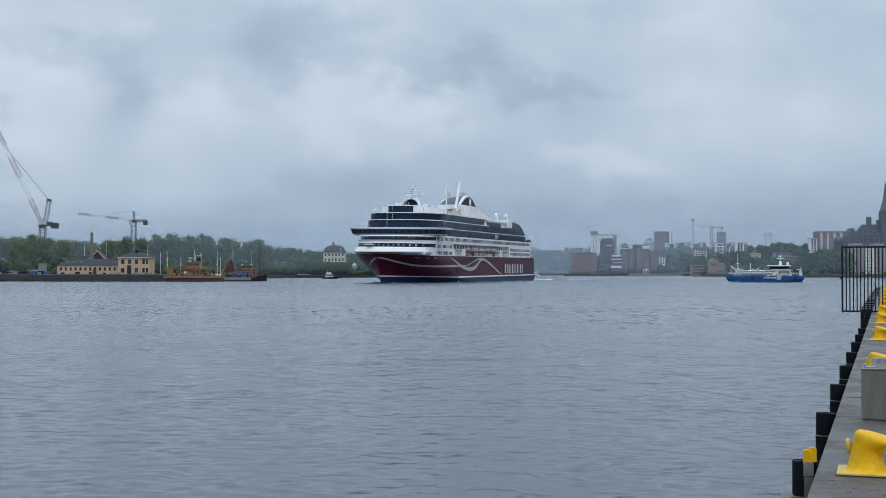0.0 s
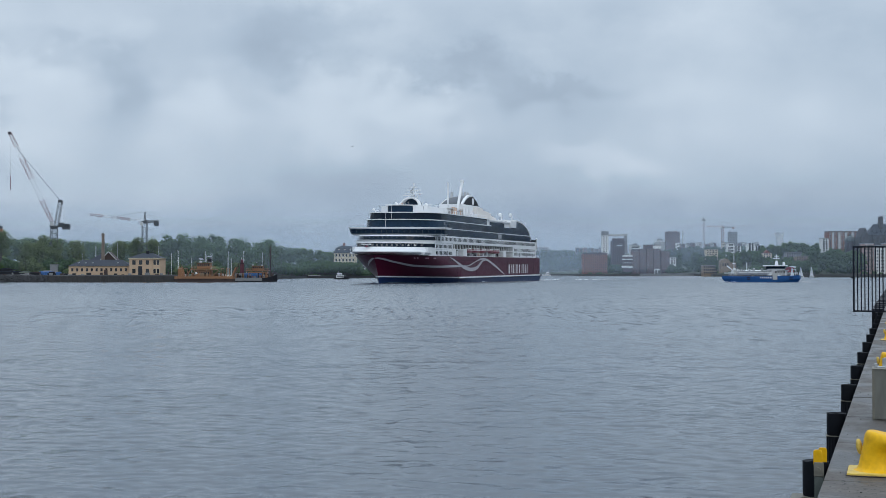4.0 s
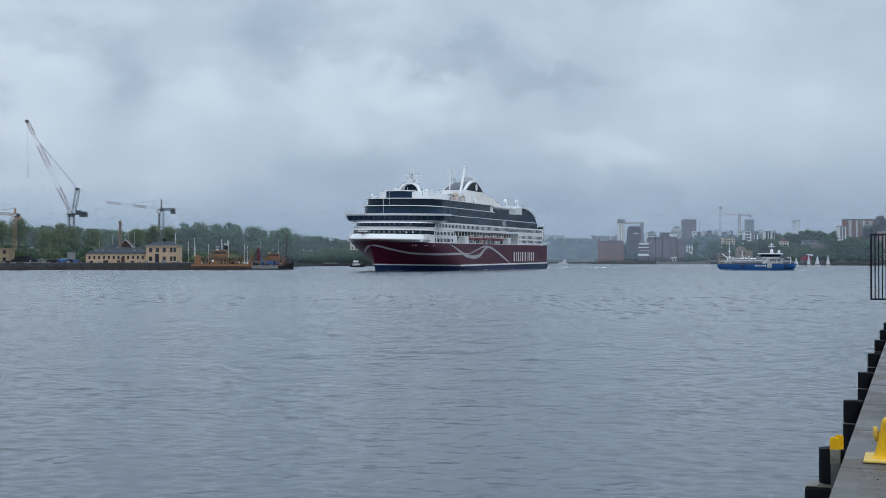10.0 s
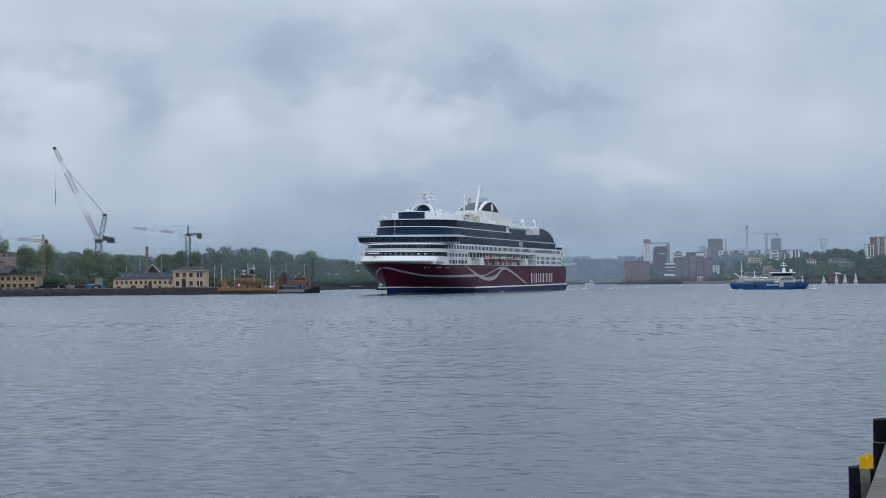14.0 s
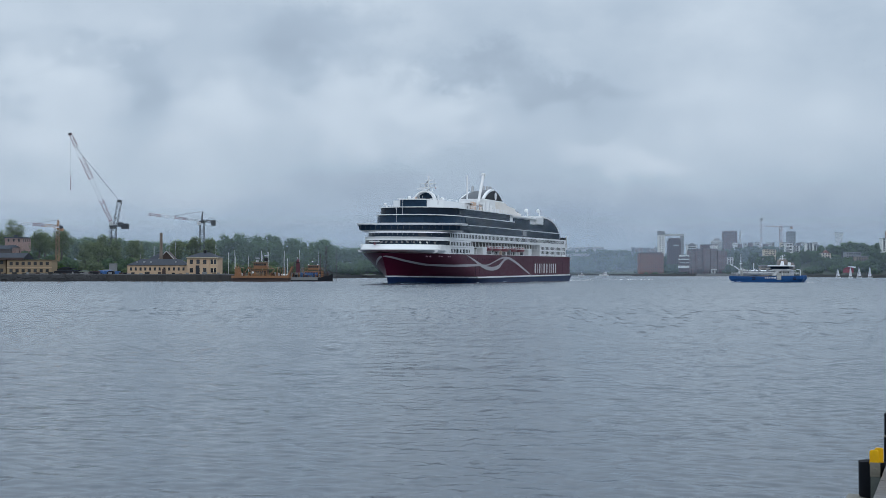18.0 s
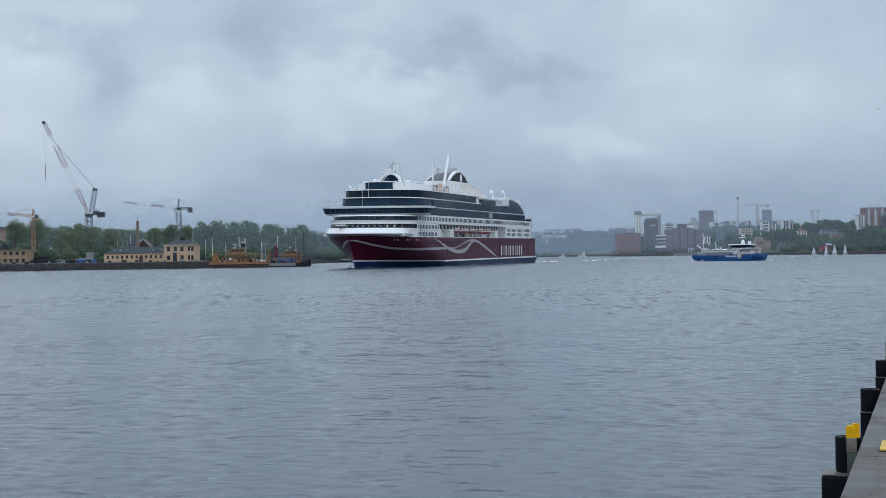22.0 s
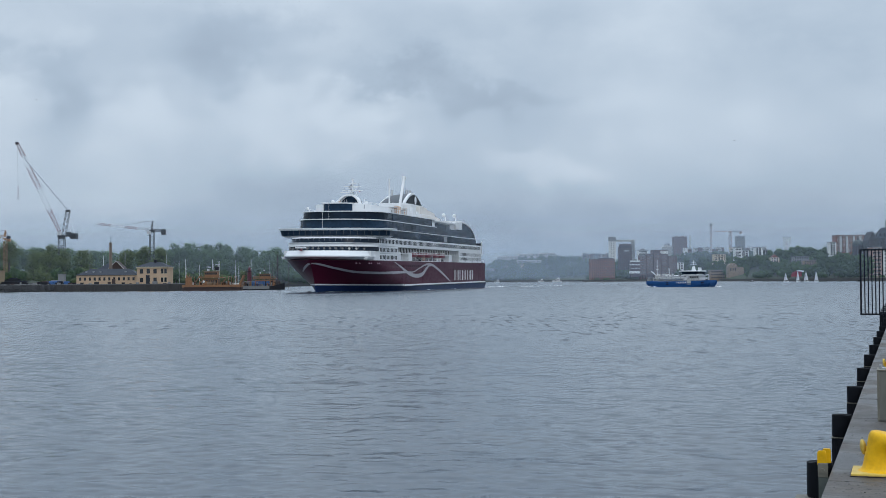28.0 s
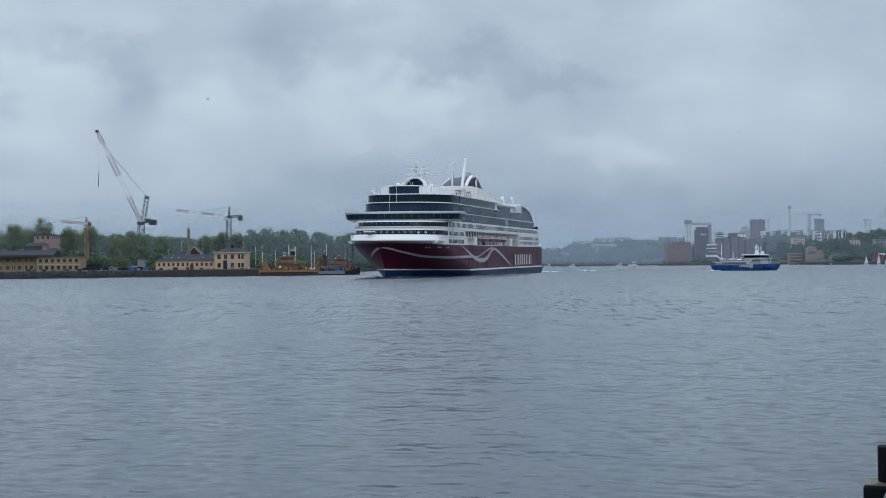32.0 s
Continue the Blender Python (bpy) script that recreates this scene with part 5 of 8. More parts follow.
# openings are closed boxes; their inner shade is only the grey colour
for i in range(9):
    part("wall_opening", boxes((4 + 3.8 * i, 5.6 + 3.8 * i, 8.75, 8.9, 28.9, 30.8)), SHADEGREY, ferry)
part("promenade_roof", boxes((14, 38, 5, 10.4, 31.6, 31.9)), SHIPWHITE, ferry)
part("pool_house", boxes((38, 47, -8, 8, 28.7, 31.3), bev=0.2), SHIPWHITE, ferry)
for i in range(34):
    x, y = 4 + rng.uniform(0, 32), rng.uniform(2, 13)
    part("deck_gear", boxes((x, x + rng.uniform(0.3, 2.4), y, y + rng.uniform(0.4, 1.6), 28.7, 30.4 + rng.uniform(0, 2.4))), rng.choice((PINKGEAR, SHIPWHITE, PINKGEAR, GREYPAINT, SHIPWHITE)), ferry)
for i in range(18):
    x = 58 - i * 3.1
    part("rail_post", rods(((x, 14.9, 28.7), (x, 14.9, 30.0), 0.09), n=4), SHIPWHITE, ferry)


def vault(name, x0, x1, y0, y1, z0, rise, skin, face, face_label):
    """A barrel vault across the ship with a rim and a filled end wall."""
    n = 16
    c, h = (x0 + x1) / 2, (x1 - x0) / 2
    arcp = [(c - h * math.cos(math.pi * i / n), z0 + rise * math.sin(math.pi * i / n)) for i in range(n + 1)]
    big = [(c - (h + 0.9) * math.cos(math.pi * i / n), z0 + (rise + 0.8) * math.sin(math.pi * i / n)) for i in range(n + 1)]
    bm = bmesh.new()
    slab(bm, big + arcp[::-1], "y", y0, y1 - 1.4)
    part(name + "_roof", bm, skin, ferry, smooth=40)
    bm = bmesh.new()
    slab(bm, big + arcp[::-1], "y", y1 - 1.4, y1 + 0.25)
    part(name + "_rim", bm, SHIPWHITE, ferry, "white rim of the arch", smooth=40)
    bm = bmesh.new()
    slab(bm, arcp, "y", y0 + 0.2, y1 - 0.1)
    return part(name + "_wall", bm, face, ferry, face_label)


bm = bmesh.new()
outer = [(-0.5 + 4.2 * math.cos(math.pi * i / 16), 31.7 + 3.7 * math.sin(math.pi * i / 16)) for i in range(17)]
inner = [(-0.5 + 3.6 * math.cos(math.pi * i / 16), 31.7 + 3.15 * math.sin(math.pi * i / 16)) for i in range(17)]
slab(bm, outer + inner[::-1], "x", 56.8, 59.5)
part("mast_arch", bm, SHIPWHITE, ferry, "white arch under the radar mast", smooth=40)
part("mast_arch_wall", slab(bmesh.new(), inner, "x", 53.8, 56.5), GLASS, ferry, "dark glass within the arch")
part("arch_strut", rods(((57, -7.0, 31.8), (57, -3.2, 34.6), 0.35), ((58, -6.0, 31.8), (58, -2.4, 34.2), 0.3)), SHIPWHITE, ferry)
part("arch_gear", boxes((58.9, 59.6, -4.2, -3.5, 32.2, 32.9), bev=0.1), PINKGEAR, ferry)


def funnel_arc(grow):
    """A flat arch in x, z over the funnel house."""
    return [(-12.0 + (14.2 + grow) * math.cos(math.pi * i / 18), 35.0 + (4.6 + grow * 0.8) * (1 - math.cos(math.pi * i / 18) ** 2 * 0.98)) for i in range(19)]


bm = bmesh.new()
loft(bm, [[(x, y, 35.0 + (z - 35.0) * f) for x, z in funnel_arc(0)] for y, f in ((-5.0, 0.5), (-3.0, 0.85), (1.2, 0.97), (4.4, 1.0))])
part("funnel_roof", bm, SLATEPAINT, ferry, "grey curved funnel roof", smooth=40)
for y0, y1 in ((4.4, 5.5),):
    bm = bmesh.new()
    slab(bm, funnel_arc(0.35)[:10] + funnel_arc(-0.8)[:10][::-1], "y", y0, y1)
    part("funnel_rim", bm, SHIPWHITE, ferry, "white rim of the funnel arch", smooth=40)
bm = bmesh.new()
slab(bm, funnel_arc(-0.3), "y", 4.3, 5.1)
part("funnel_wall", bm, BLACKSTEEL, ferry, "dark end wall of the funnel casing")
bm = bmesh.new()
loft(bm, [[(-15.5 + 1.6 * q * math.cos(6.2832 * k / 12), 5.1 + dy, 36.9 + 1.7 * q * math.sin(6.2832 * k / 12)) for k in range(12)] for q, dy in ((1, 0.0), (0.95, 0.12))])
part("emblem", bm, SHIPWHITE, ferry, "plain white oval mark")
part("funnel_house", boxes((-27, 2.6, -5.6, 5.6, 28.7, 35.0), (-6, 3.4, 2.0, 8.2, 28.7, 34.6), bev=0.2), SHIPWHITE, ferry)
part("funnel_ramp", slab(bmesh.new(), [(-40, 28.2), (-40, 30.0), (-31, 30.9), (-30, 32.0), (-17, 32.9), (-16, 33.7), (-5, 34.0), (-5, 28.2)], "y", 2, 9.0), BUFFWALL, ferry)
for x in (-12, -18, -24, -30, -36):
    part("window", boxes((x - 0.8, x + 0.4, 8.95, 9.2, 28.9, 30.9)), WINDOW, ferry)
bm = rods(((8.0, 4.0, 29.0), (-0.5, 4.1, 44.6), 0.58), n=16)
rod(bm, (-0.5, 4.1, 44.6), (-0.7, 4.1, 45.0), 0.66, n=16)
rod(bm, (-0.7, 4.1, 45.0), (-1.0, 4.1, 45.6), 0.92, n=16)
part("exhaust_pipe", bm, SHIPWHITE, ferry, "tall white raked exhaust pipe", smooth=40)
for x, y, top in ((-6.0, -2.6, 40.8), (-12.5, 0.2, 41.3), (-13.5, 1.6, 41.3), (-15.0, 2.6, 41.1)):
    part("exhaust_outlet", rods(((x, y, 36.0), (x - 1.0, y, top), 0.55), n=14), STEEL, ferry, "short grey exhaust outlet", smooth=40)
part("pole", rods(((20.0, 3.8, 28.7), (20.0, 3.8, 43.6), 0.32), n=10), SHIPWHITE, ferry, "white signal pole", smooth=40)
for x, y, z, r in ((-54.5, 8.0, 32.3, 0.9), (-75.5, 8.0, 32.9, 0.9), (60.5, -6.0, 32.6, 0.7), (48.5, 3.0, 32.6, 0.8), (45, 1.0, 32.3, 0.5), (68, -13.0, 29.9, 0.55)):
    part("radome", ball(bmesh.new(), (x, y, z), r), SHIPWHITE, ferry, "white satellite dome", smooth=60)
    part("radome_stand", rods(((x, y, min(28.0, z - r - 1)), (x, y, z - r * 0.6), 0.25), n=8), SHIPWHITE, ferry)
part("mast", rods(((56, 0, 34.5), (56, 0, 41.2), 0.28), ((56, 0, 36.5), (54.5, 0, 34.5), 0.15)), SHIPWHITE, ferry, "white radar mast")
for z, w in ((36.9, 3.8), (38.4, 3.0), (39.6, 1.5)):
    part("yard", rods(((56, -w, z), (56, w, z), 0.13)), SHIPWHITE, ferry)
for y, z in ((-3.2, 37.0), (-1.8, 38.6), (2.4, 37.0), (2.2, 38.6)):
    part("antenna", rods(((56, y, z), (56, y, z + 0.9), 0.09)), GREYPAINT, ferry)
part("radar_bar", boxes((55.8, 56.2, -4.6, -1.4, 36.1, 36.45)), SHIPWHITE, ferry)
part("flag", boxes((50.4, 51.3, 1.0, 1.06, 36.6, 37.1)), LIFERED, ferry)
part("jackstaff", rods(((85.3, -2.4, 21.8), (85.3, -2.4, 28.4), 0.065)), SHIPWHITE, ferry)
part("jackstaff", rods(((84.2, -0.4, 25.4), (84.2, -0.4, 31.0), 0.04)), SHIPWHITE, ferry)
part("bow_winch", boxes((98.6, 99.0, -5.3, -5.05, 14.2, 15.2), (98.6, 99.1, -5.7, -4.8, 14.3, 14.55)), LIFERED, ferry)
part("bow_light", boxes((98.0, 99.3, -7.2, -3.6, 15.2, 15.6), bev=0.1), SHIPWHITE, ferry)
part("rail", rods(*[((62, y, 29.9), (-2, y, 29.9), 0.06) for y in (15.2, -15.2)], *[((62 - 4 * i, 15.2, 28.7), (62 - 4 * i, 15.2, 29.9), 0.05) for i in range(16)], n=4), SHIPWHITE, ferry)
# mooring ports at the bow, their pale highlight put into a pink colour
for x in (91.5, 90.0, 85.0, 83.5, 78.5, 77.0):
    y = hull_half(x, 10.3)
    part("mooring_port", boxes((x - 0.6, x + 0.5, y - 0.3, y + 0.12, 10.1, 10.55), bev=0.08), PORTGLINT, ferry)
# shell doors: seams on the red side
for x in (48.0, 42.5, 18.0, -36.0, -90.0):
    part("shell_door_seam", boxes((x - 0.06, x + 0.06, 15.9, 15.94, 3.2, 9.4)), BLACKSTEEL, ferry)
x = 58.0
while x > 8:
    z = 10.75
    part("porthole", boxes((x - 0.3, x + 0.3, 15.9, 15.95, 9.3, 9.8)), BLACKSTEEL, ferry)
    x -= 3.1

# a few paler panes
for x0, z0, z1, y in ((61.0, 22.7, 25.0, 15.62), (18, 22.7, 25.0, 15.62), (30, 19.6, 21.9, 15.72), (-27.5, 23.6, 27.0, 15.12)):
    part("pale_pane", boxes((x0 - 3.2, x0, y - 0.02, y + 0.03, z0, z1)), GLASS, ferry, "paler glass pane")
# mast gear, aerials and rails of the top deck
rng = random.Random(31)
for i in range(16):
    z, y = rng.uniform(35, 39.5), rng.uniform(-1.6, 1.6)
    part("mast_gear", boxes((55.6, 56.4, y - 0.2, y + rng.uniform(0.2, 0.7), z, z + rng.uniform(0.15, 0.4))), rng.choice((SHIPWHITE, GREYPAINT)), ferry)
for y in (-2.6, 1.9):
    part("mast_stay", rods(((56, y, 35.0), (56, y * 0.25, 38.5), 0.1), n=5), SHIPWHITE, ferry)
for i in range(12):
    x, y = rng.uniform(40, 66), rng.uniform(-9, 9)
    part("aerial", rods(((x, y, 31.2), (x, y, 32.2 + rng.uniform(0, 1.4)), 0.06), n=4), SHIPWHITE, ferry)
for z in (31.7, 32.1):
    part("rail", rods(((65.5, -9, z), (65.5, -6.2, z), 0.05), ((65.5, 3.9, z), (65.5, 9, z), 0.05), ((65.5, 9, z), (30, 9, z), 0.05), n=4), SHIPWHITE, ferry)
for i in range(22):
    x = -8 - i * 3.9
    if x > -80:
        part("rail_post", rods(((x, 14.6, 28.2), (x, 14.6, 29.2), 0.06), n=4), SHIPWHITE, ferry)
for i in range(10):
    x = 40 - i * 4.1
    part("lamp_post", rods(((x, 12.5, 28.6), (x, 12.5, 31.6), 0.07), n=5), BUFFWALL, ferry)
# closed boxes again, coloured grey for the shade inside an opening
for i in range(7):
    part("side_opening", boxes((2.0 + 5.6 * i, 3.2 + 5.6 * i, 9.15, 9.32, 28.9, 30.6)), SHADEGREY, ferry)

for z in (13.75, 16.35):
    part("deck_line", boxes((54.5, 77.5, 15.9, 15.93, z, z + 0.1)), GREYPAINT, ferry)
for x in (70.5, 62.0, -60.0, -75.0, -88.0):
    part("side_door", boxes((x - 0.5, x + 0.5, 15.9, 15.94, 11.5, 13.4)), GREYPAINT, ferry)
for i in range(14):
    part("deck_rail_post", rods(((80 - i * 1.9, 15.75, 11.35), (80 - i * 1.9, 15.75, 12.3), 0.04), n=4), SHIPWHITE, ferry)

part("roof_strip", rods(((1.9, -5.0, 35.2), (-1.2, -4.4, 36.6), 0.22), ((-1.2, -4.4, 36.6), (-4.5, -3.4, 38.2), 0.22), n=6), SHIPWHITE, ferry)

# the upper works stand a little towards the starboard side
for o in ferry.children:
    if min(v[2] for v in o.bound_box) + o.location.z >= 28.55:
        o.location.y -= 0.7

# ---- the yard on the near island ----
def wall_with_windows(th, wall, x0, x1, y, z0, z1, mat_wall, rows, cols, ww, wh, frame_mat=None, depth=10.0, sill=0.55, pad=0.6, side=None):
    """A block with a grid of windows on its front (towards -y), each a pane in a frame."""
    part(wall, boxes((x0, x1, y, y + depth, z0, z1)), mat_wall, th)
    pane = mesh_of(boxes((-ww / 2, ww / 2, -0.05, 0.05, -wh / 2, wh / 2)), WINDOW)
    trim = None
    if frame_mat:
        trim = mesh_of(boxes((-ww / 2 - 0.14, ww / 2 + 0.14, -0.03, 0.03, -wh / 2 - 0.14, wh / 2 + 0.14)), frame_mat)
    storey = (z1 - z0) / rows
    for r in range(rows):
        for c in range(cols):
            x = x0 + pad + (x1 - x0 - 2 * pad) * (c + 0.5) / cols
            z = z0 + storey * (r + sill)
            if trim:
                w = piece("window", trim, th, x, y, z)
                q = piece("pane", pane, w, 0, -0.03, 0)
            else:
                piece("window", pane, th, x, y, z)
    if side:
        n, xs = side
        for r in range(rows):
            for c in range(n):
                piece("window", pane, th, xs, y + depth * (c + 0.5) / n, z0 + storey * (r + sill), 90)


def hip_roof(x0, x1, y0, y1, z, rise, over=0.4, ridge=0.5):
    bm = bmesh.new()
    a = [(x0 - over, y0 - over, z), (x1 + over, y0 - over, z), (x1 + over, y1 + over, z), (x0 - over, y1 + over, z)]
    m = (y0 + y1) / 2
    d = (y1 - y0) / 2 * ridge
    v = [bm.verts.new(p) for p in a] + [bm.verts.new((x0 + d, m, z + rise)), bm.verts.new((x1 - d, m, z + rise))]
    for f in ((0, 1, 5, 4), (1, 2, 5), (2, 3, 4, 5), (3, 0, 4), (3, 2, 1, 0)):
        bm.faces.new([v[i] for i in f])
    return bm


def embankment():
    bm = bmesh.new()
    slab(bm, [(576.4, -2), (576.6, 0.1), (579.2, 2.75), (584, 3.25), (600, 3.25), (600, -2)], "x", -520, -180)
    slab(bm, [(579.0, -2), (579.0, 2.9), (584, 3.25), (600, 3.25), (600, -2)], "x", -180, -122)
    solid("embankment", bm, ROCK, "dark stone embankment along the yard", "embankment")
    rng = np.random.default_rng(2)
    n = 2600
    x = rng.uniform(-330, -122, n)
    f = rng.uniform(0, 1, n)
    verts, faces = [], []
    for i in range(n):
        slope = x[i] < -178
        s = rng.uniform(0.2, 0.62) if slope else rng.uniform(0.12, 0.34)
        c = np.array((x[i], (575.9 + 4.2 * f[i] if slope else 577.2 + 2.2 * f[i]) + rng.normal() * 0.2, -0.15 + (3.0 * min(1.0, 1.12 * f[i]) if slope else 0.38 * f[i])))
        k = len(verts)
        for p in ((1, 0, 0), (-1, 0, 0), (0, 1, 0), (0, -1, 0), (0, 0, 1), (0, 0, -1)):
            verts.append(c + np.array(p) * s * rng.uniform(0.7, 1.2, 3))
        for a, b, d in ((0, 2, 4), (2, 1, 4), (1, 3, 4), (3, 0, 4), (2, 0, 5), (1, 2, 5), (3, 1, 5), (0, 3, 5)):
            faces.append((k + a, k + b, k + d))
    tagged(new("rubble", raw("rubble", verts, faces, ROCK)), "dark rubble stones at the water's edge", "rubble", "", "stuff")
    bm = bmesh.new()
    box(bm, -180, -122, 576.6, 579.2, -2, 3.0, bev=0.1)
    for k in range(46):
        a = -180 + 1.26 * k + rng.uniform(-0.3, 0.3)
        box(bm, a, a + rng.uniform(0.6, 1.5), 576.15 + rng.uniform(0, 0.35), 576.8, -1, rng.uniform(0.8, 2.9))
    solid("dock_wall", bm, DOCKWALL, "dark timber and stone dock wall below the yellow house", "dock wall")


embankment()


def yellow_sheds():
    th = thing("site_cabins", pose(0, 0, 0), "two-storey stack of yellow site cabins with a dark roof", "site office")
    wall_with_windows(th, "cabin_wall", -262, -235, 600, 3.0, 10.3, MODYELLOW, 2, 9, 1.25, 1.35, DARKWOOD, 9)
    for k in range(5):
        part("stair_post", boxes((-262 + 5.4 * k, -261.6 + 5.4 * k, 599.5, 599.9, 3, 10.3)), MODYELLOW, th)
    bm = bmesh.new()
    slab(bm, [(597.5, 10.3), (612, 10.3), (604.5, 13.2)], "x", -264, -226)
    part("roof", bm, SLATE, th, "long dark pitched roof")
    part("fascia", boxes((-264, -225.8, 597.3, 597.6, 9.9, 10.9)), DARKWOOD, th)
    th = thing("site_cabins", pose(0, 0, 0), "lower row of yellow site cabins in two storeys", "site office")
    wall_with_windows(th, "cabin_wall", -233.8, -212.6, 598, 3.0, 9.6, MODYELLOW, 2, 7, 1.25, 1.35, DARKWOOD, 8)
    part("roof", boxes((-234, -212.3, 597.7, 606.4, 9.6, 9.85)), MODYELLOW, th)
    part("floor_edge", boxes((-233.9, -212.5, 597.8, 598.0, 6.15, 6.4)), OCHRE, th)


yellow_sheds()


def pink_building():
    th = thing("plaster_building", pose(0, 0, 0), "pinkish plaster building with a flat dark roof on the mound", "building")
    wall_with_windows(th, "wall", -271, -261.2, 690, 10, 22.6, PINK, 2, 3, 0.9, 1.5, None, 12, sill=0.8, side=(4, -261.2))
    part("roof", boxes((-271.5, -260.8, 689.5, 702.6, 22.6, 23.1)), SLATE, th)
    part("porch_wall", boxes((-269.4, -263, 685.5, 690, 9, 17.4)), PINK, th)
    part("porch_roof", hip_roof(-269.4, -263, 685.5, 690.5, 17.4, 1.3), SLATE, th)
    part("chimney", boxes((-267.6, -266.2, 694, 696, 23.1, 24.4)), SLATE, th)
    th = thing("shed", pose(0, 0, 0), "small dark wooden shed with a hipped roof", "shed")
    part("wall", boxes((-273.4, -265.2, 682, 687, 10, 16.6)), DARKWOOD, th)
    part("roof", hip_roof(-273.4, -265.2, 682, 687, 16.6, 1.9), SLATE, th)


pink_building()


def yellow_house():
    th = thing("storehouse", pose(0, 0, 0), "long low ochre storehouse with a dark slate roof", "building")
    wall_with_windows(th, "wall", -175, -147.2, 592, 3.0, 7.3, OCHRE, 1, 12, 0.95, 1.45, OCHRE, 11, sill=0.6)
    part("roof", hip_roof(-175, -147.2, 592, 603, 7.3, 2.9, ridge=0.9), SLATE, th)
    for x in (-171.5, -168.2, -165.0, -153.5):
        part("skylight", boxes((x, x + 0.7, 594.1, 594.8, 8.55, 9.05)), STEEL, th)
    part("door", boxes((-158.8, -157.2, 591.9, 592.1, 3.0, 5.6)), DARKWOOD, th)
    th = thing("square_house", pose(0, 0, 0), "square two-storey ochre house with a low hipped slate roof", "house")
    wall_with_windows(th, "wall", -146.4, -136.0, 588, 3.0, 10.8, OCHRE, 2, 3, 1.5, 2.0, OCHRE, 11, sill=0.5)
    part("cornice", boxes((-146.7, -132.1, 587.6, 599.4, 10.5, 10.85)), CREAM, th)
    wall_with_windows(th, "side_wall", -136.0, -132.4, 588.25, 3.0, 10.8, OCHRE, 2, 2, 1.1, 2.1, CREAM, 10.7, sill=0.5, pad=0.3)
    part("roof", hip_roof(-146.4, -132.4, 588, 599, 10.85, 2.3, ridge=0.85), SLATE, th)
    part("chimney", boxes((-139.8, -138.6, 592.6, 594.0, 12.3, 14.2)), DARKHULL, th)
    part("door", boxes((-142.3, -140.6, 587.85, 588.05, 3.0, 7.2)), SLATE, th)
    th = thing("gable_house", pose(0, 0, 0), "dark red wooden house with a slate gable roof", "house")
    part("wall", boxes((-172, -161, 622, 632, 3, 9.8)), DARKWOOD, th)
    part("roof", hip_roof(-174.5, -161, 622, 632, 9.8, 3.4, ridge=0.9), SLATE, th)
    bm = bmesh.new()
    slab(bm, [(-168.5, 10.2), (-160.4, 10.2), (-164.4, 14.1)], "y", 620.5, 627)
    part("gable", bm, DARKWOOD, th)
    bm = rods(((-168.6, 620.3, 10.0), (-164.4, 620.3, 14.2), 0.22), ((-160.3, 620.3, 10.0), (-164.4, 620.3, 14.2), 0.22))
    part("bargeboard", bm, PALEWALL, th, "pale gable boards")
    th = thing("brick_chimney", pose(0, 0, 0), "tall square dull brown brick chimney", "chimney")
    bm = bmesh.new()
    loft(bm, [[(-165.8 + sx * r, 616 + sy * r, z) for sx, sy in ((-1, -1), (1, -1), (1, 1), (-1, 1))] for z, r in ((3, 0.75), (21.6, 0.52), (21.7, 0.6), (22.8, 0.6))])
    part("shaft", bm, CHIMNEYBRICK, th)
    part("rod", rods(((-165.8, 616, 22.8), (-165.8, 616, 25.4), 0.06)), BLACKSTEEL, th)


yellow_house()


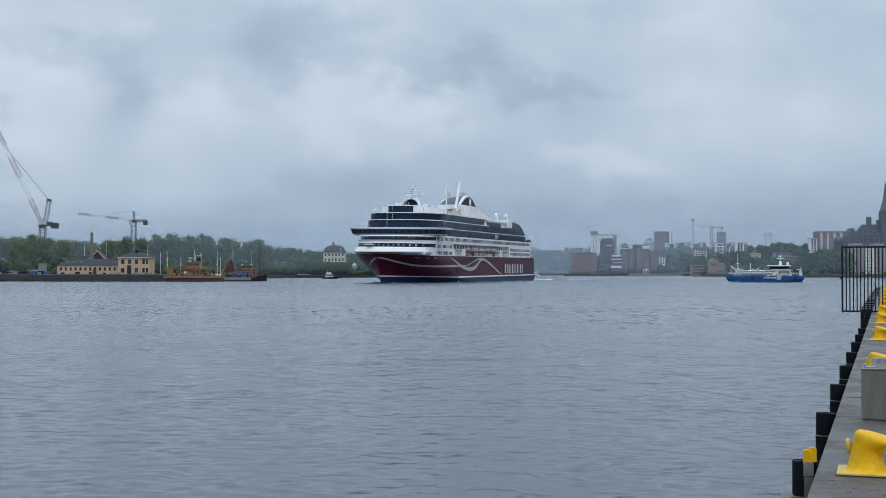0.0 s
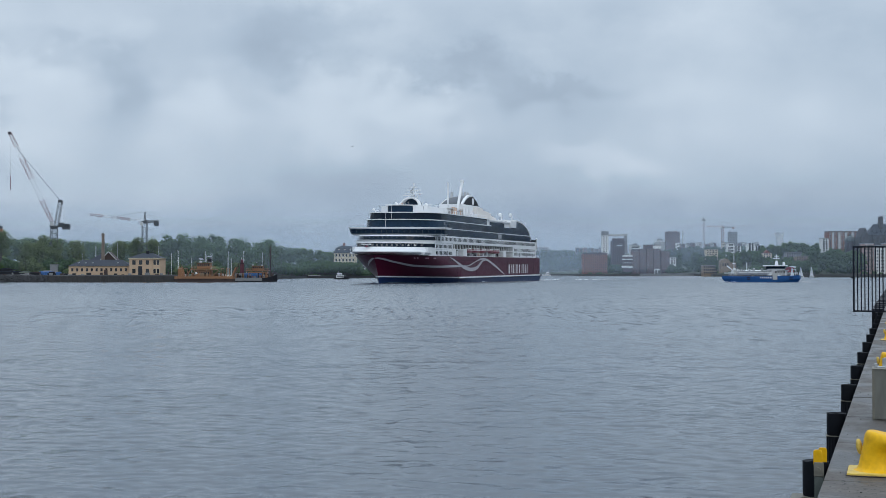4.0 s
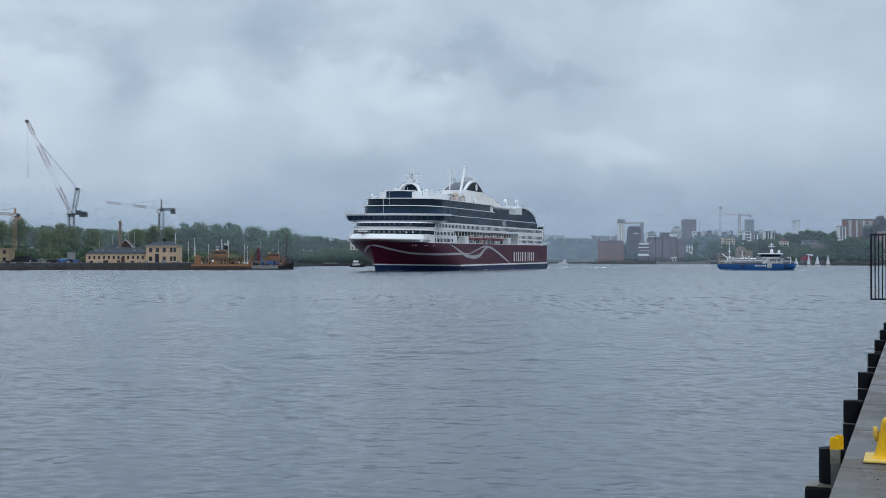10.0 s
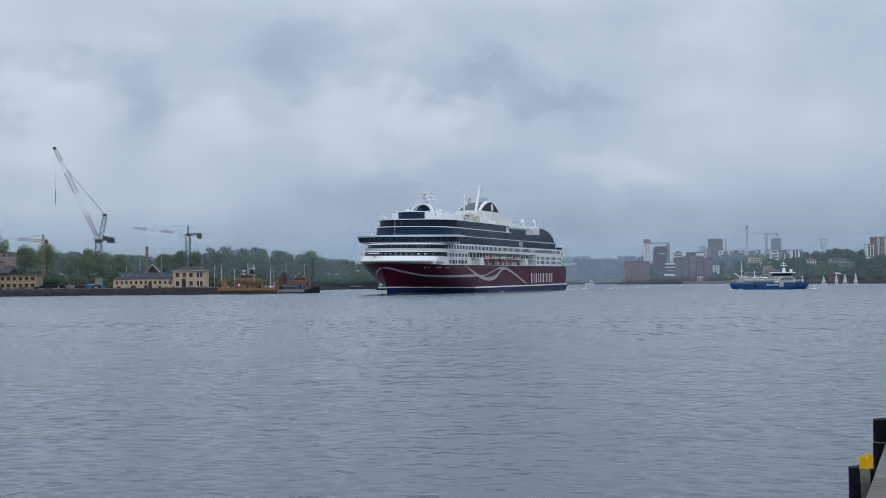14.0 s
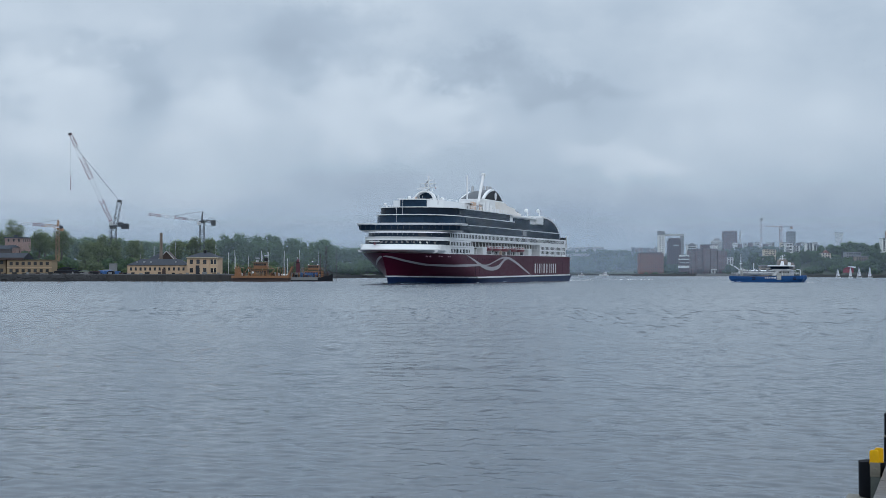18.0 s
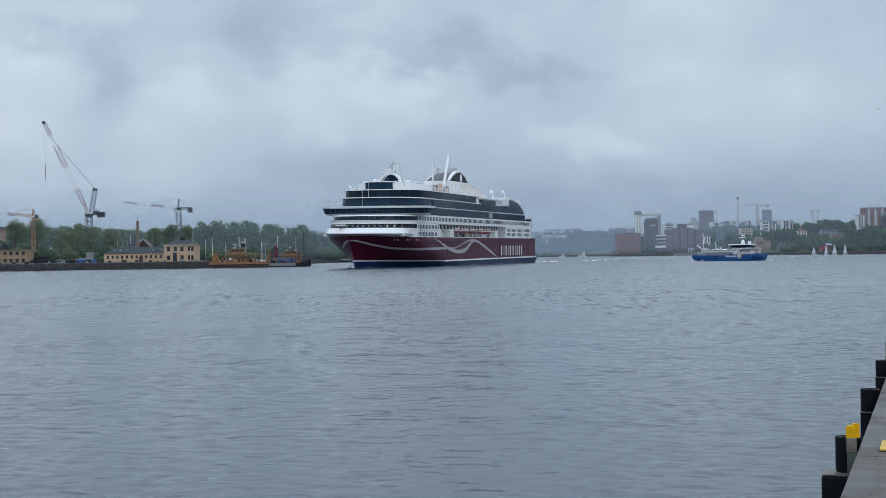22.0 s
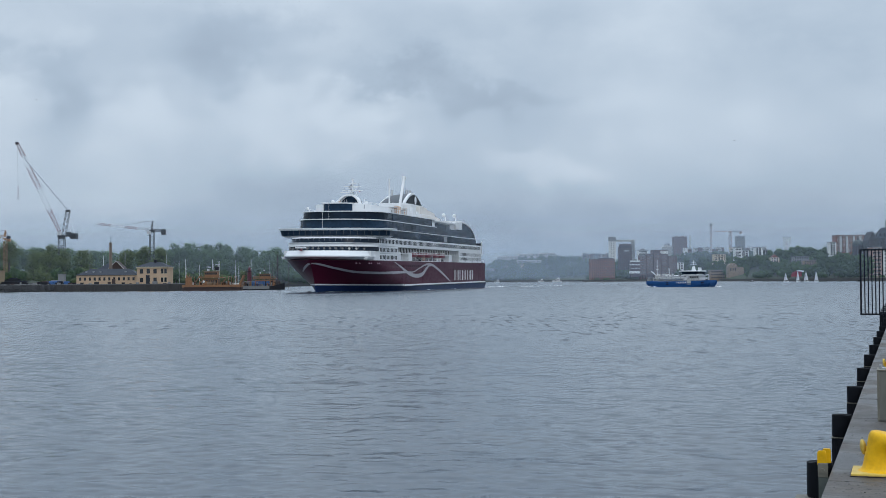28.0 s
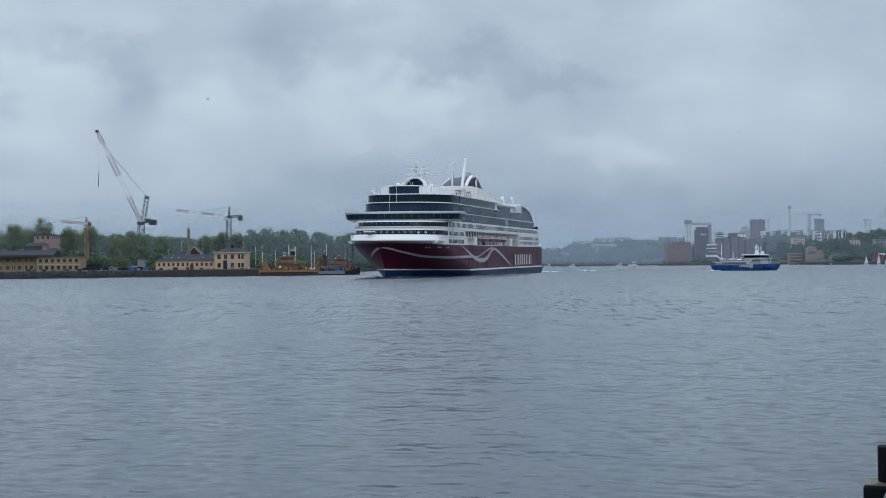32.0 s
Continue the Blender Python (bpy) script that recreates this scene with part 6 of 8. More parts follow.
def tower_crane_luffing():
    th = thing("luffing_crane", pose(-236.3, 770, 0), "tall luffing tower crane with a red and white lattice jib", "crane")
    part("mast", lattice(bmesh.new(), (0, 0, 3), (0, 0, 30.4), 3.2, 10, 0.19), CRANEGREY, th, "dark grey lattice mast")
    part("slewing_ring", rods(((0, 0, 30.2), (0, 0, 31.4), 2.2), n=14), CRANEGREY, th)
    part("machinery_deck", boxes((-2.2, 9.4, -1.6, 1.6, 31.4, 32.2), (3.0, 6.0, -1.5, 1.5, 32.2, 34.0)), CRANEGREY, th)
    part("counterweight", boxes((5.2, 9.2, -1.6, 1.6, 30.0, 33.3), bev=0.1), CRANEGREY, th, "grey slab counterweight")
    part("cab", boxes((-1.8, 0.2, -2.8, -1.2, 32.2, 34.4), bev=0.1), CRANEWHITE, th)
    part("a_frame", lattice(bmesh.new(), (1.2, 0, 32.2), (3.8, 0, 46.6), 2.1, 7, 0.12), CRANEGREY, th, "dark lattice back mast")
    part("sheave_head", boxes((2.4, 5.0, -0.8, 0.8, 46.0, 47.4), bev=0.2), CRANEGREY, th)
    p0, p1 = Vector((-0.6, 0, 33.0)), Vector((-26.6, 0, 87.6))
    for a, b, mt, w, w2 in ((0.0, 0.27, CRANERED, 1.2, 2.4), (0.27, 0.50, CRANEWHITE, 2.4, 2.4), (0.50, 0.73, CRANERED, 2.4, 2.4), (0.73, 0.85, CRANEWHITE, 2.4, 2.2), (0.85, 1.0, CRANERED, 2.2, 1.3)):
        part("jib_section", lattice(bmesh.new(), p0.lerp(p1, a), p0.lerp(p1, b), w, max(4, round((b - a) * 26)), 0.03 if mt is CRANEWHITE else 0.085, w2), mt, th)
    part("jib_head", boxes((-27.6, -25.6, -0.5, 0.5, 86.4, 88.0), bev=0.2), CRANEGREY, th)
    part("pendant_rope", rods(((3.8, 0, 46.8), (-21.5, 0, 77.2), 0.11), ((-21.5, 0, 77.2), (-24.5, 0, 84.0), 0.09), n=4), CRANEGREY, th)
    part("back_rope", rods(((3.8, 0.5, 46.8), (5.2, 0.5, 33.5), 0.06), ((3.8, -0.5, 46.8), (8.0, -0.5, 33.0), 0.06), n=4), CRANEWHITE, th)
    part("hoist_rope", rods(((-26.4, 0, 86.8), (-26.0, 0, 56), 0.07), n=4), CRANEWHITE, th)
    part("hook_block", boxes((-26.16, -25.84, -0.15, 0.15, 53.6, 62.0)), CRANERED, th)


def tower_crane_flat(name, m, label, z_top, mast_w, jib, back, apex, jib_mats, mast_mat, tilt=0.0, bays=14, r=0.16):
    th = thing(name, m, label, "crane")
    part("mast", lattice(bmesh.new(), (0, 0, 2), (0, 0, z_top), mast_w, bays, r), mast_mat, th)
    part("slewing_unit", boxes((-mast_w * 0.6, mast_w * 0.6, -mast_w * 0.5, mast_w * 0.5, z_top, z_top + 0.55 * mast_w), bev=0.05), mast_mat, th)
    part("cab", boxes((-mast_w * 0.9, -mast_w * 0.2, -mast_w * 0.9, -mast_w * 0.3, z_top - 0.45 * mast_w, z_top + 0.3 * mast_w), bev=0.05), CRANEWHITE, th)
    n = len(jib_mats)
    for k, mt in enumerate(jib_mats):
        a, b = k / n, (k + 1) / n
        part("jib_section", lattice(bmesh.new(), (-jib * a - 1, 0, z_top + 1.6 + tilt * a), (-jib * b - 1, 0, z_top + 1.6 + tilt * b), 1.3, 7, 0.07 if mt is CRANEWHITE else 0.09, 1.2), mt, th)
    part("counter_jib", lattice(bmesh.new(), (1, 0, z_top + 1.3), (back, 0, z_top + 1.1), 1.3, 6, 0.15), CRANEGREY, th)
    part("counterweight", boxes((back - 0.9 * mast_w, back + 0.2, -0.4 * mast_w, 0.4 * mast_w, z_top - 0.55 * mast_w, z_top + 0.5 * mast_w), bev=0.05), mast_mat, th)
    part("apex", lattice(bmesh.new(), (0, 0, z_top + 1.6), (0.2, 0, z_top + apex), 0.9, 4, 0.14, 0.3), mast_mat, th)
    part("tie_bar", rods(((0.2, 0, z_top + apex), (-jib * 0.55, 0, z_top + 2.6 + tilt * 0.5), 0.07), ((0.2, 0, z_top + apex), (back - 1, 0, z_top + 1.8), 0.07), n=4), CRANEGREY, th)


tower_crane_luffing()
tower_crane_flat("tower_crane", pose(-194.5, 820, 0), "grey tower crane with a red and white jib", 35.4, 2.8, 33.5, 8.6, 7.4, [CRANEWHITE, CRANERED, CRANEWHITE, CRANERED], CRANEGREY, 4.2)
tower_crane_flat("tower_crane", pose(-226.2, 645, 0), "small orange tower crane", 25.6, 1.5, 18.0, 2.5, 4.8, [CRANEORANGE, CRANERED, CRANEWHITE], CRANEORANGE, 1.6, 12, 0.075)


def tree(x, y, z, top, width, seed, label, leaf=0.24, per=110, material=None):
    rng = np.random.default_rng(seed)
    th = thing("tree", pose(x, y, z), label, "tree", "park trees")
    h = top - z
    bm = bmesh.new()
    rod(bm, (0, 0, -0.5), (0.2, 0, h * 0.35), 0.5, 0.36, n=9)
    for k in range(9):
        a = 6.283 * k / 9 + rng.uniform(-0.3, 0.3)
        f = rng.uniform(0.22, 0.5)
        end = (width * 0.34 * math.cos(a), width * 0.34 * math.sin(a), h * rng.uniform(0.6, 0.88))
        mid = (end[0] * 0.45, end[1] * 0.45, h * (f + 0.16))
        rod(bm, (0.1, 0, h * f), mid, 0.2, 0.13, n=6)
        rod(bm, mid, end, 0.13, 0.04, n=5)
    part("trunk", bm, BARK, th)
    rows = lumps(0, 0, h * 0.10, h, width, rng, 34)
    part("crown", foliage(rows, material or LEAF, rng, leaf, per), None, th)


for i, (x, y, z, top, w, s) in enumerate(((-273.8, 670, 13.5, 30.6, 13.0, 1), (-269.6, 700, 15, 33.8, 12.0, 2), (-244, 668, 12, 27.2, 11.0, 3), (-230.2, 662, 10, 29.4, 13.5, 4), (-230.4, 722, 6, 23.8, 11.5, 5), (-296, 690, 14, 31, 15, 6), (-312, 676, 12, 32, 16, 7), (-258, 715, 12, 27, 13, 8), (-284, 715, 14, 30, 14, 9))):
    tree(x, y, z, top, w, 20 + s, "tall leafy spring tree standing on the grassy mound", material=LEAFB)
for i, (x, y, top, w) in enumerate(((-247, 752, 25, 13), (-238.5, 756, 27.5, 13), (-229, 750, 26, 12), (-219, 756, 24.5, 13), (-205, 800, 26, 13), (-195.5, 804, 28.5, 13), (-185, 800, 27.5, 13))):
    tree(x, y, 3.0, top, w, 60 + i, "broad leafy green tree at the foot of the cranes", material=LEAFB, per=70, leaf=0.36)


def yard_clutter():
    rng = random.Random(5)
    for i in range(16):
        x = -210 + i * 2.15 + rng.uniform(-0.5, 0.5)
        w, h = rng.uniform(1.2, 4.0), rng.uniform(0.8, 2.4)
        mt = rng.choice((DARKHULL, DARKHULL, GREYWALL, CONTBLUE, GREYROOF, DARKWOOD))
        th = thing("material_stack", pose(x, 600 + rng.uniform(0, 8), 3.0, 0, 0, rng.uniform(-12, 12)), "stacked building material under a dark cover in the yard", "stack", "yard material")
        part("crate", boxes((-w / 2, w / 2, -1.5, 1.5, 0, h), bev=0.15), mt, th)
        part("pallet", boxes((-w / 2 - 0.1, w / 2 + 0.1, -1.6, 1.6, -0.02, 0.16)), DARKWOOD, th)
    th = thing("beam_stack", pose(-204, 597, 3.0), "long stepped stack of dark beams and plates in the yard", "stack")
    z = 0.0
    for i, (x0, x1, h) in enumerate(((-7.0, 7.5, 0.7), (-6.2, 6.6, 0.6), (-6.6, 4.6, 0.6), (-4.6, 5.2, 0.5), (-5.0, 1.6, 0.6), (-3.6, 2.6, 0.4), (-2.8, -0.2, 0.5))):
        for k in range(3):
            dx = rng.uniform(-0.5, 0.5)
            bm = boxes((x0 + dx, x1 + dx, -2.0 + 1.35 * k, -0.75 + 1.35 * k, z, z + h - 0.08), bev=0.04)
            bm.transform(Matrix.Rotation(radians(rng.uniform(-1.2, 1.2)), 4, "Z"))
            part("beam", bm, DARKHULL if (i + k) % 3 else SLATE, th)
        z += h - 0.06
    th = thing("silo_shed", pose(-186.5, 608, 3), "grey concrete cabin in the yard", "cabin")
    part("wall", boxes((-1.5, 1.5, -1.5, 1.5, 0, 5.0), bev=0.05), GREYWALL, th)
    part("roof", boxes((-1.6, 1.6, -1.6, 1.6, 5.0, 5.2)), GREYROOF, th)
    for x, y, z0, z1, mt in ((-175.8, 640, 3, 17.2, WHITEWALL), (-170.3, 660, 3, 19.5, PALEWALL), (-144.8, 640, 3, 17.4, WHITEWALL), (-132.0, 610, 1, 13.4, WHITEWALL), (-129.4, 612, 1, 14.6, WHITEWALL), (-125.5, 625, 1, 12.0, PALEWALL), (-118.6, 640, 1, 14.0, WHITEWALL), (-114.0, 660, 1, 15.0, PALEWALL), (-184, 700, 3, 18.0, PALEWALL), (-149.5, 650, 3, 12.5, PALEWALL), (-205.3, 720, 3, 15, PALEWALL), (-103, 640, 1, 15.0, WHITEWALL), (-96, 655, 1, 14.5, PALEWALL), (-86, 650, -1, 16.0, DARKWOOD)):
        th = thing("mast", pose(x, y, 0), "slender pale boat mast rising above the yard", "mast", "masts in the yard")
        part("pole", rods(((0, 0, z0), (0, 0, z1), 0.085), n=6), mt, th)
        part("spreader", rods(((-0.4, 0, z0 + (z1 - z0) * 0.66), (0.4, 0, z0 + (z1 - z0) * 0.66), 0.04), n=4), mt, th)
        if 0 < z0 < 2:
            part("hull", boxes((-2.8, 2.8, -1.0, 1.0, -0.2, 1.1), bev=0.3), WHITEWALL, th)
    for x in (-178.5, -176.8, -181):
        th = thing("blue_cover", pose(x - 10, 604, 3.0), "bright blue tarpaulin over gear", "tarpaulin", "yard material")
        part("sheet", boxes((-1.2, 1.2, -1.0, 1.0, 0, 1.9), bev=0.35), CONTBLUE, th)


yard_clutter()


def quay_clutter():
    rng = random.Random(17)
    for i in range(30):
        x = -232 + i * 3.5 + rng.uniform(-1.6, 1.6)
        w, h = rng.uniform(0.5, 2.4), rng.uniform(0.3, 1.1)
        th = thing("yard_crate", pose(x, 583 + rng.uniform(0, 3), 3.2, 0, 0, rng.uniform(-25, 25)), "low crate of building gear on the yard's edge", "crate", "yard material")
        part("box", boxes((-w / 2, w / 2, -0.6, 0.6, 0, h), bev=0.08), rng.choice((DARKHULL, ROCK, DARKWOOD, GREYWALL)), th)
        part("skid", boxes((-w / 2, w / 2, -0.5, -0.3, -0.15, 0.0), (-w / 2, w / 2, 0.3, 0.5, -0.15, 0.0)), DARKWOOD, th)
    for i in range(9):
        x = -221 + i * 4.1 + rng.uniform(-1, 1)
        th = thing("pipe_stack", pose(x, 592 + rng.uniform(-2, 3), 3.1, 0, 0, rng.uniform(-20, 20)), "dark pile of pipes and beams in the yard", "stack", "yard material")
        for k in range(7):
            part("pipe", rods(((-2.4 + rng.uniform(-0.4, 0.4), 0.35 * (k % 4), 0.2 + 0.33 * (k // 4)), (2.2 + rng.uniform(-0.6, 0.6), 0.35 * (k % 4), 0.2 + 0.33 * (k // 4)), 0.16), n=6), DARKHULL if k % 3 else GREYWALL, th)


quay_clutter()


def car_ferry():
    th = thing("car_ferry", pose(-109, 571, 0), "old orange-yellow car ferry moored at the dock", "ferry")
    bm = bmesh.new()
    loft(bm, [[(x, y * w, z) for y, z in ((-1, -0.5), (-1, 1.55), (1, 1.55), (1, -0.5))] for x, w in ((-12.8, 2.0), (-11.5, 3.6), (9, 3.9), (12.6, 3.0), (12.9, 2.4))])
    part("hull", bm, DARKWOOD, th, "dark brown lower hull")
    bm = bmesh.new()
    loft(bm, [[(x, y * w, z) for y, z in ((-1, 1.45), (-1, 2.6), (1, 2.6), (1, 1.45))] for x, w in ((-12.9, 2.1), (-11.5, 3.7), (9, 4.0), (12.7, 3.1), (13.0, 2.5))])
    part("bulwark", bm, FERRYORANGE, th)
    part("deck_house", boxes((-3.4, 3.0, -2.6, 2.6, 2.6, 5.3), bev=0.1), FERRYORANGE, th)
    part("wheelhouse", boxes((-2.9, 2.7, -2.3, 2.3, 5.9, 8.3), bev=0.1), FERRYORANGE, th)
    for k in range(6):
        part("wheelhouse_pane", boxes((-2.7 + 0.9 * k, -2.0 + 0.9 * k, -2.38, -2.28, 7.0, 7.9)), WINDOW, th)
    part("bridge_deck", boxes((-5.2, 5.2, -3.4, 3.4, 5.5, 5.8)), FERRYORANGE, th)
    part("roof", boxes((-3.3, 3.1, -2.7, 2.7, 8.3, 8.55)), DULLTAN, th)
    part("roof_gear", boxes((-2.2, -1.2, -0.6, 0.6, 8.55, 9.3), (1.6, 2.4, -0.5, 0.5, 8.55, 9.1), bev=0.08), PALEWALL, th)
    part("rail", rods(*[((-5.2, -3.4, z), (5.2, -3.4, z), 0.06) for z in (6.3, 6.8)], *[((-5.2 + 1.3 * i, -3.4, 5.8), (-5.2 + 1.3 * i, -3.4, 6.8), 0.05) for i in range(9)], n=4), FERRYORANGE, th)
    part("mast", rods(((0.2, 0, 8.9), (0.2, 0, 13.6), 0.14), ((-2.2, 0, 10.0), (-0.6, 0, 10.0), 0.12), ((1.2, 0, 11.2), (3.2, 0, 11.2), 0.12), n=6), CRANEWHITE, th)
    for y in (-2.9, 2.3):
        part("ramp_tower", boxes((-11.2, -9.7, y, y + 0.6, 2.4, 5.6), bev=0.05), FERRYORANGE, th)
        part("tower_head", rods(((-10.9, y + 0.3, 5.6), (-10.6, y + 0.3, 7.0), 0.16), ((-10.0, y + 0.3, 5.6), (-10.6, y + 0.3, 7.0), 0.12), n=6), FERRYORANGE, th)
    bm = rods(((-11.0, -2.6, 6.2), (-8.0, -2.6, 2.8), 0.16), ((-7.5, -2.8, 2.6), (-5.0, -2.8, 6.4), 0.22), ((-2.5, -2.8, 2.6), (-5.0, -2.8, 6.4), 0.22), ((4.2, -2.6, 2.6), (6.5, -2.6, 5.2), 0.2))
    part("ramp_lift", bm, FERRYORANGE, th)
    part("ramp", slab(bmesh.new(), [(11.6, 1.6), (12.2, 1.5), (14.4, 6.6), (13.7, 6.6)], "y", -2.2, 2.2), FERRYORANGE, th)
    part("life_ring", rods(((-3.0, -3.5, 4.0), (-3.0, -3.62, 4.0), 0.5), n=12), WHITEWALL, th)
    for k, (x0, x1, h, mt) in enumerate(((-8.2, -7.0, 1.0, PALEWALL), (-1.5, 2.0, 1.3, DULLTAN), (4.5, 7.0, 1.0, DARKHULL), (7.6, 8.6, 1.1, PALEWALL))):
        part("deck_cargo", boxes((x0, x1, -3.3, -1.2, 2.6, 2.6 + h), bev=0.1), mt, th)
    for k in range(6):
        part("window", boxes((-3.1 + 1.0 * k, -2.5 + 1.0 * k, -2.72, -2.6, 3.5, 4.6)), WINDOW, th)
    part("fender_strip", boxes((-11.6, 11.6, -4.06, -3.92, 1.4, 1.6), bev=0.03), DARKWOOD, th)
    part("funnel", boxes((1.4, 3.0, -0.8, 0.8, 8.9, 10.4), bev=0.1), DARKHULL, th)
    for x in (-10.6, -8.4, 7.8, 10.2):
        part("gantry", rods(((x, -3.6, 2.4), (x, -3.4, 6.0), 0.13), ((x, 3.6, 2.4), (x, 3.4, 6.0), 0.13), ((x, -3.4, 6.0), (x, 3.4, 6.0), 0.12), n=5), FERRYORANGE, th)
    part("deck_rail", rods(*[((-11, -3.85, z), (10, -3.95, z), 0.04) for z in (2.95, 3.3)], *[((-11 + 1.5 * i, -3.88, 2.6), (-11 + 1.5 * i, -3.88, 3.3), 0.04) for i in range(15)], n=4), FERRYORANGE, th)
    part("antenna_bar", boxes((-2.6, -0.9, -0.1, 0.1, 10.3, 10.5), (1.2, 3.4, -0.1, 0.1, 11.4, 11.55)), CRANEWHITE, th)
    rng = random.Random(4)
    for i in range(22):
        x = rng.uniform(-9, 9)
        part("deck_gear", boxes((x, x + rng.uniform(0.3, 1.1), -3.3, -2.7, 2.6, 2.9 + rng.uniform(0.1, 1.5))), rng.choice((PALEWALL, DARKHULL, FERRYORANGE, FERRYORANGE, DARKWOOD)), th)
    th = thing("work_boat", pose(-91, 598, 0), "orange work ferry with blue containers on deck", "ferry")
    bm = bmesh.new()
    loft(bm, [[(x, y * w, z) for y, z in ((-1, -0.5), (-1, h), (1, h), (1, -0.5))] for x, w, h in ((-10, 2.6, 1.9), (-8, 3.2, 1.7), (5, 3.3, 1.7), (8.5, 2.2, 2.6), (10.2, 0.3, 3.4))])
    part("hull", bm, DARKHULL, th)
    bm = bmesh.new()
    loft(bm, [[(x, y * w, z) for y, z in ((-1, 0.45), (-1, h), (1, h), (1, 0.45))] for x, w, h in ((-13.0, 2.2, 2.0), (-10.1, 2.8, 2.0), (-8, 3.36, 1.85), (3.6, 3.44, 1.85))])
    part("bulwark", bm, GREYWALL, th, "worn grey bulwark")
    for x, mt in ((-8.4, GREYWALL), (-5.9, GREYWALL), (-3.3, CONTBLUE), (-0.6, CONTBLUE), (2.0, CONTBLUE)):
        box_part = part("container", boxes((x - 1.25, x + 1.2, -2.2, 0.2, 1.7, 3.9), bev=0.06), mt, th)
        part("door_bar", rods(*[((x + dx, -2.26, 1.8), (x + dx, -2.26, 3.8), 0.04) for dx in (-0.6, -0.1, 0.4)], n=4), GREYWALL, box_part)
    part("deck_house", boxes((-3.4, 5.4, 0.6, 4.6, 1.7, 4.6), bev=0.1), FERRYORANGE, th)
    for k in range(6):
        part("window", boxes((-2.9 + 1.35 * k, -2.1 + 1.35 * k, 0.5, 0.62, 3.3, 4.1)), WINDOW, th)
    part("bridge_deck", boxes((-4.4, 6.2, 0.2, 4.8, 5.0, 5.25)), FERRYORANGE, th)
    part("deck_pillar", rods(*[((-4.0 + 2.4 * i, 0.5, 1.7), (-4.0 + 2.4 * i, 0.5, 5.0), 0.09) for i in range(5)], n=5), FERRYORANGE, th)
    part("wheelhouse", boxes((-1.6, 3.4, 0.9, 4.3, 5.25, 7.2), bev=0.1), FERRYORANGE, th)
    for k in range(5):
        part("wheelhouse_pane", boxes((-1.35 + 0.95 * k, -0.6 + 0.95 * k, 0.8, 0.92, 6.1, 6.9)), WINDOW, th)
    part("wheelhouse_roof", boxes((-2.1, 3.9, 0.5, 4.7, 7.2, 7.42)), DULLTAN, th)
    part("roof_light", boxes((-1.6, -1.1, 1.6, 2.0, 7.42, 7.9), (2.6, 3.2, 1.6, 2.0, 7.42, 7.8), (0.2, 0.7, 1.6, 2.0, 8.8, 9.1), bev=0.06), SHIPWHITE, th)
    part("rail", rods(*[((-4.4, 0.3, z), (6.2, 0.3, z), 0.06) for z in (5.7, 6.1)], n=4), FERRYORANGE, th)
    for foot, head, r in (((0.5, 2, 7.4), (0.5, 2, 10.6), 0.12), ((7.0, 0, 2.5), (7.0, 0, 16.2), 0.2), ((4.4, 0.5, 2), (4.4, 0.5, 12.6), 0.12), ((-9.6, 0, 1.5), (-7.4, 0, 8.6), 0.16)):
        part("mast", rods((foot, head, r), n=6), DARKWOOD, th)
    for k in range(4):
        part("stay", rods(((7.0, 0, 14.6), (3.2 + 1.9 * k, -2.0 + 0.4 * k, 2.4), 0.035), n=4), DARKWOOD, th)
    part("deck_gear", boxes((5.4, 6.4, -1, 1, 1.7, 3.6), (7.4, 8.2, -0.8, 0.8, 2.2, 4.0), bev=0.1), DARKWOOD, th)
    rng = random.Random(6)
    for i in range(18):
        x = rng.uniform(-9, 9)
        part("deck_gear", boxes((x, x + rng.uniform(0.3, 1.0), -2.8, -2.3, 1.7, 2.2 + rng.uniform(0.1, 2.0))), rng.choice((GREYWALL, DARKHULL, FERRYORANGE, DARKWOOD)), th)
    part("rail", rods(*[((-9.5, -3.1, z), (7.5, -3.1, z), 0.04) for z in (2.2, 2.6)], *[((-9.5 + 1.4 * i, -3.1, 1.7), (-9.5 + 1.4 * i, -3.1, 2.6), 0.04) for i in range(13)], n=4), DARKHULL, th)
    th = thing("light_beacon", pose(-99.3, 612, 0), "dark red round beacon tower", "beacon")
    part("footing", rods(((0, 0, -3), (0, 0, 1.0), 1.7, 1.4), n=12), DOCKWALL, th)
    part("tower", rods(((0, 0, 1), (0, 0, 8.6), 1.05, 0.95), n=14), BEACONRED, th)
    part("lantern", rods(((0, 0, 8.6), (0, 0, 10.0), 0.7), ((0, 0, 10.0), (0, 0, 10.6), 0.75, 0.1), n=12), BEACONRED, th)
    part("gallery", rods(((0, 0, 8.5), (0, 0, 8.75), 1.25), n=14), DARKHULL, th)


car_ferry()


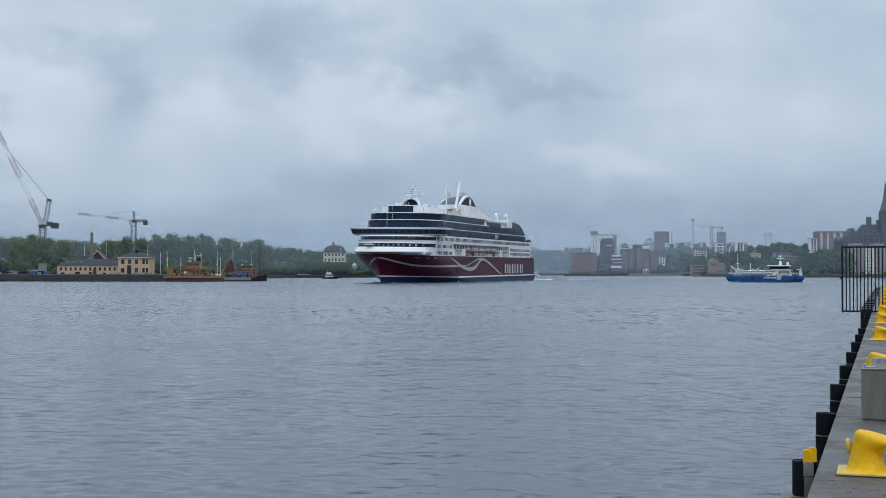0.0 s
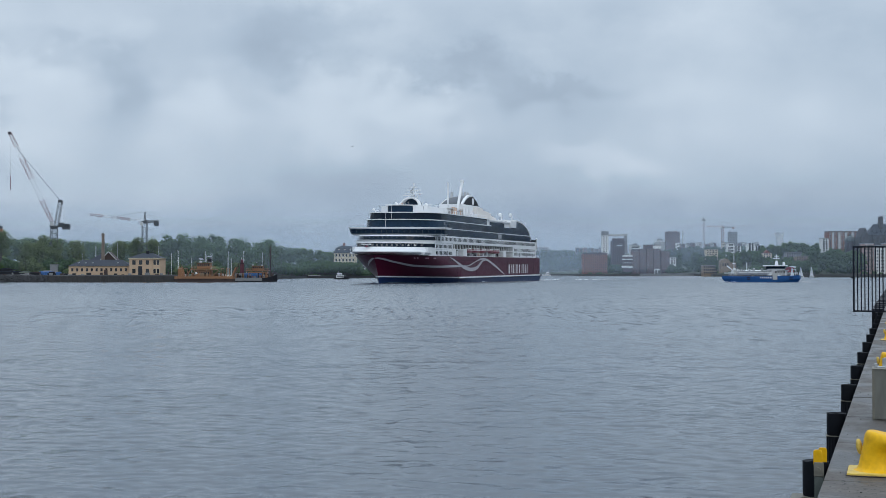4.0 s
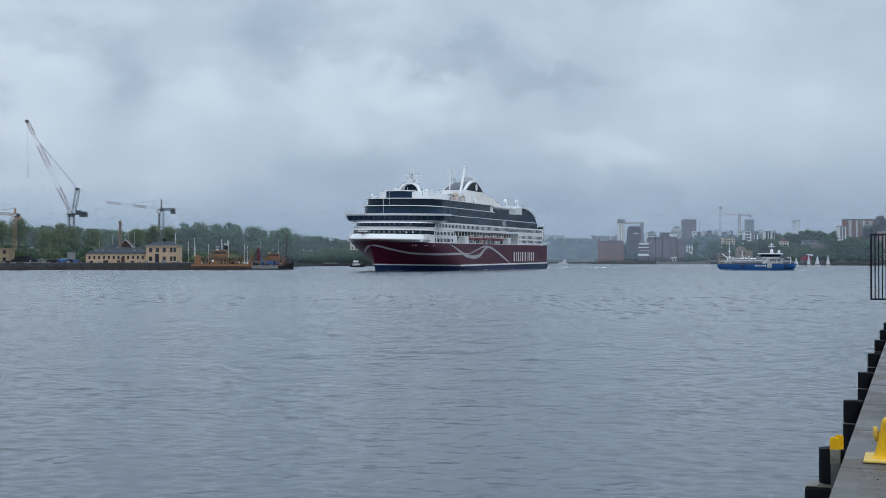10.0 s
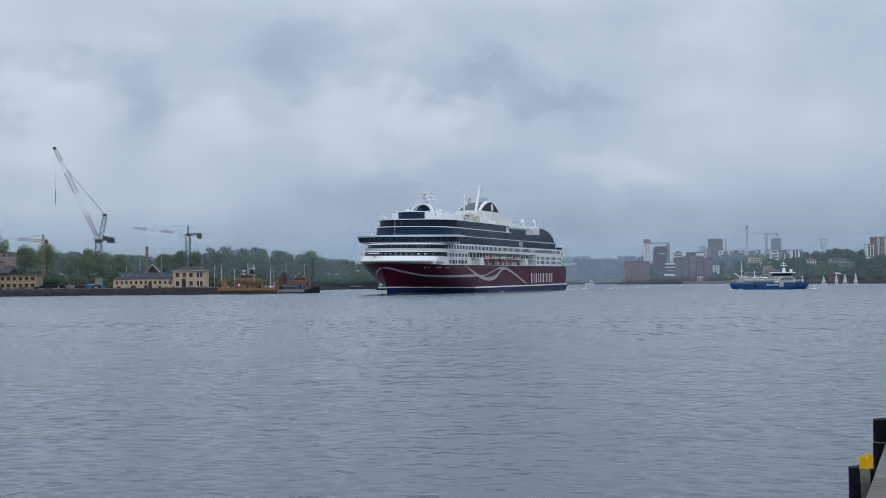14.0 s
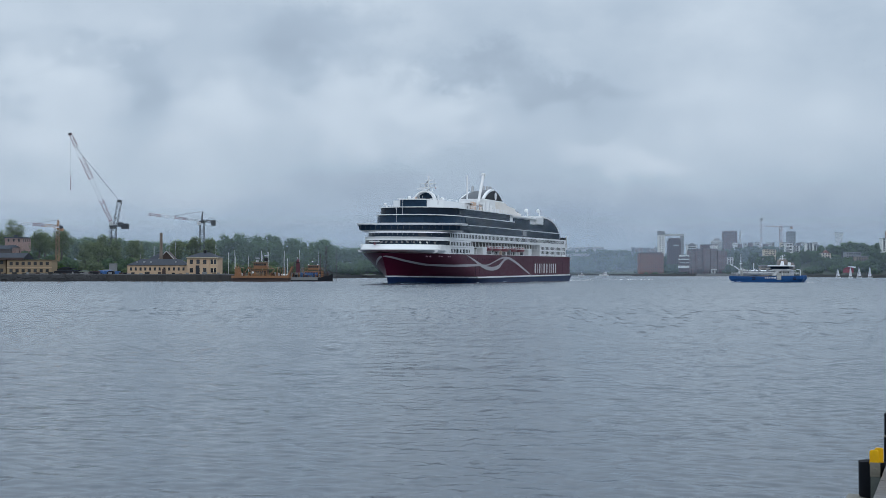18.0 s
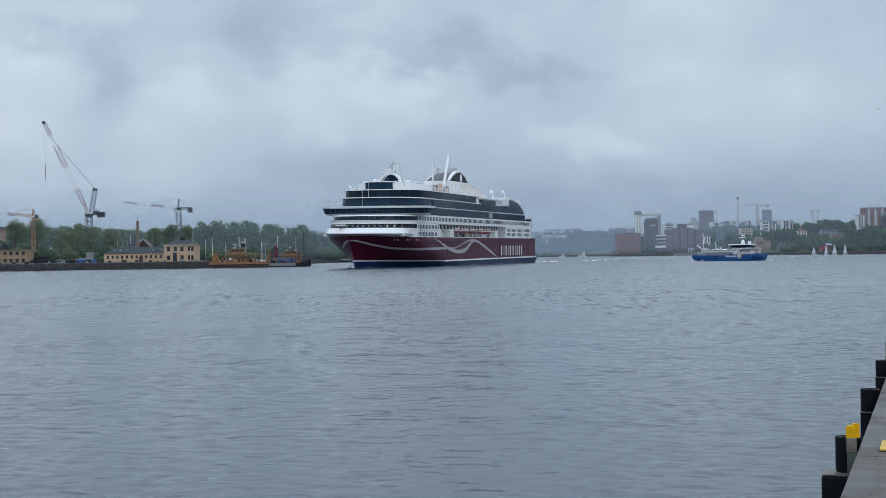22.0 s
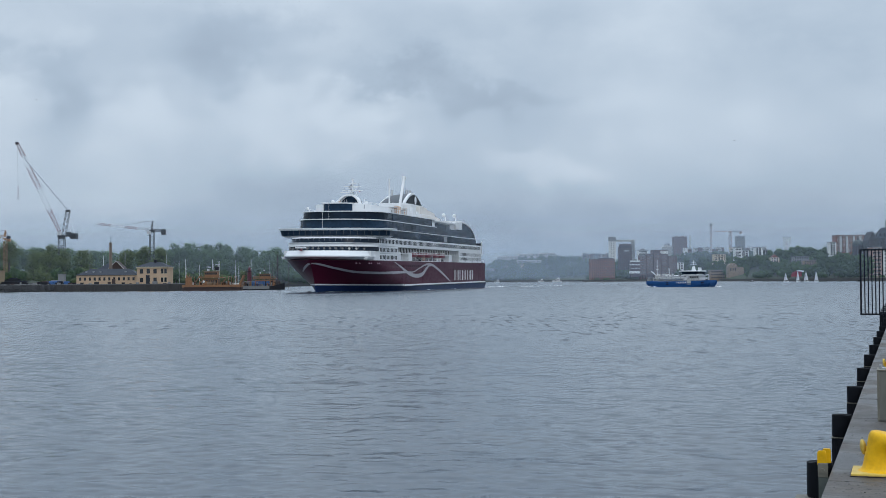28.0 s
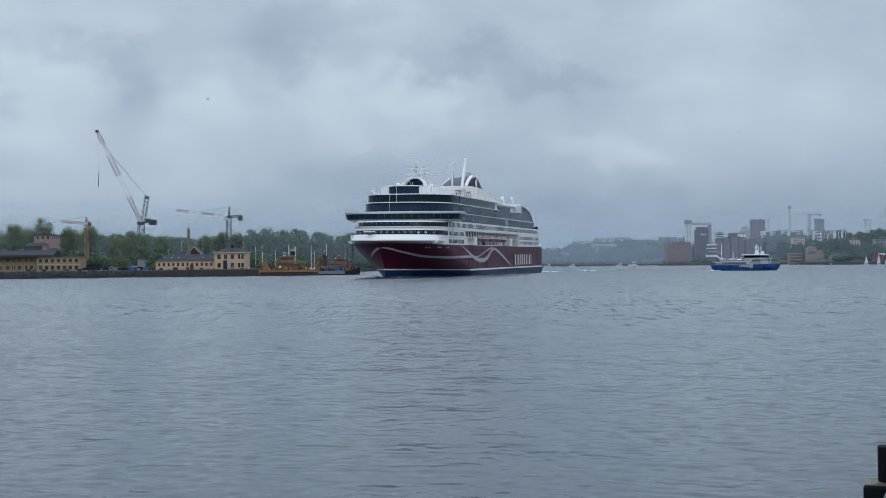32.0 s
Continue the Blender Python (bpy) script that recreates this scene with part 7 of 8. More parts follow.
def moored_yachts():
    """Small sailing yachts with their masts up, lying behind the ferries."""
    rng = random.Random(44)
    for x, y in ((-131, 618), (-127.5, 632), (-122, 640), (-117.5, 628), (-112, 644), (-106.5, 622), (-103.5, 634)):
        th = thing("moored_yacht", pose(x, y, 0, 0, 0, rng.uniform(-40, 40)), "small white sailing yacht moored behind the ferries", "sailboat", "moored yachts")
        s = rng.uniform(0.85, 1.2)
        bm = bmesh.new()
        loft(bm, [[(a * s, b * w * s, c * s) for b, c in ((-1, h), (-0.7, -0.3), (0.7, -0.3), (1, h))] for a, w, h in ((-4, 0.9, 1.5), (-2, 1.4, 1.5), (1, 1.35, 1.6), (3, 0.7, 1.8), (4.4, 0.05, 2.0))])
        part("hull", bm, rng.choice((SHIPWHITE, SHIPWHITE, PALEWALL, DARKHULL)), th)
        part("cabin", boxes((-2.2 * s, 1.2 * s, -0.8 * s, 0.8 * s, 1.5 * s, 2.4 * s), bev=0.15), SHIPWHITE, th)
        part("mast", rods(((0.6 * s, 0, 1.6), (0.6 * s, 0, 11.0 + 3.5 * rng.random()), 0.08), ((0.6 * s, -0.5, 8), (0.6 * s, 0.5, 8), 0.04), n=5), WHITEWALL, th)
        part("boom_cover", rods(((0.5 * s, 0, 3.0), (-3.0 * s, 0, 3.0), 0.2), n=6), rng.choice((CONTBLUE, WHITEWALL, DARKHULL)), th)


moored_yachts()


def villa():
    z = 12.0
    th = thing("villa", pose(0, 0, 0), "cream villa with a tall dark mansard roof on the headland", "house")
    wall_with_windows(th, "wall", -105.5, -86.2, 1150, 13.4, 22.0, CREAM, 2, 6, 1.4, 2.3, WHITEWALL, 14, sill=0.52)
    part("foundation", boxes((-105.3, -86.4, 1150.2, 1163.8, z - 5, 13.4)), GREYWALL, th)
    bm = bmesh.new()
    prism(bm, [(-106.1, 1149.4), (-85.6, 1149.4), (-85.6, 1164.6), (-106.1, 1164.6)], 22.0, 26.6, [(-103.6, 1152), (-88.1, 1152), (-88.1, 1162), (-103.6, 1162)])
    prism(bm, [(-103.6, 1152), (-88.1, 1152), (-88.1, 1162), (-103.6, 1162)], 26.6, 28.4, [(-100.5, 1155.5), (-91.2, 1155.5), (-91.2, 1158.5), (-100.5, 1158.5)])
    part("roof", bm, SLATE, th, "dark slate mansard roof")
    part("chimney", boxes((-98, -96, 1156, 1158, 28.6, 31.0)), BRICK, th)
    for x in (-101, -96, -91):
        part("dormer", boxes((x - 0.9, x + 0.9, 1151, 1154, 23.2, 25.2)), CREAM, th)
    th = thing("flag_pole", pose(-90.2, 1146, 12), "white flag pole beside the villa", "flag pole")
    part("pole", rods(((0, 0, -2), (0, 0, 14), 0.12), n=6), WHITEWALL, th)
    th = thing("gazebo", pose(-75.8, 1118, 8.0), "small white garden pavilion above the shore", "pavilion")
    part("wall", rods(((0, 0, -3), (0, 0, 2.8), 2.0), n=8), WHITEWALL, th)
    part("roof", rods(((0, 0, 2.8), (0, 0, 4.4), 2.3, 0.2), n=8), PALEWALL, th)
    for k in range(3):
        part("window", boxes((-1.4 + k * 1.0, -0.8 + k * 1.0, -2.0, -1.8, 0.6, 2.3)), WINDOW, th)
    th = thing("jetty", pose(-113.0, 1057, 1.6), "pale wooden bathing jetty at the shore", "jetty")
    part("deck", boxes((-5, 5, -1.5, 1.5, 0.6, 1.0)), PALEWALL, th)
    for x in (-4.5, -1.5, 1.5, 4.5):
        part("leg", boxes((x - 0.15, x + 0.15, -1.2, -0.9, -3, 0.6)), DARKWOOD, th)


villa()

# ---- the far and right-hand shores ----
SLOPES = []
BUILT += [(-79, -72, 1116, 6.8), (-117, -109, 1060, 2.6), (-106, -86, 1150, 13.5)]


def block(name, label, x0, x1, y, z0, z1, wall, rows, cols, ww, wh, depth=14.0, roof=None, flat=0.6, frame_mat=None, sill=0.5, category="building", pad=0.8, sink=14.0):
    th = thing(name, pose(0, 0, 0), label, category)
    BUILT.append((x0, x1, y, z0))
    SLOPES.append((x0, x1, y, z0))
    wall_with_windows(th, "wall", x0, x1, y, z0, z1, wall, rows, cols, ww, wh, frame_mat, depth, sill, pad)
    part("foundation", boxes((x0 + 0.2, x1 - 0.2, y + 0.2, y + depth - 0.2, z0 - sink, z0)), wall, th)
    part("roof", boxes((x0 - 0.3, x1 + 0.3, y - 0.3, y + depth + 0.3, z1, z1 + flat)), roof or GREYROOF, th)
    return th


b1 = block("brick_mill", "square red brick mill with rows of small windows at the water", 188.7, 223.7, 1900, 3.5, 32.4, BRICK, 8, 11, 1.3, 2.0, 26, SLATE, frame_mat=DULLTAN)
part("roof_house", boxes((200, 222, 1906, 1918, 32.9, 34.2)), DARKBRICK, b1)
b1 = block("silo_tower", "tall white tower with a dark top and a conveyor bridge", 227.6, 237.3, 2000, 33, 62, WHITEWALL, 10, 2, 1.6, 1.2, 12, SLATE)
part("tower_top", boxes((227.3, 237.6, 1999.5, 2012.5, 62.0, 68.2)), GREYWALL, b1)
part("conveyor_bridge", boxes((237.4, 266.8, 2003, 2009, 60.8, 63.6)), PALEWALL, b1)
part("frame_leg", boxes((261.5, 266.6, 2003, 2009, 20, 60.8)), GREYWALL, b1)
b1 = block("dark_tower", "dark brick office tower", 236.5, 255.4, 1950, 17, 51.5, DARKBRICK, 12, 6, 1.5, 1.7, 18, SLATE)
part("upper_storeys", boxes((238.5, 254.5, 1952, 1966, 51.5, 56.0)), DARKBRICK, b1)
part("sign_band", boxes((243.5, 252.0, 1949.7, 1949.9, 44.6, 46.0)), PALEWALL, b1)
b1 = block("white_office", "white office block with bands of windows", 257.8, 271.5, 1900, 30, 44.6, WHITEWALL, 6, 1, 11.5, 1.5, 16, GREYROOF)
part("roof_house", boxes((262, 268, 1904, 1910, 45.2, 47.5)), GREYWALL, b1)
th = thing("terraced_block", pose(0, 0, 0), "low dark terraced block with long white balcony fronts", "building")
part("wall", boxes((240.0, 252.6, 1848, 1862, 6, 28.5)), DARKBRICK, th)
for x0, x1, z0, z1 in ((239.0, 253.0, 27.4, 29.4), (238.2, 253.0, 22.8, 24.2), (241.0, 253.0, 18.2, 18.9), (237.6, 253.0, 11.2, 14.4)):
    part("balcony_front", boxes((x0, x1, 1846.4, 1848, z0, z1)), WHITEWALL, th)
BUILT.append((238, 253, 1846, 10.5))
SLOPES.append((238, 253, 1846, 10.5))
# brown brick housing by the water, in stepped bays
for i, (x0, x1, top) in enumerate(((253.2, 262.5, 36.0), (263.5, 272.5, 38.0), (273.5, 283, 39.5), (284, 293, 38.0), (294, 305.8, 35.0))):
    block("brick_housing", "brown brick apartment block with many windows by the quay", x0, x1, 1850 + (i % 2) * 2.5, 10.0, top, BROWNBRICK, 8, 4, 1.2, 1.5, 18, SLATE, frame_mat=PALEWALL)
    th = thing("ground_floor", pose(0, 0, 0), "pale glazed ground floor below the brick housing", "arcade")
    part("wall", boxes((x0 + 0.3, x1 - 0.3, 1850.5, 1860, 2.5, 9.9)), WHITEWALL if i in (0, 3, 4) else DARKBRICK, th)
    for k in range(4):
        part("opening", boxes((x0 + 0.9 + k * 2.1, x0 + 2.2 + k * 2.1, 1850.2, 1850.6, 3.0, 8.6)), WINDOW, th)
b1 = block("brick_housing", "brown brick housing block set back", 277.8, 301.1, 1900, 34.5, 44.8, BROWNBRICK, 4, 8, 1.3, 1.6, 14, SLATE)
for i in range(4):
    part("white_attic", boxes((290.0 + i * 2.9, 292.4 + i * 2.9, 1899.4, 1900.1, 38.8, 44.0)), WHITEWALL, b1)
block("white_house", "small white cube house with large windows", 305.9, 314.5, 1846, 16.5, 26, WHITEWALL, 3, 2, 2.2, 2.2, 10, GREYROOF)
b1 = block("red_tower", "tall dark red brick tower on the ridge", 375, 398.4, 2300, 46, 74.5, BROWNBRICK, 9, 8, 1.2, 1.5, 18, SLATE)
for i in range(5):
    part("battlement", boxes((375 + i * 5.0, 378 + i * 5.0, 2300, 2318, 75.1, 77.0 + (i % 2) * 1.4)), BROWNBRICK, b1)
th = thing("factory_chimney", pose(403.6, 2300, 0), "thin tall factory chimney", "chimney")
part("shaft", rods(((0, 0, 36), (0, 0, 78), 1.3, 1.0), n=10), PALEWALL, th)
th = thing("domed_hall", pose(365.9, 2310, 0), "pale hall with a low dome", "building")
part("wall", boxes((-8.6, 8.6, 0, 16, 30, 59.5)), PALEWALL, th)
part("drum", rods(((0, 8, 59.5), (0, 8, 63), 5.6), n=18), PALEWALL, th)
part("dome", ball(bmesh.new(), (0, 8, 62.4), 5.6, 0.75, 16), GREYROOF, th, smooth=60)
part("cornice", boxes((-9.2, 9.2, -0.6, 16.6, 59.2, 60.0)), WHITEWALL, th)
tower_crane_flat("tower_crane", pose(473.8, 2300, 0), "distant tower crane with an orange jib", 83.5, 3.8, 26, 20.0, 5.5, [CRANEORANGE, CRANEORANGE], PINK, 1.0, 18, 0.3)
th = thing("observation_mast", pose(440.3, 2300, 0), "slim distant mast with a platform near its top", "mast")
part("mast", lattice(bmesh.new(), (0, 0, 30), (0, 0, 97), 2.6, 22, 0.15, 2.0), PINK, th)
part("platform", boxes((-3.2, 3.2, -3, 3, 96.2, 97.6), (-2.0, 2.0, -2, 2, 97.6, 99.6), bev=0.3), GREYWALL, th)
part("spire", rods(((0, 0, 98), (0, 0, 107), 0.35, 0.12)), CRANEWHITE, th)
block("grey_tower", "grey high-rise block on the ridge", 485.3, 499.6, 2300, 54, 76.2, GREYWALL, 8, 5, 1.6, 1.4, 14, GREYROOF)
block("yellow_block", "pale yellow plaster block among trees", 328.6, 344, 1700, 27.0, 34.6, CREAM, 3, 7, 1.2, 1.6, 12, SLATE)
for x0, x1, z1, d in ((346.3, 354.3, 41.4, 0), (355.3, 363.9, 38.2, 4)):
    b1 = block("modern_block", "white modern apartment block with deep balconies", x0, x1, 1650 + d, 30, z1, WHITEWALL, 3, 2, 2.6, 2.2, 14, GREYROOF)
    for r in range(3):
        part("balcony", boxes((x0 + 0.3, x0 + 4.0, 1648.4 + d, 1650 + d, 30.2 + r * 3.3, 27.3 + r * 3.3)), GREYWALL, b1)
for x0, x1, z1, d in ((360.2, 368.5, 40.2, 0), (369.3, 376.5, 37.4, 3)):
    block("modern_block", "white modern apartment block with deep balconies", x0, x1, 1600 + d, 31, z1, WHITEWALL, 4, 2, 2.4, 2.2, 12, GREYROOF)
# ochre chapel with a curved gable
th = thing("ochre_chapel", pose(0, 0, 0), "dull tan plaster chapel with a rounded gable by the water", "building")
part("wall", boxes((300, 314, 1452, 1464, 0, 15.6)), DULLTAN, th)
part("gable", slab(bmesh.new(), [(296.4, 0), (296.4, 16.4), (297.5, 18.4), (299.5, 19.6), (301.5, 20.0), (303.5, 19.6), (305.5, 18.4), (306.6, 16.4), (306.6, 0)], "y", 1450, 1462), DULLTAN, th)
for k in range(3):
    part("window", boxes((298.4 + k * 2.6, 299.6 + k * 2.6, 1449.8, 1450.1, 11.5, 14.5)), WINDOW, th)
block("low_warehouse", "low grey-brown warehouse with square windows at the quay", 286.0, 303, 1500, 2.5, 12.6, DULLTAN, 3, 7, 1.6, 1.7, 12, GREYROOF)
rng = random.Random(12)
for i in range(7):
    x = 232 + i * 8.0
    block("ridge_flats", "distant pale apartment slabs on the misty ridge", x, x + rng.uniform(5, 8), 2480 + i * 6, 43, 49 + rng.uniform(0, 5), rng.choice((PINK, PINK, GREYWALL)), 4, 3, 1.3, 1.5, 12, GREYROOF)
for i in range(22):
    x = 385 + i * 6.1 + rng.uniform(-1, 1)
    block("ridge_houses", "row of pale town houses along the ridge", x, x + rng.uniform(4, 8), 2250 + rng.uniform(-40, 30), 49.5, 52.5 + rng.uniform(0, 4.5), rng.choice((WHITEWALL, PALEWALL, CREAM, BROWNBRICK)), 1, 3, 1.2, 1.5, 11, rng.choice((GREYROOF, SLATE)))
for x0, x1, y, z0, z1 in ((75, 118, 2700, 46.5, 51.5), (112, 160, 2600, 38.5, 42), (122, 165, 2740, 52.5, 57.5), (168, 203, 2790, 55, 59.5)):
    block("terminal_hall", "long pale industrial hall on the far hill", x0, x1, y, z0, z1, PALEWALL, 1, 5, 5.0, 1.2, 20, WHITEWALL, sink=32)
zh = [18, 26, 30, 22, 33, 16, 28, 24, 31]
for i in range(9):
    x = 165 + rng.uniform(-140, 25)
    block("hill_house", "small pale house among the trees of the far hill", x, x + rng.uniform(3, 6), 2440 + rng.uniform(0, 60), zh[i] - 3.4, zh[i], rng.choice((CREAM, PALEWALL, PALEWALL)), 2, 2, 1.2, 1.2, 8, SLATE)
th = thing("water_tower", pose(897.3, 3600, 0), "pale round water tower on the misty horizon", "water tower")
bm = bmesh.new()
loft(bm, [[(r * math.cos(6.2832 * k / 24), r * math.sin(6.2832 * k / 24), z) for k in range(24)] for z, r in ((20, 9.5), (84, 8.8), (98, 9.2), (110, 11.0), (114.5, 11.6), (115, 10.6))])
part("bowl", bm, WHITEWALL, th, smooth=40)
part("rim", rods(((0, 0, 113.4), (0, 0, 115.4), 12.4), n=24), PALEWALL, th)
# villas on the hillside
b1 = block("hillside_villa", "small yellow villa with white trim on the hillside", 331, 340.7, 1400, 20, 25.2, CREAM, 2, 3, 1.5, 1.8, 9, SLATE, frame_mat=WHITEWALL)
part("gable", slab(bmesh.new(), [(332.5, 25.2), (339.2, 25.2), (335.8, 28.2)], "y", 1399.5, 1408), BRICK, b1)
block("hillside_house", "long dark timber house on the hillside", 355.9, 372.4, 1400, 20, 26.0, GREYWALL, 2, 6, 1.5, 1.8, 10, SLATE)
block("hillside_house", "dull tan house below the trees", 361, 378, 1380, 16.3, 21.3, DULLTAN, 2, 6, 1.3, 1.6, 9, GREYROOF)
b1 = block("white_corner_block", "white corner block with open balconies", 380.1, 387.2, 1350, 26, 39.3, WHITEWALL, 6, 2, 2.0, 1.7, 10, GREYROOF)
b1 = block("red_apartments", "red brick apartment block with pale window bays", 387.5, 423.5, 1352, 29, 46.6, BRICK, 7, 14, 1.3, 1.5, 14, GREYROOF, frame_mat=WHITEWALL)
for k in range(5):
    part("bay", boxes((391 + k * 6.8, 393.2 + k * 6.8, 1351.2, 1352, 27, 45.6)), PALEWALL, b1)
th = thing("domed_chapel", pose(400.5, 1320, 0), "dark domed chapel roof above the trees", "church")
part("wall", rods(((0, 0, 18), (0, 0, 37), 5.2), n=12), CHURCHBRICK, th)
part("dome", ball(bmesh.new(), (0, 0, 36.6), 5.4, 0.85, 16), COPPER, th, smooth=60)
part("lantern", rods(((0, 0, 40.8), (0, 0, 43.4), 0.9, 0.5), n=10), COPPER, th)
th = thing("brick_church", pose(0, 0, 0), "large dark brick church with steep slate roofs and a tower", "church")
part("nave", boxes((412.5, 440, 1300, 1316, 20, 41.5)), CHURCHBRICK, th)
part("roof", hip_roof(412.5, 452, 1300, 1316, 41.5, 11.0, 0.4, 0.9), SLATE, th)
part("gable", slab(bmesh.new(), [(404.0, 20), (404.0, 40.0), (408, 48.6), (412, 40.0), (412, 20)], "y", 1296, 1316), CHURCHBRICK, th)
for k in range(5):
    part("roof_dormer", slab(bmesh.new(), [(415.5 + k * 4.2, 43.5), (418.3 + k * 4.2, 43.5), (416.9 + k * 4.2, 47.0)], "y", 1301, 1306), SLATE, th)
for k in range(8):
    part("buttress", boxes((412.6 + k * 3.6, 413.1 + k * 3.6, 1299.2, 1300, 20, 41.0)), CHURCHBRICK, th)
part("chimney", boxes((424.3, 428.4, 1304, 1308, 47, 60)), CHURCHBRICK, th)
part("chimney", boxes((434.0, 436.0, 1304, 1308, 50, 57)), CHURCHBRICK, th)
part("tower", boxes((436.8, 447, 1298, 1308, 20, 66)), CHURCHBRICK, th)
part("spire", rods(((441.9, 1303, 66), (441.9, 1303, 76), 5.4, 3.0), ((441.9, 1303, 76), (441.9, 1303, 96), 2.6, 0.1), n=8), COPPER, th)
for k in range(6):
    part("window", boxes((413 + k * 3.6, 414.4 + k * 3.6, 1299.8, 1300.1, 30, 38)), WINDOW, th)
for i, x0 in enumerate((376.4, 386.2, 396.0, 406)):
    block("shore_apartments", "white and pink plaster apartment block near the shore", x0, x0 + 9.2, 1200 - 2 * (i % 2), 4, 30.5 - (i % 2) * 2.0, WHITEWALL if i % 2 else PINK, 8, 4, 1.3, 1.6, 12, GREYROOF, frame_mat=WHITEWALL)
BUILT += [(404, 447, 1300, 34), (395, 406, 1320, 31), (296, 314, 1450, 9), (357, 375, 2310, 52), (437, 444, 2300, 56), (470, 477, 2300, 57)]
# quay walls along the right-hand shore, rock along the headland
def shore_edge(name, line, height, thick, material, label):
    bm = bmesh.new()
    for (x0, y0), (x1, y1) in zip(line, line[1:]):
        d = Vector((x1 - x0, y1 - y0)).normalized()
        n = Vector((-d.y, d.x)) * thick / 2
        prism(bm, [(x0 + n.x, y0 + n.y), (x0 - n.x, y0 - n.y), (x1 - n.x, y1 - n.y), (x1 + n.x, y1 + n.y)], -2, height)
    solid(name, bm, material, label, "shore wall")


shore_edge("shore_wall", FAR_SHORE[2:15], 2.6, 5.0, ROUGHWALL, "low dark stone quay wall along the far shore")
shore_edge("shore_rock", LEFT_SHORE[7:13], 1.9, 6.0, ROCK, "dark rocks along the headland")
bm = bmesh.new()
box(bm, 256, 340, 1793, 1797, -1, 3.4)
solid("pier", bm, GREYWALL, "grey concrete pier along the far shore", "pier")
BUILT += [(296, 307, 1450, 9.0)]

# ---- woods of the right-hand shores ----
RIGHT_LINE = [(282, 11), (300, 17), (318, 24), (333, 28), (347, 38), (358, 35.5), (366, 36), (380, 32), (395, 32), (420, 33), (470, 34), (560, 34)]
woods("woodland", "leafy green hillside below the apartment blocks", [
    (1235, 1255, 34, 12, 0.9, RIGHT_LINE), (1205, 1230, 34, 11, 0.62, RIGHT_LINE), (1185, 1200, 24, 8, 0.36, RIGHT_LINE)], 9, LEAFDARK, 0.6, 130)
woods("woodland", "green trees on the slope between the shore buildings", [
    (1560, 1620, 24, 13, 0.85, [(262, 14), (300, 26), (330, 30), (380, 30), (420, 34)]), (1640, 1690, 22, 14, 0.9, [(290, 26), (330, 30), (372, 36), (450, 42)]),
    (1880, 1940, 26, 14, 0.85, [(196, 14), (236, 22), (300, 32), (330, 38), (372, 40), (460, 44)])], 11, LEAFDARK, 0.8, 80)
FAR_LINE = [(-60, 36), (14, 39), (110, 43), (170, 48), (200, 54), (240, 51), (300, 47), (400, 45), (560, 45), (720, 46)]
woods("woodland", "misty wooded ridge on the far shore", [
    (2450, 2520, 70, 22, 0.55, [(x, z * 0.75) for x, z in FAR_LINE]), (2580, 2640, 70, 22, 0.93, FAR_LINE), (2400, 2440, 60, 18, 0.3, FAR_LINE)], 13, LEAFDARK, 1.3, 60)

for k, (xa, xb, ya, yb, n, w) in enumerate(((285, 560, 1190, 1300, 170, 10), (300, 560, 1300, 1480, 170, 10), (255, 480, 1530, 1760, 190, 11), (180, 520, 1850, 2200, 240, 12), (-80, 740, 2400, 2600, 330, 15))):
    woods("undergrowth", "low green trees and bushes over the slopes", [(ya, yb, n, w, 0, [(xa, 0), (xb, 0)])], 30 + k, LEAFDARK, 0.65 + 0.14 * k, 60)

woods("undergrowth", "low green trees and bushes down to the headland's rocks", [(1086, 1128, 120, 9, 0, [(-124, 0), (-14, 0)]), (1062, 1100, 150, 9, 0, [(-126, 0), (-10, 0)]), (1100, 1150, 90, 9, 0, [(-122, 0), (-60, 0)]), (1128, 1170, 60, 9, 0, [(-60, 0), (-8, 0)]), (965, 1075, 90, 9, 0, [(-330, 0), (-126, 0)]), (640, 860, 90, 7, 0, [(-330, 0), (-128, 0)]), (975, 1060, 90, 10, 0, [(-185, 0), (-122, 0)])], 41, LEAFDARK, 0.42, 80)


def slope_trees(seed):
    """Tall trees packed along the foot of each raised building, hiding the slope below it."""
    rng = np.random.default_rng(seed)
    near, far = [], []
    for x0, x1, y, z0 in SLOPES:
        if z0 < 10.6:
            continue
        step = 3.4 if y < 2200 else 5.0
        n = int((x1 - x0 + 8) / step) + 1
        for k in range(2 * n):
            x = x0 - 4 + (x1 - x0 + 8) * (k % n + rng.uniform(0, 1)) / n
            yy = y - rng.uniform(5, 12) - (9 if k >= n else 0)
            top = z0 + rng.uniform(-1.0, 1.6) - (4 if k >= n else 0)
            z = max(float(land(x, yy)), 1.5)
            top = min(top, clear_top(x, yy) + 2.8)
            h = top - z
            if h < 2.5:
                continue
            w = min(7.5, h * 1.3)
            rows = lumps(x, yy, z, top, w, rng, int(6 + h * 0.5))
            (near if y < 2200 else far).extend(rows)
    for rows, leaf, per in ((near, 1.1, 22), (far, 1.7, 13)):
        ob = new("woodland", foliage(rows, LEAFDARK, rng, leaf, per))
        tagged(ob, "dense dark green trees on the steep slopes below the buildings", "trees", "", "stuff")


slope_trees(77)
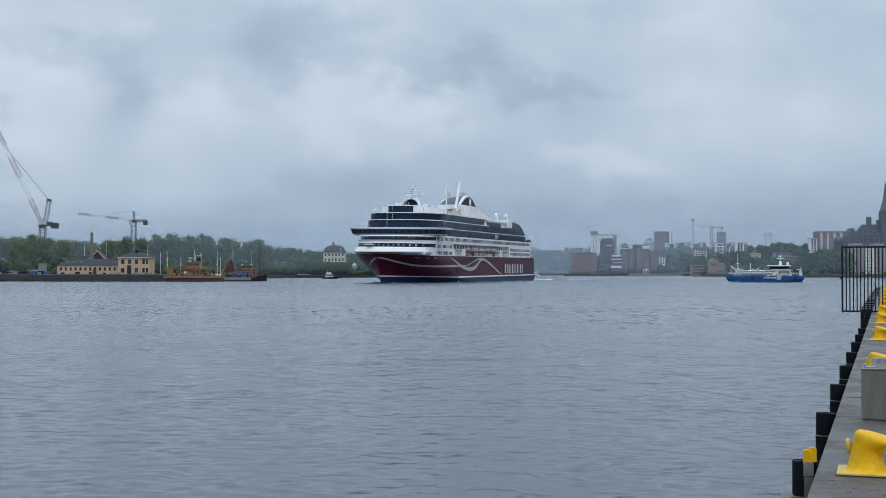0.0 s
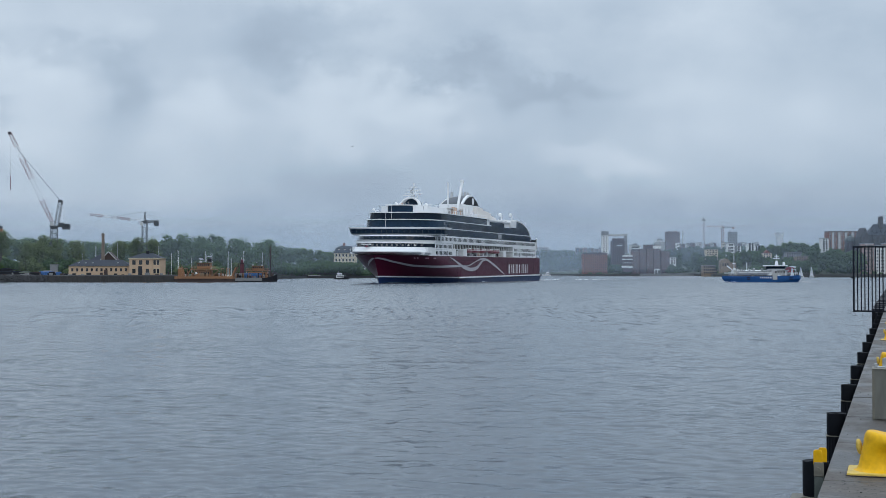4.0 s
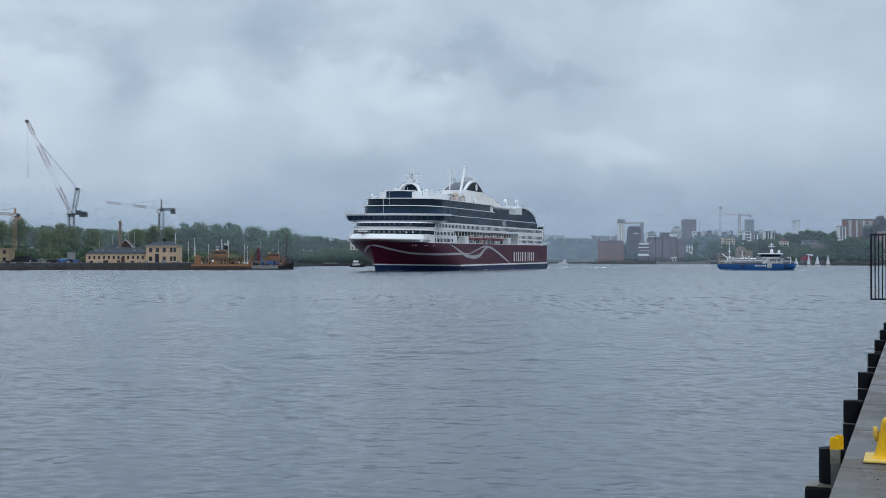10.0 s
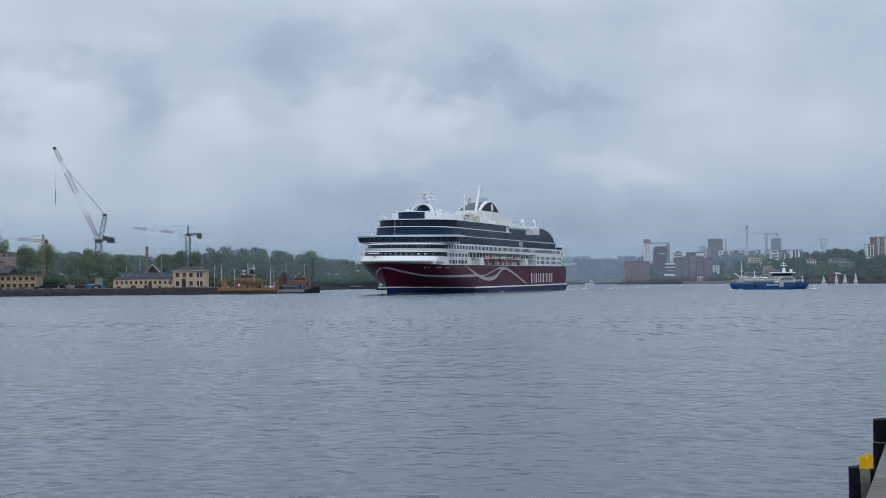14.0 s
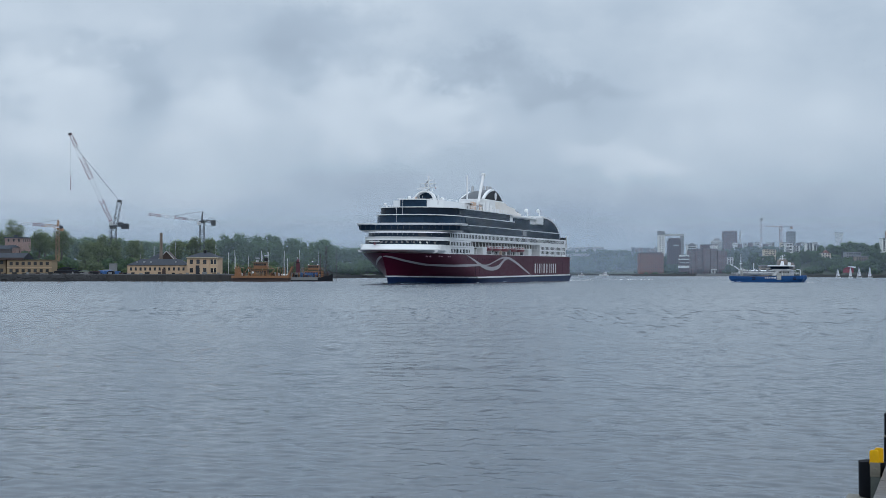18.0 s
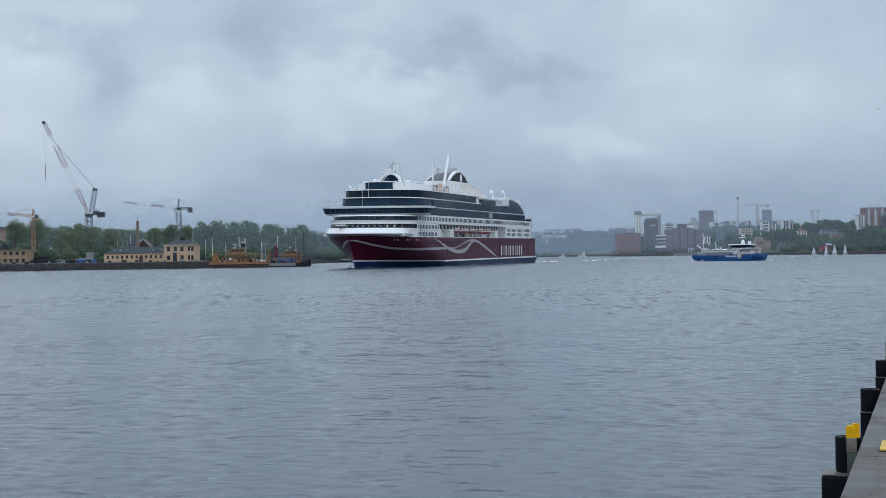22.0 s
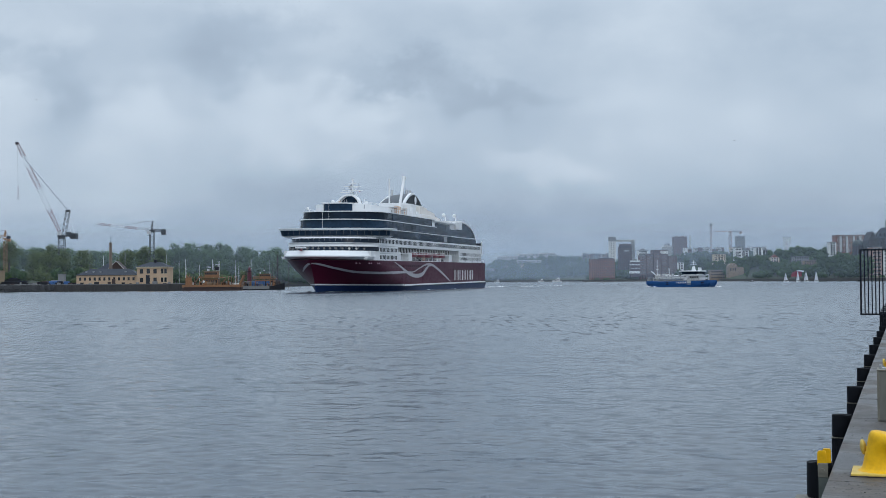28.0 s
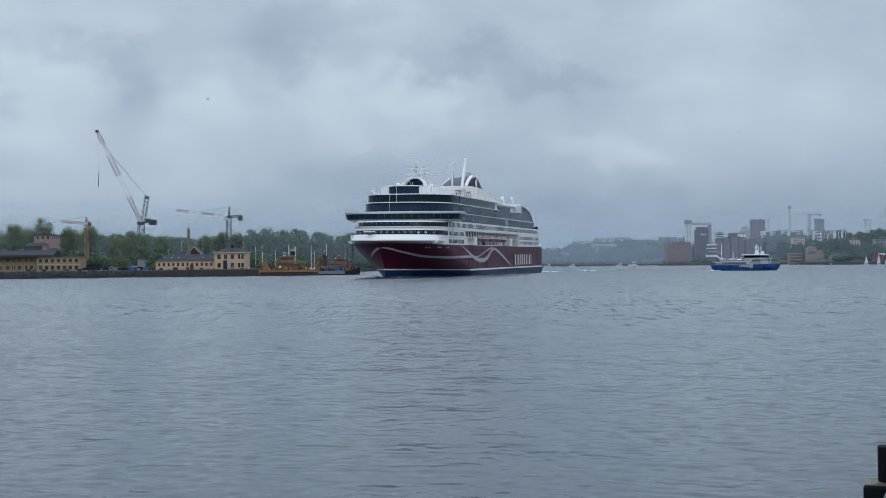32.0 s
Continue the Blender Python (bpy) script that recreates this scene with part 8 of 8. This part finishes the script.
woods("woodland", "dark green wooded hillside behind the sailing boats", [
    (1440, 1470, 40, 12, 0.94, [(322, 30), (345, 36), (372, 39), (385, 40.5), (400, 35), (430, 36), (470, 38)]), (1480, 1500, 40, 13, 0.85, [(300, 16), (318, 22), (345, 33), (372, 36), (420, 36)]),
    (1700, 1730, 40, 12, 0.9, [(300, 24), (330, 26), (350, 26), (400, 34), (470, 40)]), (1760, 1790, 40, 12, 0.8, [(312, 20), (330, 30), (372, 36), (470, 42)])], 15, LEAFDARK, 0.85, 70)

# ---- boats and birds ----
tanker = thing("bunker_tanker", pose(128, 530, 0, 0, 0, 161), "small blue bunker tanker with a white tank deck and bridge", "ship")


def bunker_tanker():
    th = tanker
    bm = bmesh.new()
    rows = []
    for x, w, zt in ((-16.6, 3.3, 3.1), (-15.5, 3.9, 3.0), (-4, 4.1, 2.65), (6, 4.1, 2.6), (12.5, 3.9, 2.7), (15.6, 3.4, 2.85), (16.6, 3.0, 2.9)):
        low = 0.72 if x > 14 else (0.8 if x < -15 else 0.97)
        xb = x - (1.8 if x > 14 else 0) + (1.4 if x < -15 else 0)
        rows.append([(xb, -w * low, -0.6), (x, -w, 1.6), (x, -w, zt), (x, w, zt), (x, w, 1.6), (xb, w * low, -0.6)])
    loft(bm, rows)
    part("hull", bm, FERRYBLUE, th, "bright blue hull")
    part("rubbing_strake", boxes((-15.5, 14.5, -4.2, -4.05, 1.45, 1.7), (-15.5, 14.5, 4.05, 4.2, 1.45, 1.7)), FERRYBLUE, th)
    for x, w in ((-4.4, 0.75), (-3.4, 0.55), (-2.6, 0.55), (-1.8, 0.6), (-0.9, 0.6), (0.0, 0.5)):
        part("lettering_bar", boxes((x - 0.35, x - 0.35 + w * 0.8, 4.1, 4.16, 1.6, 2.4)), SHIPWHITE, th)
    part("side_door", boxes((-7.2, -5.2, 4.05, 4.2, 1.1, 3.9), bev=0.05), PALEWALL, th, "grey weathered side door")
    for x in (5.0, -13.0):
        part("pilot_recess", boxes((x - 0.7, x + 0.7, 4.05, 4.17, 1.1, 2.2)), DARKHULL, th)
    bm = bmesh.new()
    for y in (-1.9, 1.9):
        rod(bm, (-6.0, y, 4.3), (10.2, y, 4.3), 1.15, n=16)
    part("cargo_tank", bm, SHIPWHITE, th, "long white cargo tanks", smooth=40)
    part("tank_walkway", boxes((-6, 10.5, -0.5, 0.5, 5.3, 5.5), (-6, 10.5, 3.0, 3.2, 4.0, 4.8)), SHIPWHITE, th)
    part("pipe_rack", rods(*[((-5, 3.3, z), (10, 3.3, z), 0.12) for z in (3.5, 3.9, 4.9)], *[((-4 + 2.4 * i, 3.4, 3.0), (-4 + 2.4 * i, 3.4, 5.2), 0.07) for i in range(6)], n=5), GREYPAINT, th)
    # white house coloured greyer, with the shade under the bridge painted in
    part("deck_house", boxes((-11.0, -4.4, -3.0, 3.0, 3.0, 5.3), bev=0.12), PALEWALL, th)
    for k in range(5):
        part("window", boxes((-10.4 + 1.2 * k, -9.8 + 1.2 * k, 3.0, 3.06, 4.2, 4.8)), WINDOW, th)
    for k in range(6):
        part("bridge_pillar", rods(((-10.6 + 1.5 * k, 3.5, 3.0), (-10.6 + 1.5 * k, 3.5, 5.5), 0.08), n=5), SHIPWHITE, th)
    part("boat_deck", boxes((-11.6, -2.8, -3.7, 3.7, 5.25, 5.45)), SHIPWHITE, th)
    part("stair_arch", slab(bmesh.new(), [(-4.6, 3.0), (-3.0, 3.0), (-5.2, 5.6), (-7.6, 5.6), (-6.6, 4.9), (-5.7, 4.9)], "y", 3.4, 3.7), SHIPWHITE, th)
    part("bridge", boxes((-9.8, -2.8, -3.4, 3.4, 5.45, 6.0), bev=0.1), SHIPWHITE, th)
    bm = bmesh.new()
    prism(bm, [(-10.4, -3.7), (-2.6, -3.7), (-1.8, -2.0), (-1.8, 2.0), (-2.6, 3.7), (-10.4, 3.7)], 6.0, 7.1, [(-10.6, -3.8), (-2.2, -3.8), (-1.3, -2.0), (-1.3, 2.0), (-2.2, 3.8), (-10.6, 3.8)])
    part("bridge_glazing", bm, GLASS, th)
    part("bridge_roof", boxes((-11.0, -1.0, -4.1, 4.1, 7.1, 7.6), bev=0.22), SHIPWHITE, th)
    bm = bmesh.new()
    loft(bm, [[(-6.6 + sx * r, sy * r, z) for sx, sy in ((-1, -1), (1, -1), (1, 1), (-1, 1))] for z, r in ((7.6, 0.75), (9.6, 0.38))])
    rod(bm, (-6.6, 0, 10.2), (-6.6, 0, 12.4), 0.14)
    for z, w in ((10.6, 1.5), (11.5, 0.9)):
        rod(bm, (-6.6, -w, z), (-6.6, w, z), 0.1)
        rod(bm, (-6.6 - w, 0, z), (-6.6 + w, 0, z), 0.1)
    part("mast", bm, SHIPWHITE, th, "white radar mast")
    part("funnel", boxes((-10.2, -9.2, -0.8, 0.8, 7.6, 9.0), bev=0.1), SHIPWHITE, th)
    part("flag", boxes((-9.3, -8.8, -0.03, 0.03, 9.4, 9.8)), DARKHULL, th)
    part("fore_mast", rods(((11.6, 1.5, 3.2), (11.6, 1.5, 12.8), 0.16, 0.1), ((11.6, 0.6, 9.6), (11.6, 2.4, 9.6), 0.08), ((11.0, 1.5, 8.4), (12.2, 1.5, 8.4), 0.2), ((11.6, 1.5, 3.2), (11.6, 1.5, 6.4), 0.3)), SHIPWHITE, th, "white fore mast")
    part("hose_crane", rods(((12.6, 1.2, 3.0), (12.4, 1.2, 5.6), 0.32), ((12.4, 1.2, 5.6), (14.8, 1.2, 7.4), 0.24), ((11.2, 2.0, 3.0), (11.0, 2.0, 6.2), 0.3)), SHIPWHITE, th)
    part("vent_pole", rods(((6.2, 0, 4.5), (6.2, 0, 8.8), 0.15)), SHIPWHITE, th)
    part("stern_crane", rods(((-14.8, 1.2, 3.0), (-14.9, 1.2, 5.6), 0.16), ((-14.9, 1.2, 5.6), (-13.2, 1.2, 5.8), 0.13)), SHIPWHITE, th)
    part("rail", rods(*[((-15.8, 3.8, z), (-11.5, 3.9, z), 0.05) for z in (3.8, 4.2)], *[((10.5, 3.9, z), (15.6, 3.4, z), 0.05) for z in (3.9, 4.3)], *[((-15.8 + 0.9 * i, 3.85, 3.2), (-15.8 + 0.9 * i, 3.85, 4.2), 0.04) for i in range(5)], n=4), SHIPWHITE, th)
    rng = random.Random(3)
    for i in range(20):
        x = rng.uniform(-5, 12)
        part("deck_fitting", boxes((x, x + rng.uniform(0.15, 0.5), 2.2, 2.9, 5.0, 5.4 + rng.uniform(0.1, 0.9))), rng.choice((SHIPWHITE, PALEWALL, GREYPAINT)), th)
    for i in range(7):
        x = 8.5 + i * 0.8
        part("deck_gear", boxes((x, x + 0.6, 1.0 + rng.uniform(0, 2), 3.3, 3.0, 3.7 + rng.uniform(0, 1.8))), rng.choice((SHIPWHITE, PALEWALL, GREYPAINT)), th)


bunker_tanker()
for o in tanker.children:
    o.data.transform(Matrix.Diagonal((0.92, 0.92, 0.9, 1)))


def sailboat(m, label, h, tilt=0.0):
    th = thing("sailboat", m, label, "sailboat", "sailing boats")
    bm = bmesh.new()
    loft(bm, [[(x, y * w, z) for y, z in ((-1, 0.7), (-0.6, -0.3), (0.6, -0.3), (1, 0.7))] for x, w in ((-3, 0.5), (-1.5, 1.0), (0.8, 0.95), (2.2, 0.5), (3.2, 0.05))])
    part("hull", bm, SHIPWHITE, th)
    part("mast", rods(((0.6, 0, 0.5), (0.6, 0, h), 0.07), n=5), STEEL, th)
    bm = bmesh.new()
    slab(bm, [(0.5, 1.2), (-2.3, 1.3), (-1.7, h * 0.4), (-0.7, h * 0.75), (0.5, h * 0.97)], "y", -0.03, 0.03)
    part("mainsail", bm, SAIL, th)
    bm = bmesh.new()
    slab(bm, [(0.8, 1.1), (2.9, 0.9), (1.8, h * 0.45), (0.9, h * 0.85)], "y", -0.03, 0.03)
    part("jib", bm, SAIL, th)
    return th


SAILS = []
for x, y, rz, h in ((285.4, 1150, 118, 7.6), (296.0, 1150, 108, 9.4), (303.8, 1152, 122, 9.0), (312.2, 1150, 112, 9.4)):
    SAILS.append(sailboat(pose(x, y, 0, 0, 0, rz), "small white sailing boat under full sail off the far shore", h))
bm = bmesh.new()
loft(bm, [[(x + 0.5 * f, 1.2 * math.sin(math.pi * f) - 0.02 * x * x, 3.2 + 5.0 * f * (1 - 0.012 * x * x)) for f in (0, 0.2, 0.4, 0.6, 0.8, 1)] for x in (-5.2, -3.6, -1.8, 0.2, 2.2, 4.0)], closed=False, cap=False)
bmesh.ops.solidify(bm, geom=bm.faces[:], thickness=0.05)
kite = thing("spinnaker", pose(297.0, 1157, 1.2), "dark red and white spinnaker sail flying by the boats", "sail")
part("cloth", bm, SAILRED, kite)
bm = bmesh.new()
slab(bm, [(-1.2, 8.5), (1.5, 8.8), (6.0, 8.2), (5.2, 7.2), (2.6, 7.6), (0.6, 8.0)], "y", -1.4, -1.25)
part("white_panel", bm, SAIL, kite, "white head of the spinnaker")


def motor_boat(name, m, label, s=1.0, dark=False):
    th = thing(name, m, label, "boat", "motor boats")
    bm = bmesh.new()
    loft(bm, [[(x * s, y * w * s, z * s) for y, z in ((-1, h), (-0.75, -0.3), (0.75, -0.3), (1, h))] for x, w, h in ((-4, 1.3, 0.9), (-2, 1.5, 0.9), (1.5, 1.35, 1.1), (3.2, 0.7, 1.4), (4.2, 0.05, 1.6))])
    part("hull", bm, DARKHULL if dark else SHIPWHITE, th)
    part("cabin", boxes((-2.6 * s, 1.2 * s, -1.1 * s, 1.1 * s, 0.9 * s, 2.3 * s), bev=0.12), SHIPWHITE, th)
    part("cabin_glazing", boxes((-2.4 * s, 1.25 * s, -1.13 * s, 1.13 * s, 1.5 * s, 2.0 * s)), WINDOW, th)
    part("flybridge", boxes((-2.2 * s, 0.2 * s, -0.9 * s, 0.9 * s, 2.6 * s, 3.5 * s), bev=0.1), SHIPWHITE, th)
    part("mast", rods(((-1.6 * s, 0, 2.3 * s), (-1.8 * s, 0, 5.0 * s), 0.07 * s), ((-1.7 * s, -0.8 * s, 4.2 * s), (-1.7 * s, 0.8 * s, 4.2 * s), 0.05 * s), n=5), STEEL, th)
    return th


launch = motor_boat("motor_launch", pose(-72, 840, 0, 0, 0, 10), "white motor launch with a dark hull crossing ahead of the ferry", 1.2, True)
boat_a = motor_boat("motor_boat", pose(18, 1900, 0, 0, 0, 180), "white motor boat far off on the water", 1.3)
boat_b = motor_boat("motor_boat", pose(53, 1900, 0, 0, 0, 170), "white motor boat far off on the water", 1.1)
boat_c = motor_boat("motor_boat", pose(127.5, 2000, 0, 0, 0, 180), "low white motor boat near the far shore", 1.2)
boat_d = motor_boat("motor_boat", pose(148, 2000, 0, 0, 0, 180), "long white motor cruiser near the far shore", 1.7)
boat_e = motor_boat("motor_boat", pose(265.5, 1200, 0, 0, 0, 180), "small dark open boat on the water", 0.4, True)


def foam_patch(name, label, rows, seed):
    """Broken foam: flat ragged flakes on the water. rows: centre line x, y, half-width, count."""
    rng = np.random.default_rng(seed)
    verts, faces = [], []
    for x0, y0, x1, y1, w, n in rows:
        for _ in range(n):
            f = rng.uniform()
            c = np.array((x0 + (x1 - x0) * f, y0 + (y1 - y0) * f + rng.normal() * w))
            s = rng.uniform(0.2, 0.9)
            k = len(verts)
            m = 6
            for j in range(m):
                a = 6.2832 * j / m
                verts.append((c[0] + 1.8 * s * math.cos(a) * rng.uniform(0.5, 1.2), c[1] + s * math.sin(a) * rng.uniform(0.5, 1.2), 0.05 + 0.02 * rng.uniform()))
            top = len(verts)
            verts.append((c[0], c[1], 0.10 + 0.25 * s * rng.uniform()))
            for j in range(m):
                faces.append((k + j, k + (j + 1) % m, top))
    ob = new(name, raw(name, verts, faces, FOAM))
    return tagged(ob, label, "wake", "", "stuff")


def bow_wave():
    """The smooth swell that the bow pushes up, falling off along both sides of the hull."""
    bm = bmesh.new()
    for side, span, out in ((-1, 26.0, 15.0), (1, 30.0, 15.5)):
        rings = []
        for i in range(15):
            f = i / 14
            x, y = 100.5 - span * f, side * (0.2 + out * f ** 0.85)
            h = 0.62 * (1 - f) ** 0.8 * min(1.0, 0.3 + 5 * f) + 0.03
            w = 1.3 + 2.2 * f
            rings.append([(x + 0.75 * w * c, y + side * 0.66 * w * c, -0.12 + h * math.exp(-3 * c * c)) for c in (-1.6, -1.0, -0.6, -0.3, 0.0, 0.3, 0.6, 1.0, 1.6)])
        grid = [[bm.verts.new(p) for p in r] for r in rings]
        for r, q in zip(grid, grid[1:]):
            for k in range(8):
                bm.faces.new((r[k], r[k + 1], q[k + 1], q[k]) if side > 0 else (r[k + 1], r[k], q[k], q[k + 1]))
    bmesh.ops.recalc_face_normals(bm, faces=bm.faces[:])
    if sum(f.normal.z for f in bm.faces) < 0:
        bmesh.ops.reverse_faces(bm, faces=bm.faces[:])
    me = bpy.data.meshes.new("bow_wave")
    bm.to_mesh(me)
    bm.free()
    for p in me.polygons:
        p.use_smooth = True
    me.materials.append(WATER)
    return tagged(new("bow_wave", me), "smooth dark swell pushed up by the ferry's bow", "wave", "", "stuff")


swell = bow_wave()
wake = foam_patch("wake", "white broken foam trailing from the ferry's stern and bow", [(-108, 6, -135, 10, 2.0, 60), (-108, -4, -130, -4, 3.0, 40), (100, 1.5, 78, 9.5, 0.5, 22), (100, -1.5, 84, -9.0, 0.6, 18), (60, 16.3, -90, 16.6, 0.25, 12), (-112, 8, -150, 16, 1.6, 40), (-165, 20, -230, 34, 1.4, 26)], 6)
tanker_wake = foam_patch("wake", "thin foam along the bunker tanker's hull", [(15, 3.3, 10, 4.2, 0.2, 16), (-16, 0, -19, 0.5, 0.6, 4)], 7)


def gull(m):
    th = thing("gull", m, "grey-white gull gliding over the harbour", "bird", "gulls")
    bm = bmesh.new()
    loft(bm, [[(x, r * math.cos(6.2832 * k / 8), r * math.sin(6.2832 * k / 8)) for k in range(8)] for x, r in ((-0.3, 0.02), (-0.15, 0.07), (0.05, 0.09), (0.2, 0.06), (0.3, 0.015))])
    part("body", bm, GULLWHITE, th)
    for s in (-1, 1):
        bm = bmesh.new()
        loft(bm, [[(x0, s * y, z - 0.01), (x1, s * y, z), (x0, s * y, z + 0.012)] for x0, x1, y, z in ((-0.1, 0.12, 0.05, 0.03), (-0.06, 0.14, 0.35, 0.14), (-0.12, 0.02, 0.72, 0.08))])
        part("wing", bm, GREYWALL, th)
    for o in th.children:
        o.data.transform(Matrix.Diagonal((0.62, 0.62, 0.62, 1)))
    return th


GULLS = [gull(pose(0, 100, 20)) for _ in range(4)]


# ---- what moves ----
FERRY_ROWS = [
    (0.0, 3.77, 598.02, 253.74), (2.0, 1.77, 595.03, 253.53), (3.5, 0.45, 592.37, 253.37), (6.0, -1.98, 586.64, 253.26), (8.0, -3.94, 581.18, 253.21), (10.0, -5.91, 575.07, 253.16),
    (12.0, -7.97, 568.74, 253.06), (14.0, -10.12, 562.67, 253.15), (17.0, -13.41, 554.37, 253.50), (19.0, -15.63, 549.49, 253.87), (21.0, -17.93, 544.79, 254.39), (23.0, -20.43, 540.13, 255.09),
    (25.0, -23.08, 535.31, 255.97), (28.0, -26.67, 528.62, 257.49), (30.0, -28.95, 521.50, 258.56), (32.0, -31.03, 515.50, 259.93),
]
# bearing and distance of the tanker, with its heading
TANKER_ROWS = [(0.0, 13.86, 530, 162), (6.0, 12.94, 530, 161), (14.0, 11.72, 536, 157), (23.0, 10.29, 548, 148), (28.0, 9.55, 558, 142), (30.0, 9.29, 564, 140), (32.0, 8.96, 570, 138)]


def motions():
    walk(ferry, [(t, pose(x, y, 0, -0.7, 0.35, rz)) for t, x, y, rz in FERRY_ROWS])
    walk(swell, [(t, pose(x, y, 0, 0, 0, rz)) for t, x, y, rz in FERRY_ROWS])
    walk(wake, [(t, pose(x, y, 0, 0, 0, rz)) for t, x, y, rz in FERRY_ROWS])
    rows = [(t, pose(d * math.tan(radians(a)), d, 0, 0, 0, rz)) for t, a, d, rz in TANKER_ROWS]
    walk(tanker, rows)
    walk(tanker_wake, rows)
    # the whole rippled surface drifts with the wind
    walk(water, [(t, pose(-0.2 * t, -0.3 * t, 0)) for t in (0.0, 8.0, 16.0, 24.0, 32.0)])
    # the clouds drift with the wind
    walk(clouds, [(t, pose(0, 0, 0, 0, 0, 0.115 * t)) for t in (0.0, 16.0, 32.0)])
    walk(launch, [(t, pose(-72.3 + 0.03 * t, 840 - 0.1 * t, 0, 0, 0, -8)) for t in (0.0, 10.0, 20.0, 32.0)])
    for b, v in ((boat_a, 0.5), (boat_b, 0.0), (boat_c, 1.2), (boat_d, 0.2), (boat_e, -0.3)):
        p, q = b.matrix_basis.translation.copy(), b.matrix_basis.to_euler().z
        walk(b, [(t, pose(p.x + v * (t - 32), p.y, 0, 0, 0, math.degrees(q))) for t in (0.0, 16.0, 32.0)])
    for k, b in enumerate(SAILS):
        p, q = b.matrix_basis.translation.copy(), b.matrix_basis.to_euler().z
        v = -0.06 - 0.02 * k
        walk(b, [(t, pose(p.x + v * (t - 26), p.y, 0, 0, 0, math.degrees(q) + 2 * math.sin(t))) for t in (0.0, 8.0, 16.0, 24.0, 32.0)])
    for g, (x0, y0, z0, vx, vy, t0) in zip(GULLS, ((5, 200, 22, 2.2, 1, 13), (-62, 190, 30, 3.0, 2, 28), (40, 190, 23, -2.5, 1, 28), (0, 210, 21, -2.0, 0, 32))):
        walk(g, [(t, pose(x0 + vx * (t - t0), y0 + vy * (t - t0), z0 + 0.8 * math.sin(t * 0.7), 12 * math.sin(t * 0.9), 0, math.degrees(math.atan2(vy, vx)))) for t in range(0, 33, 2)])


motions()
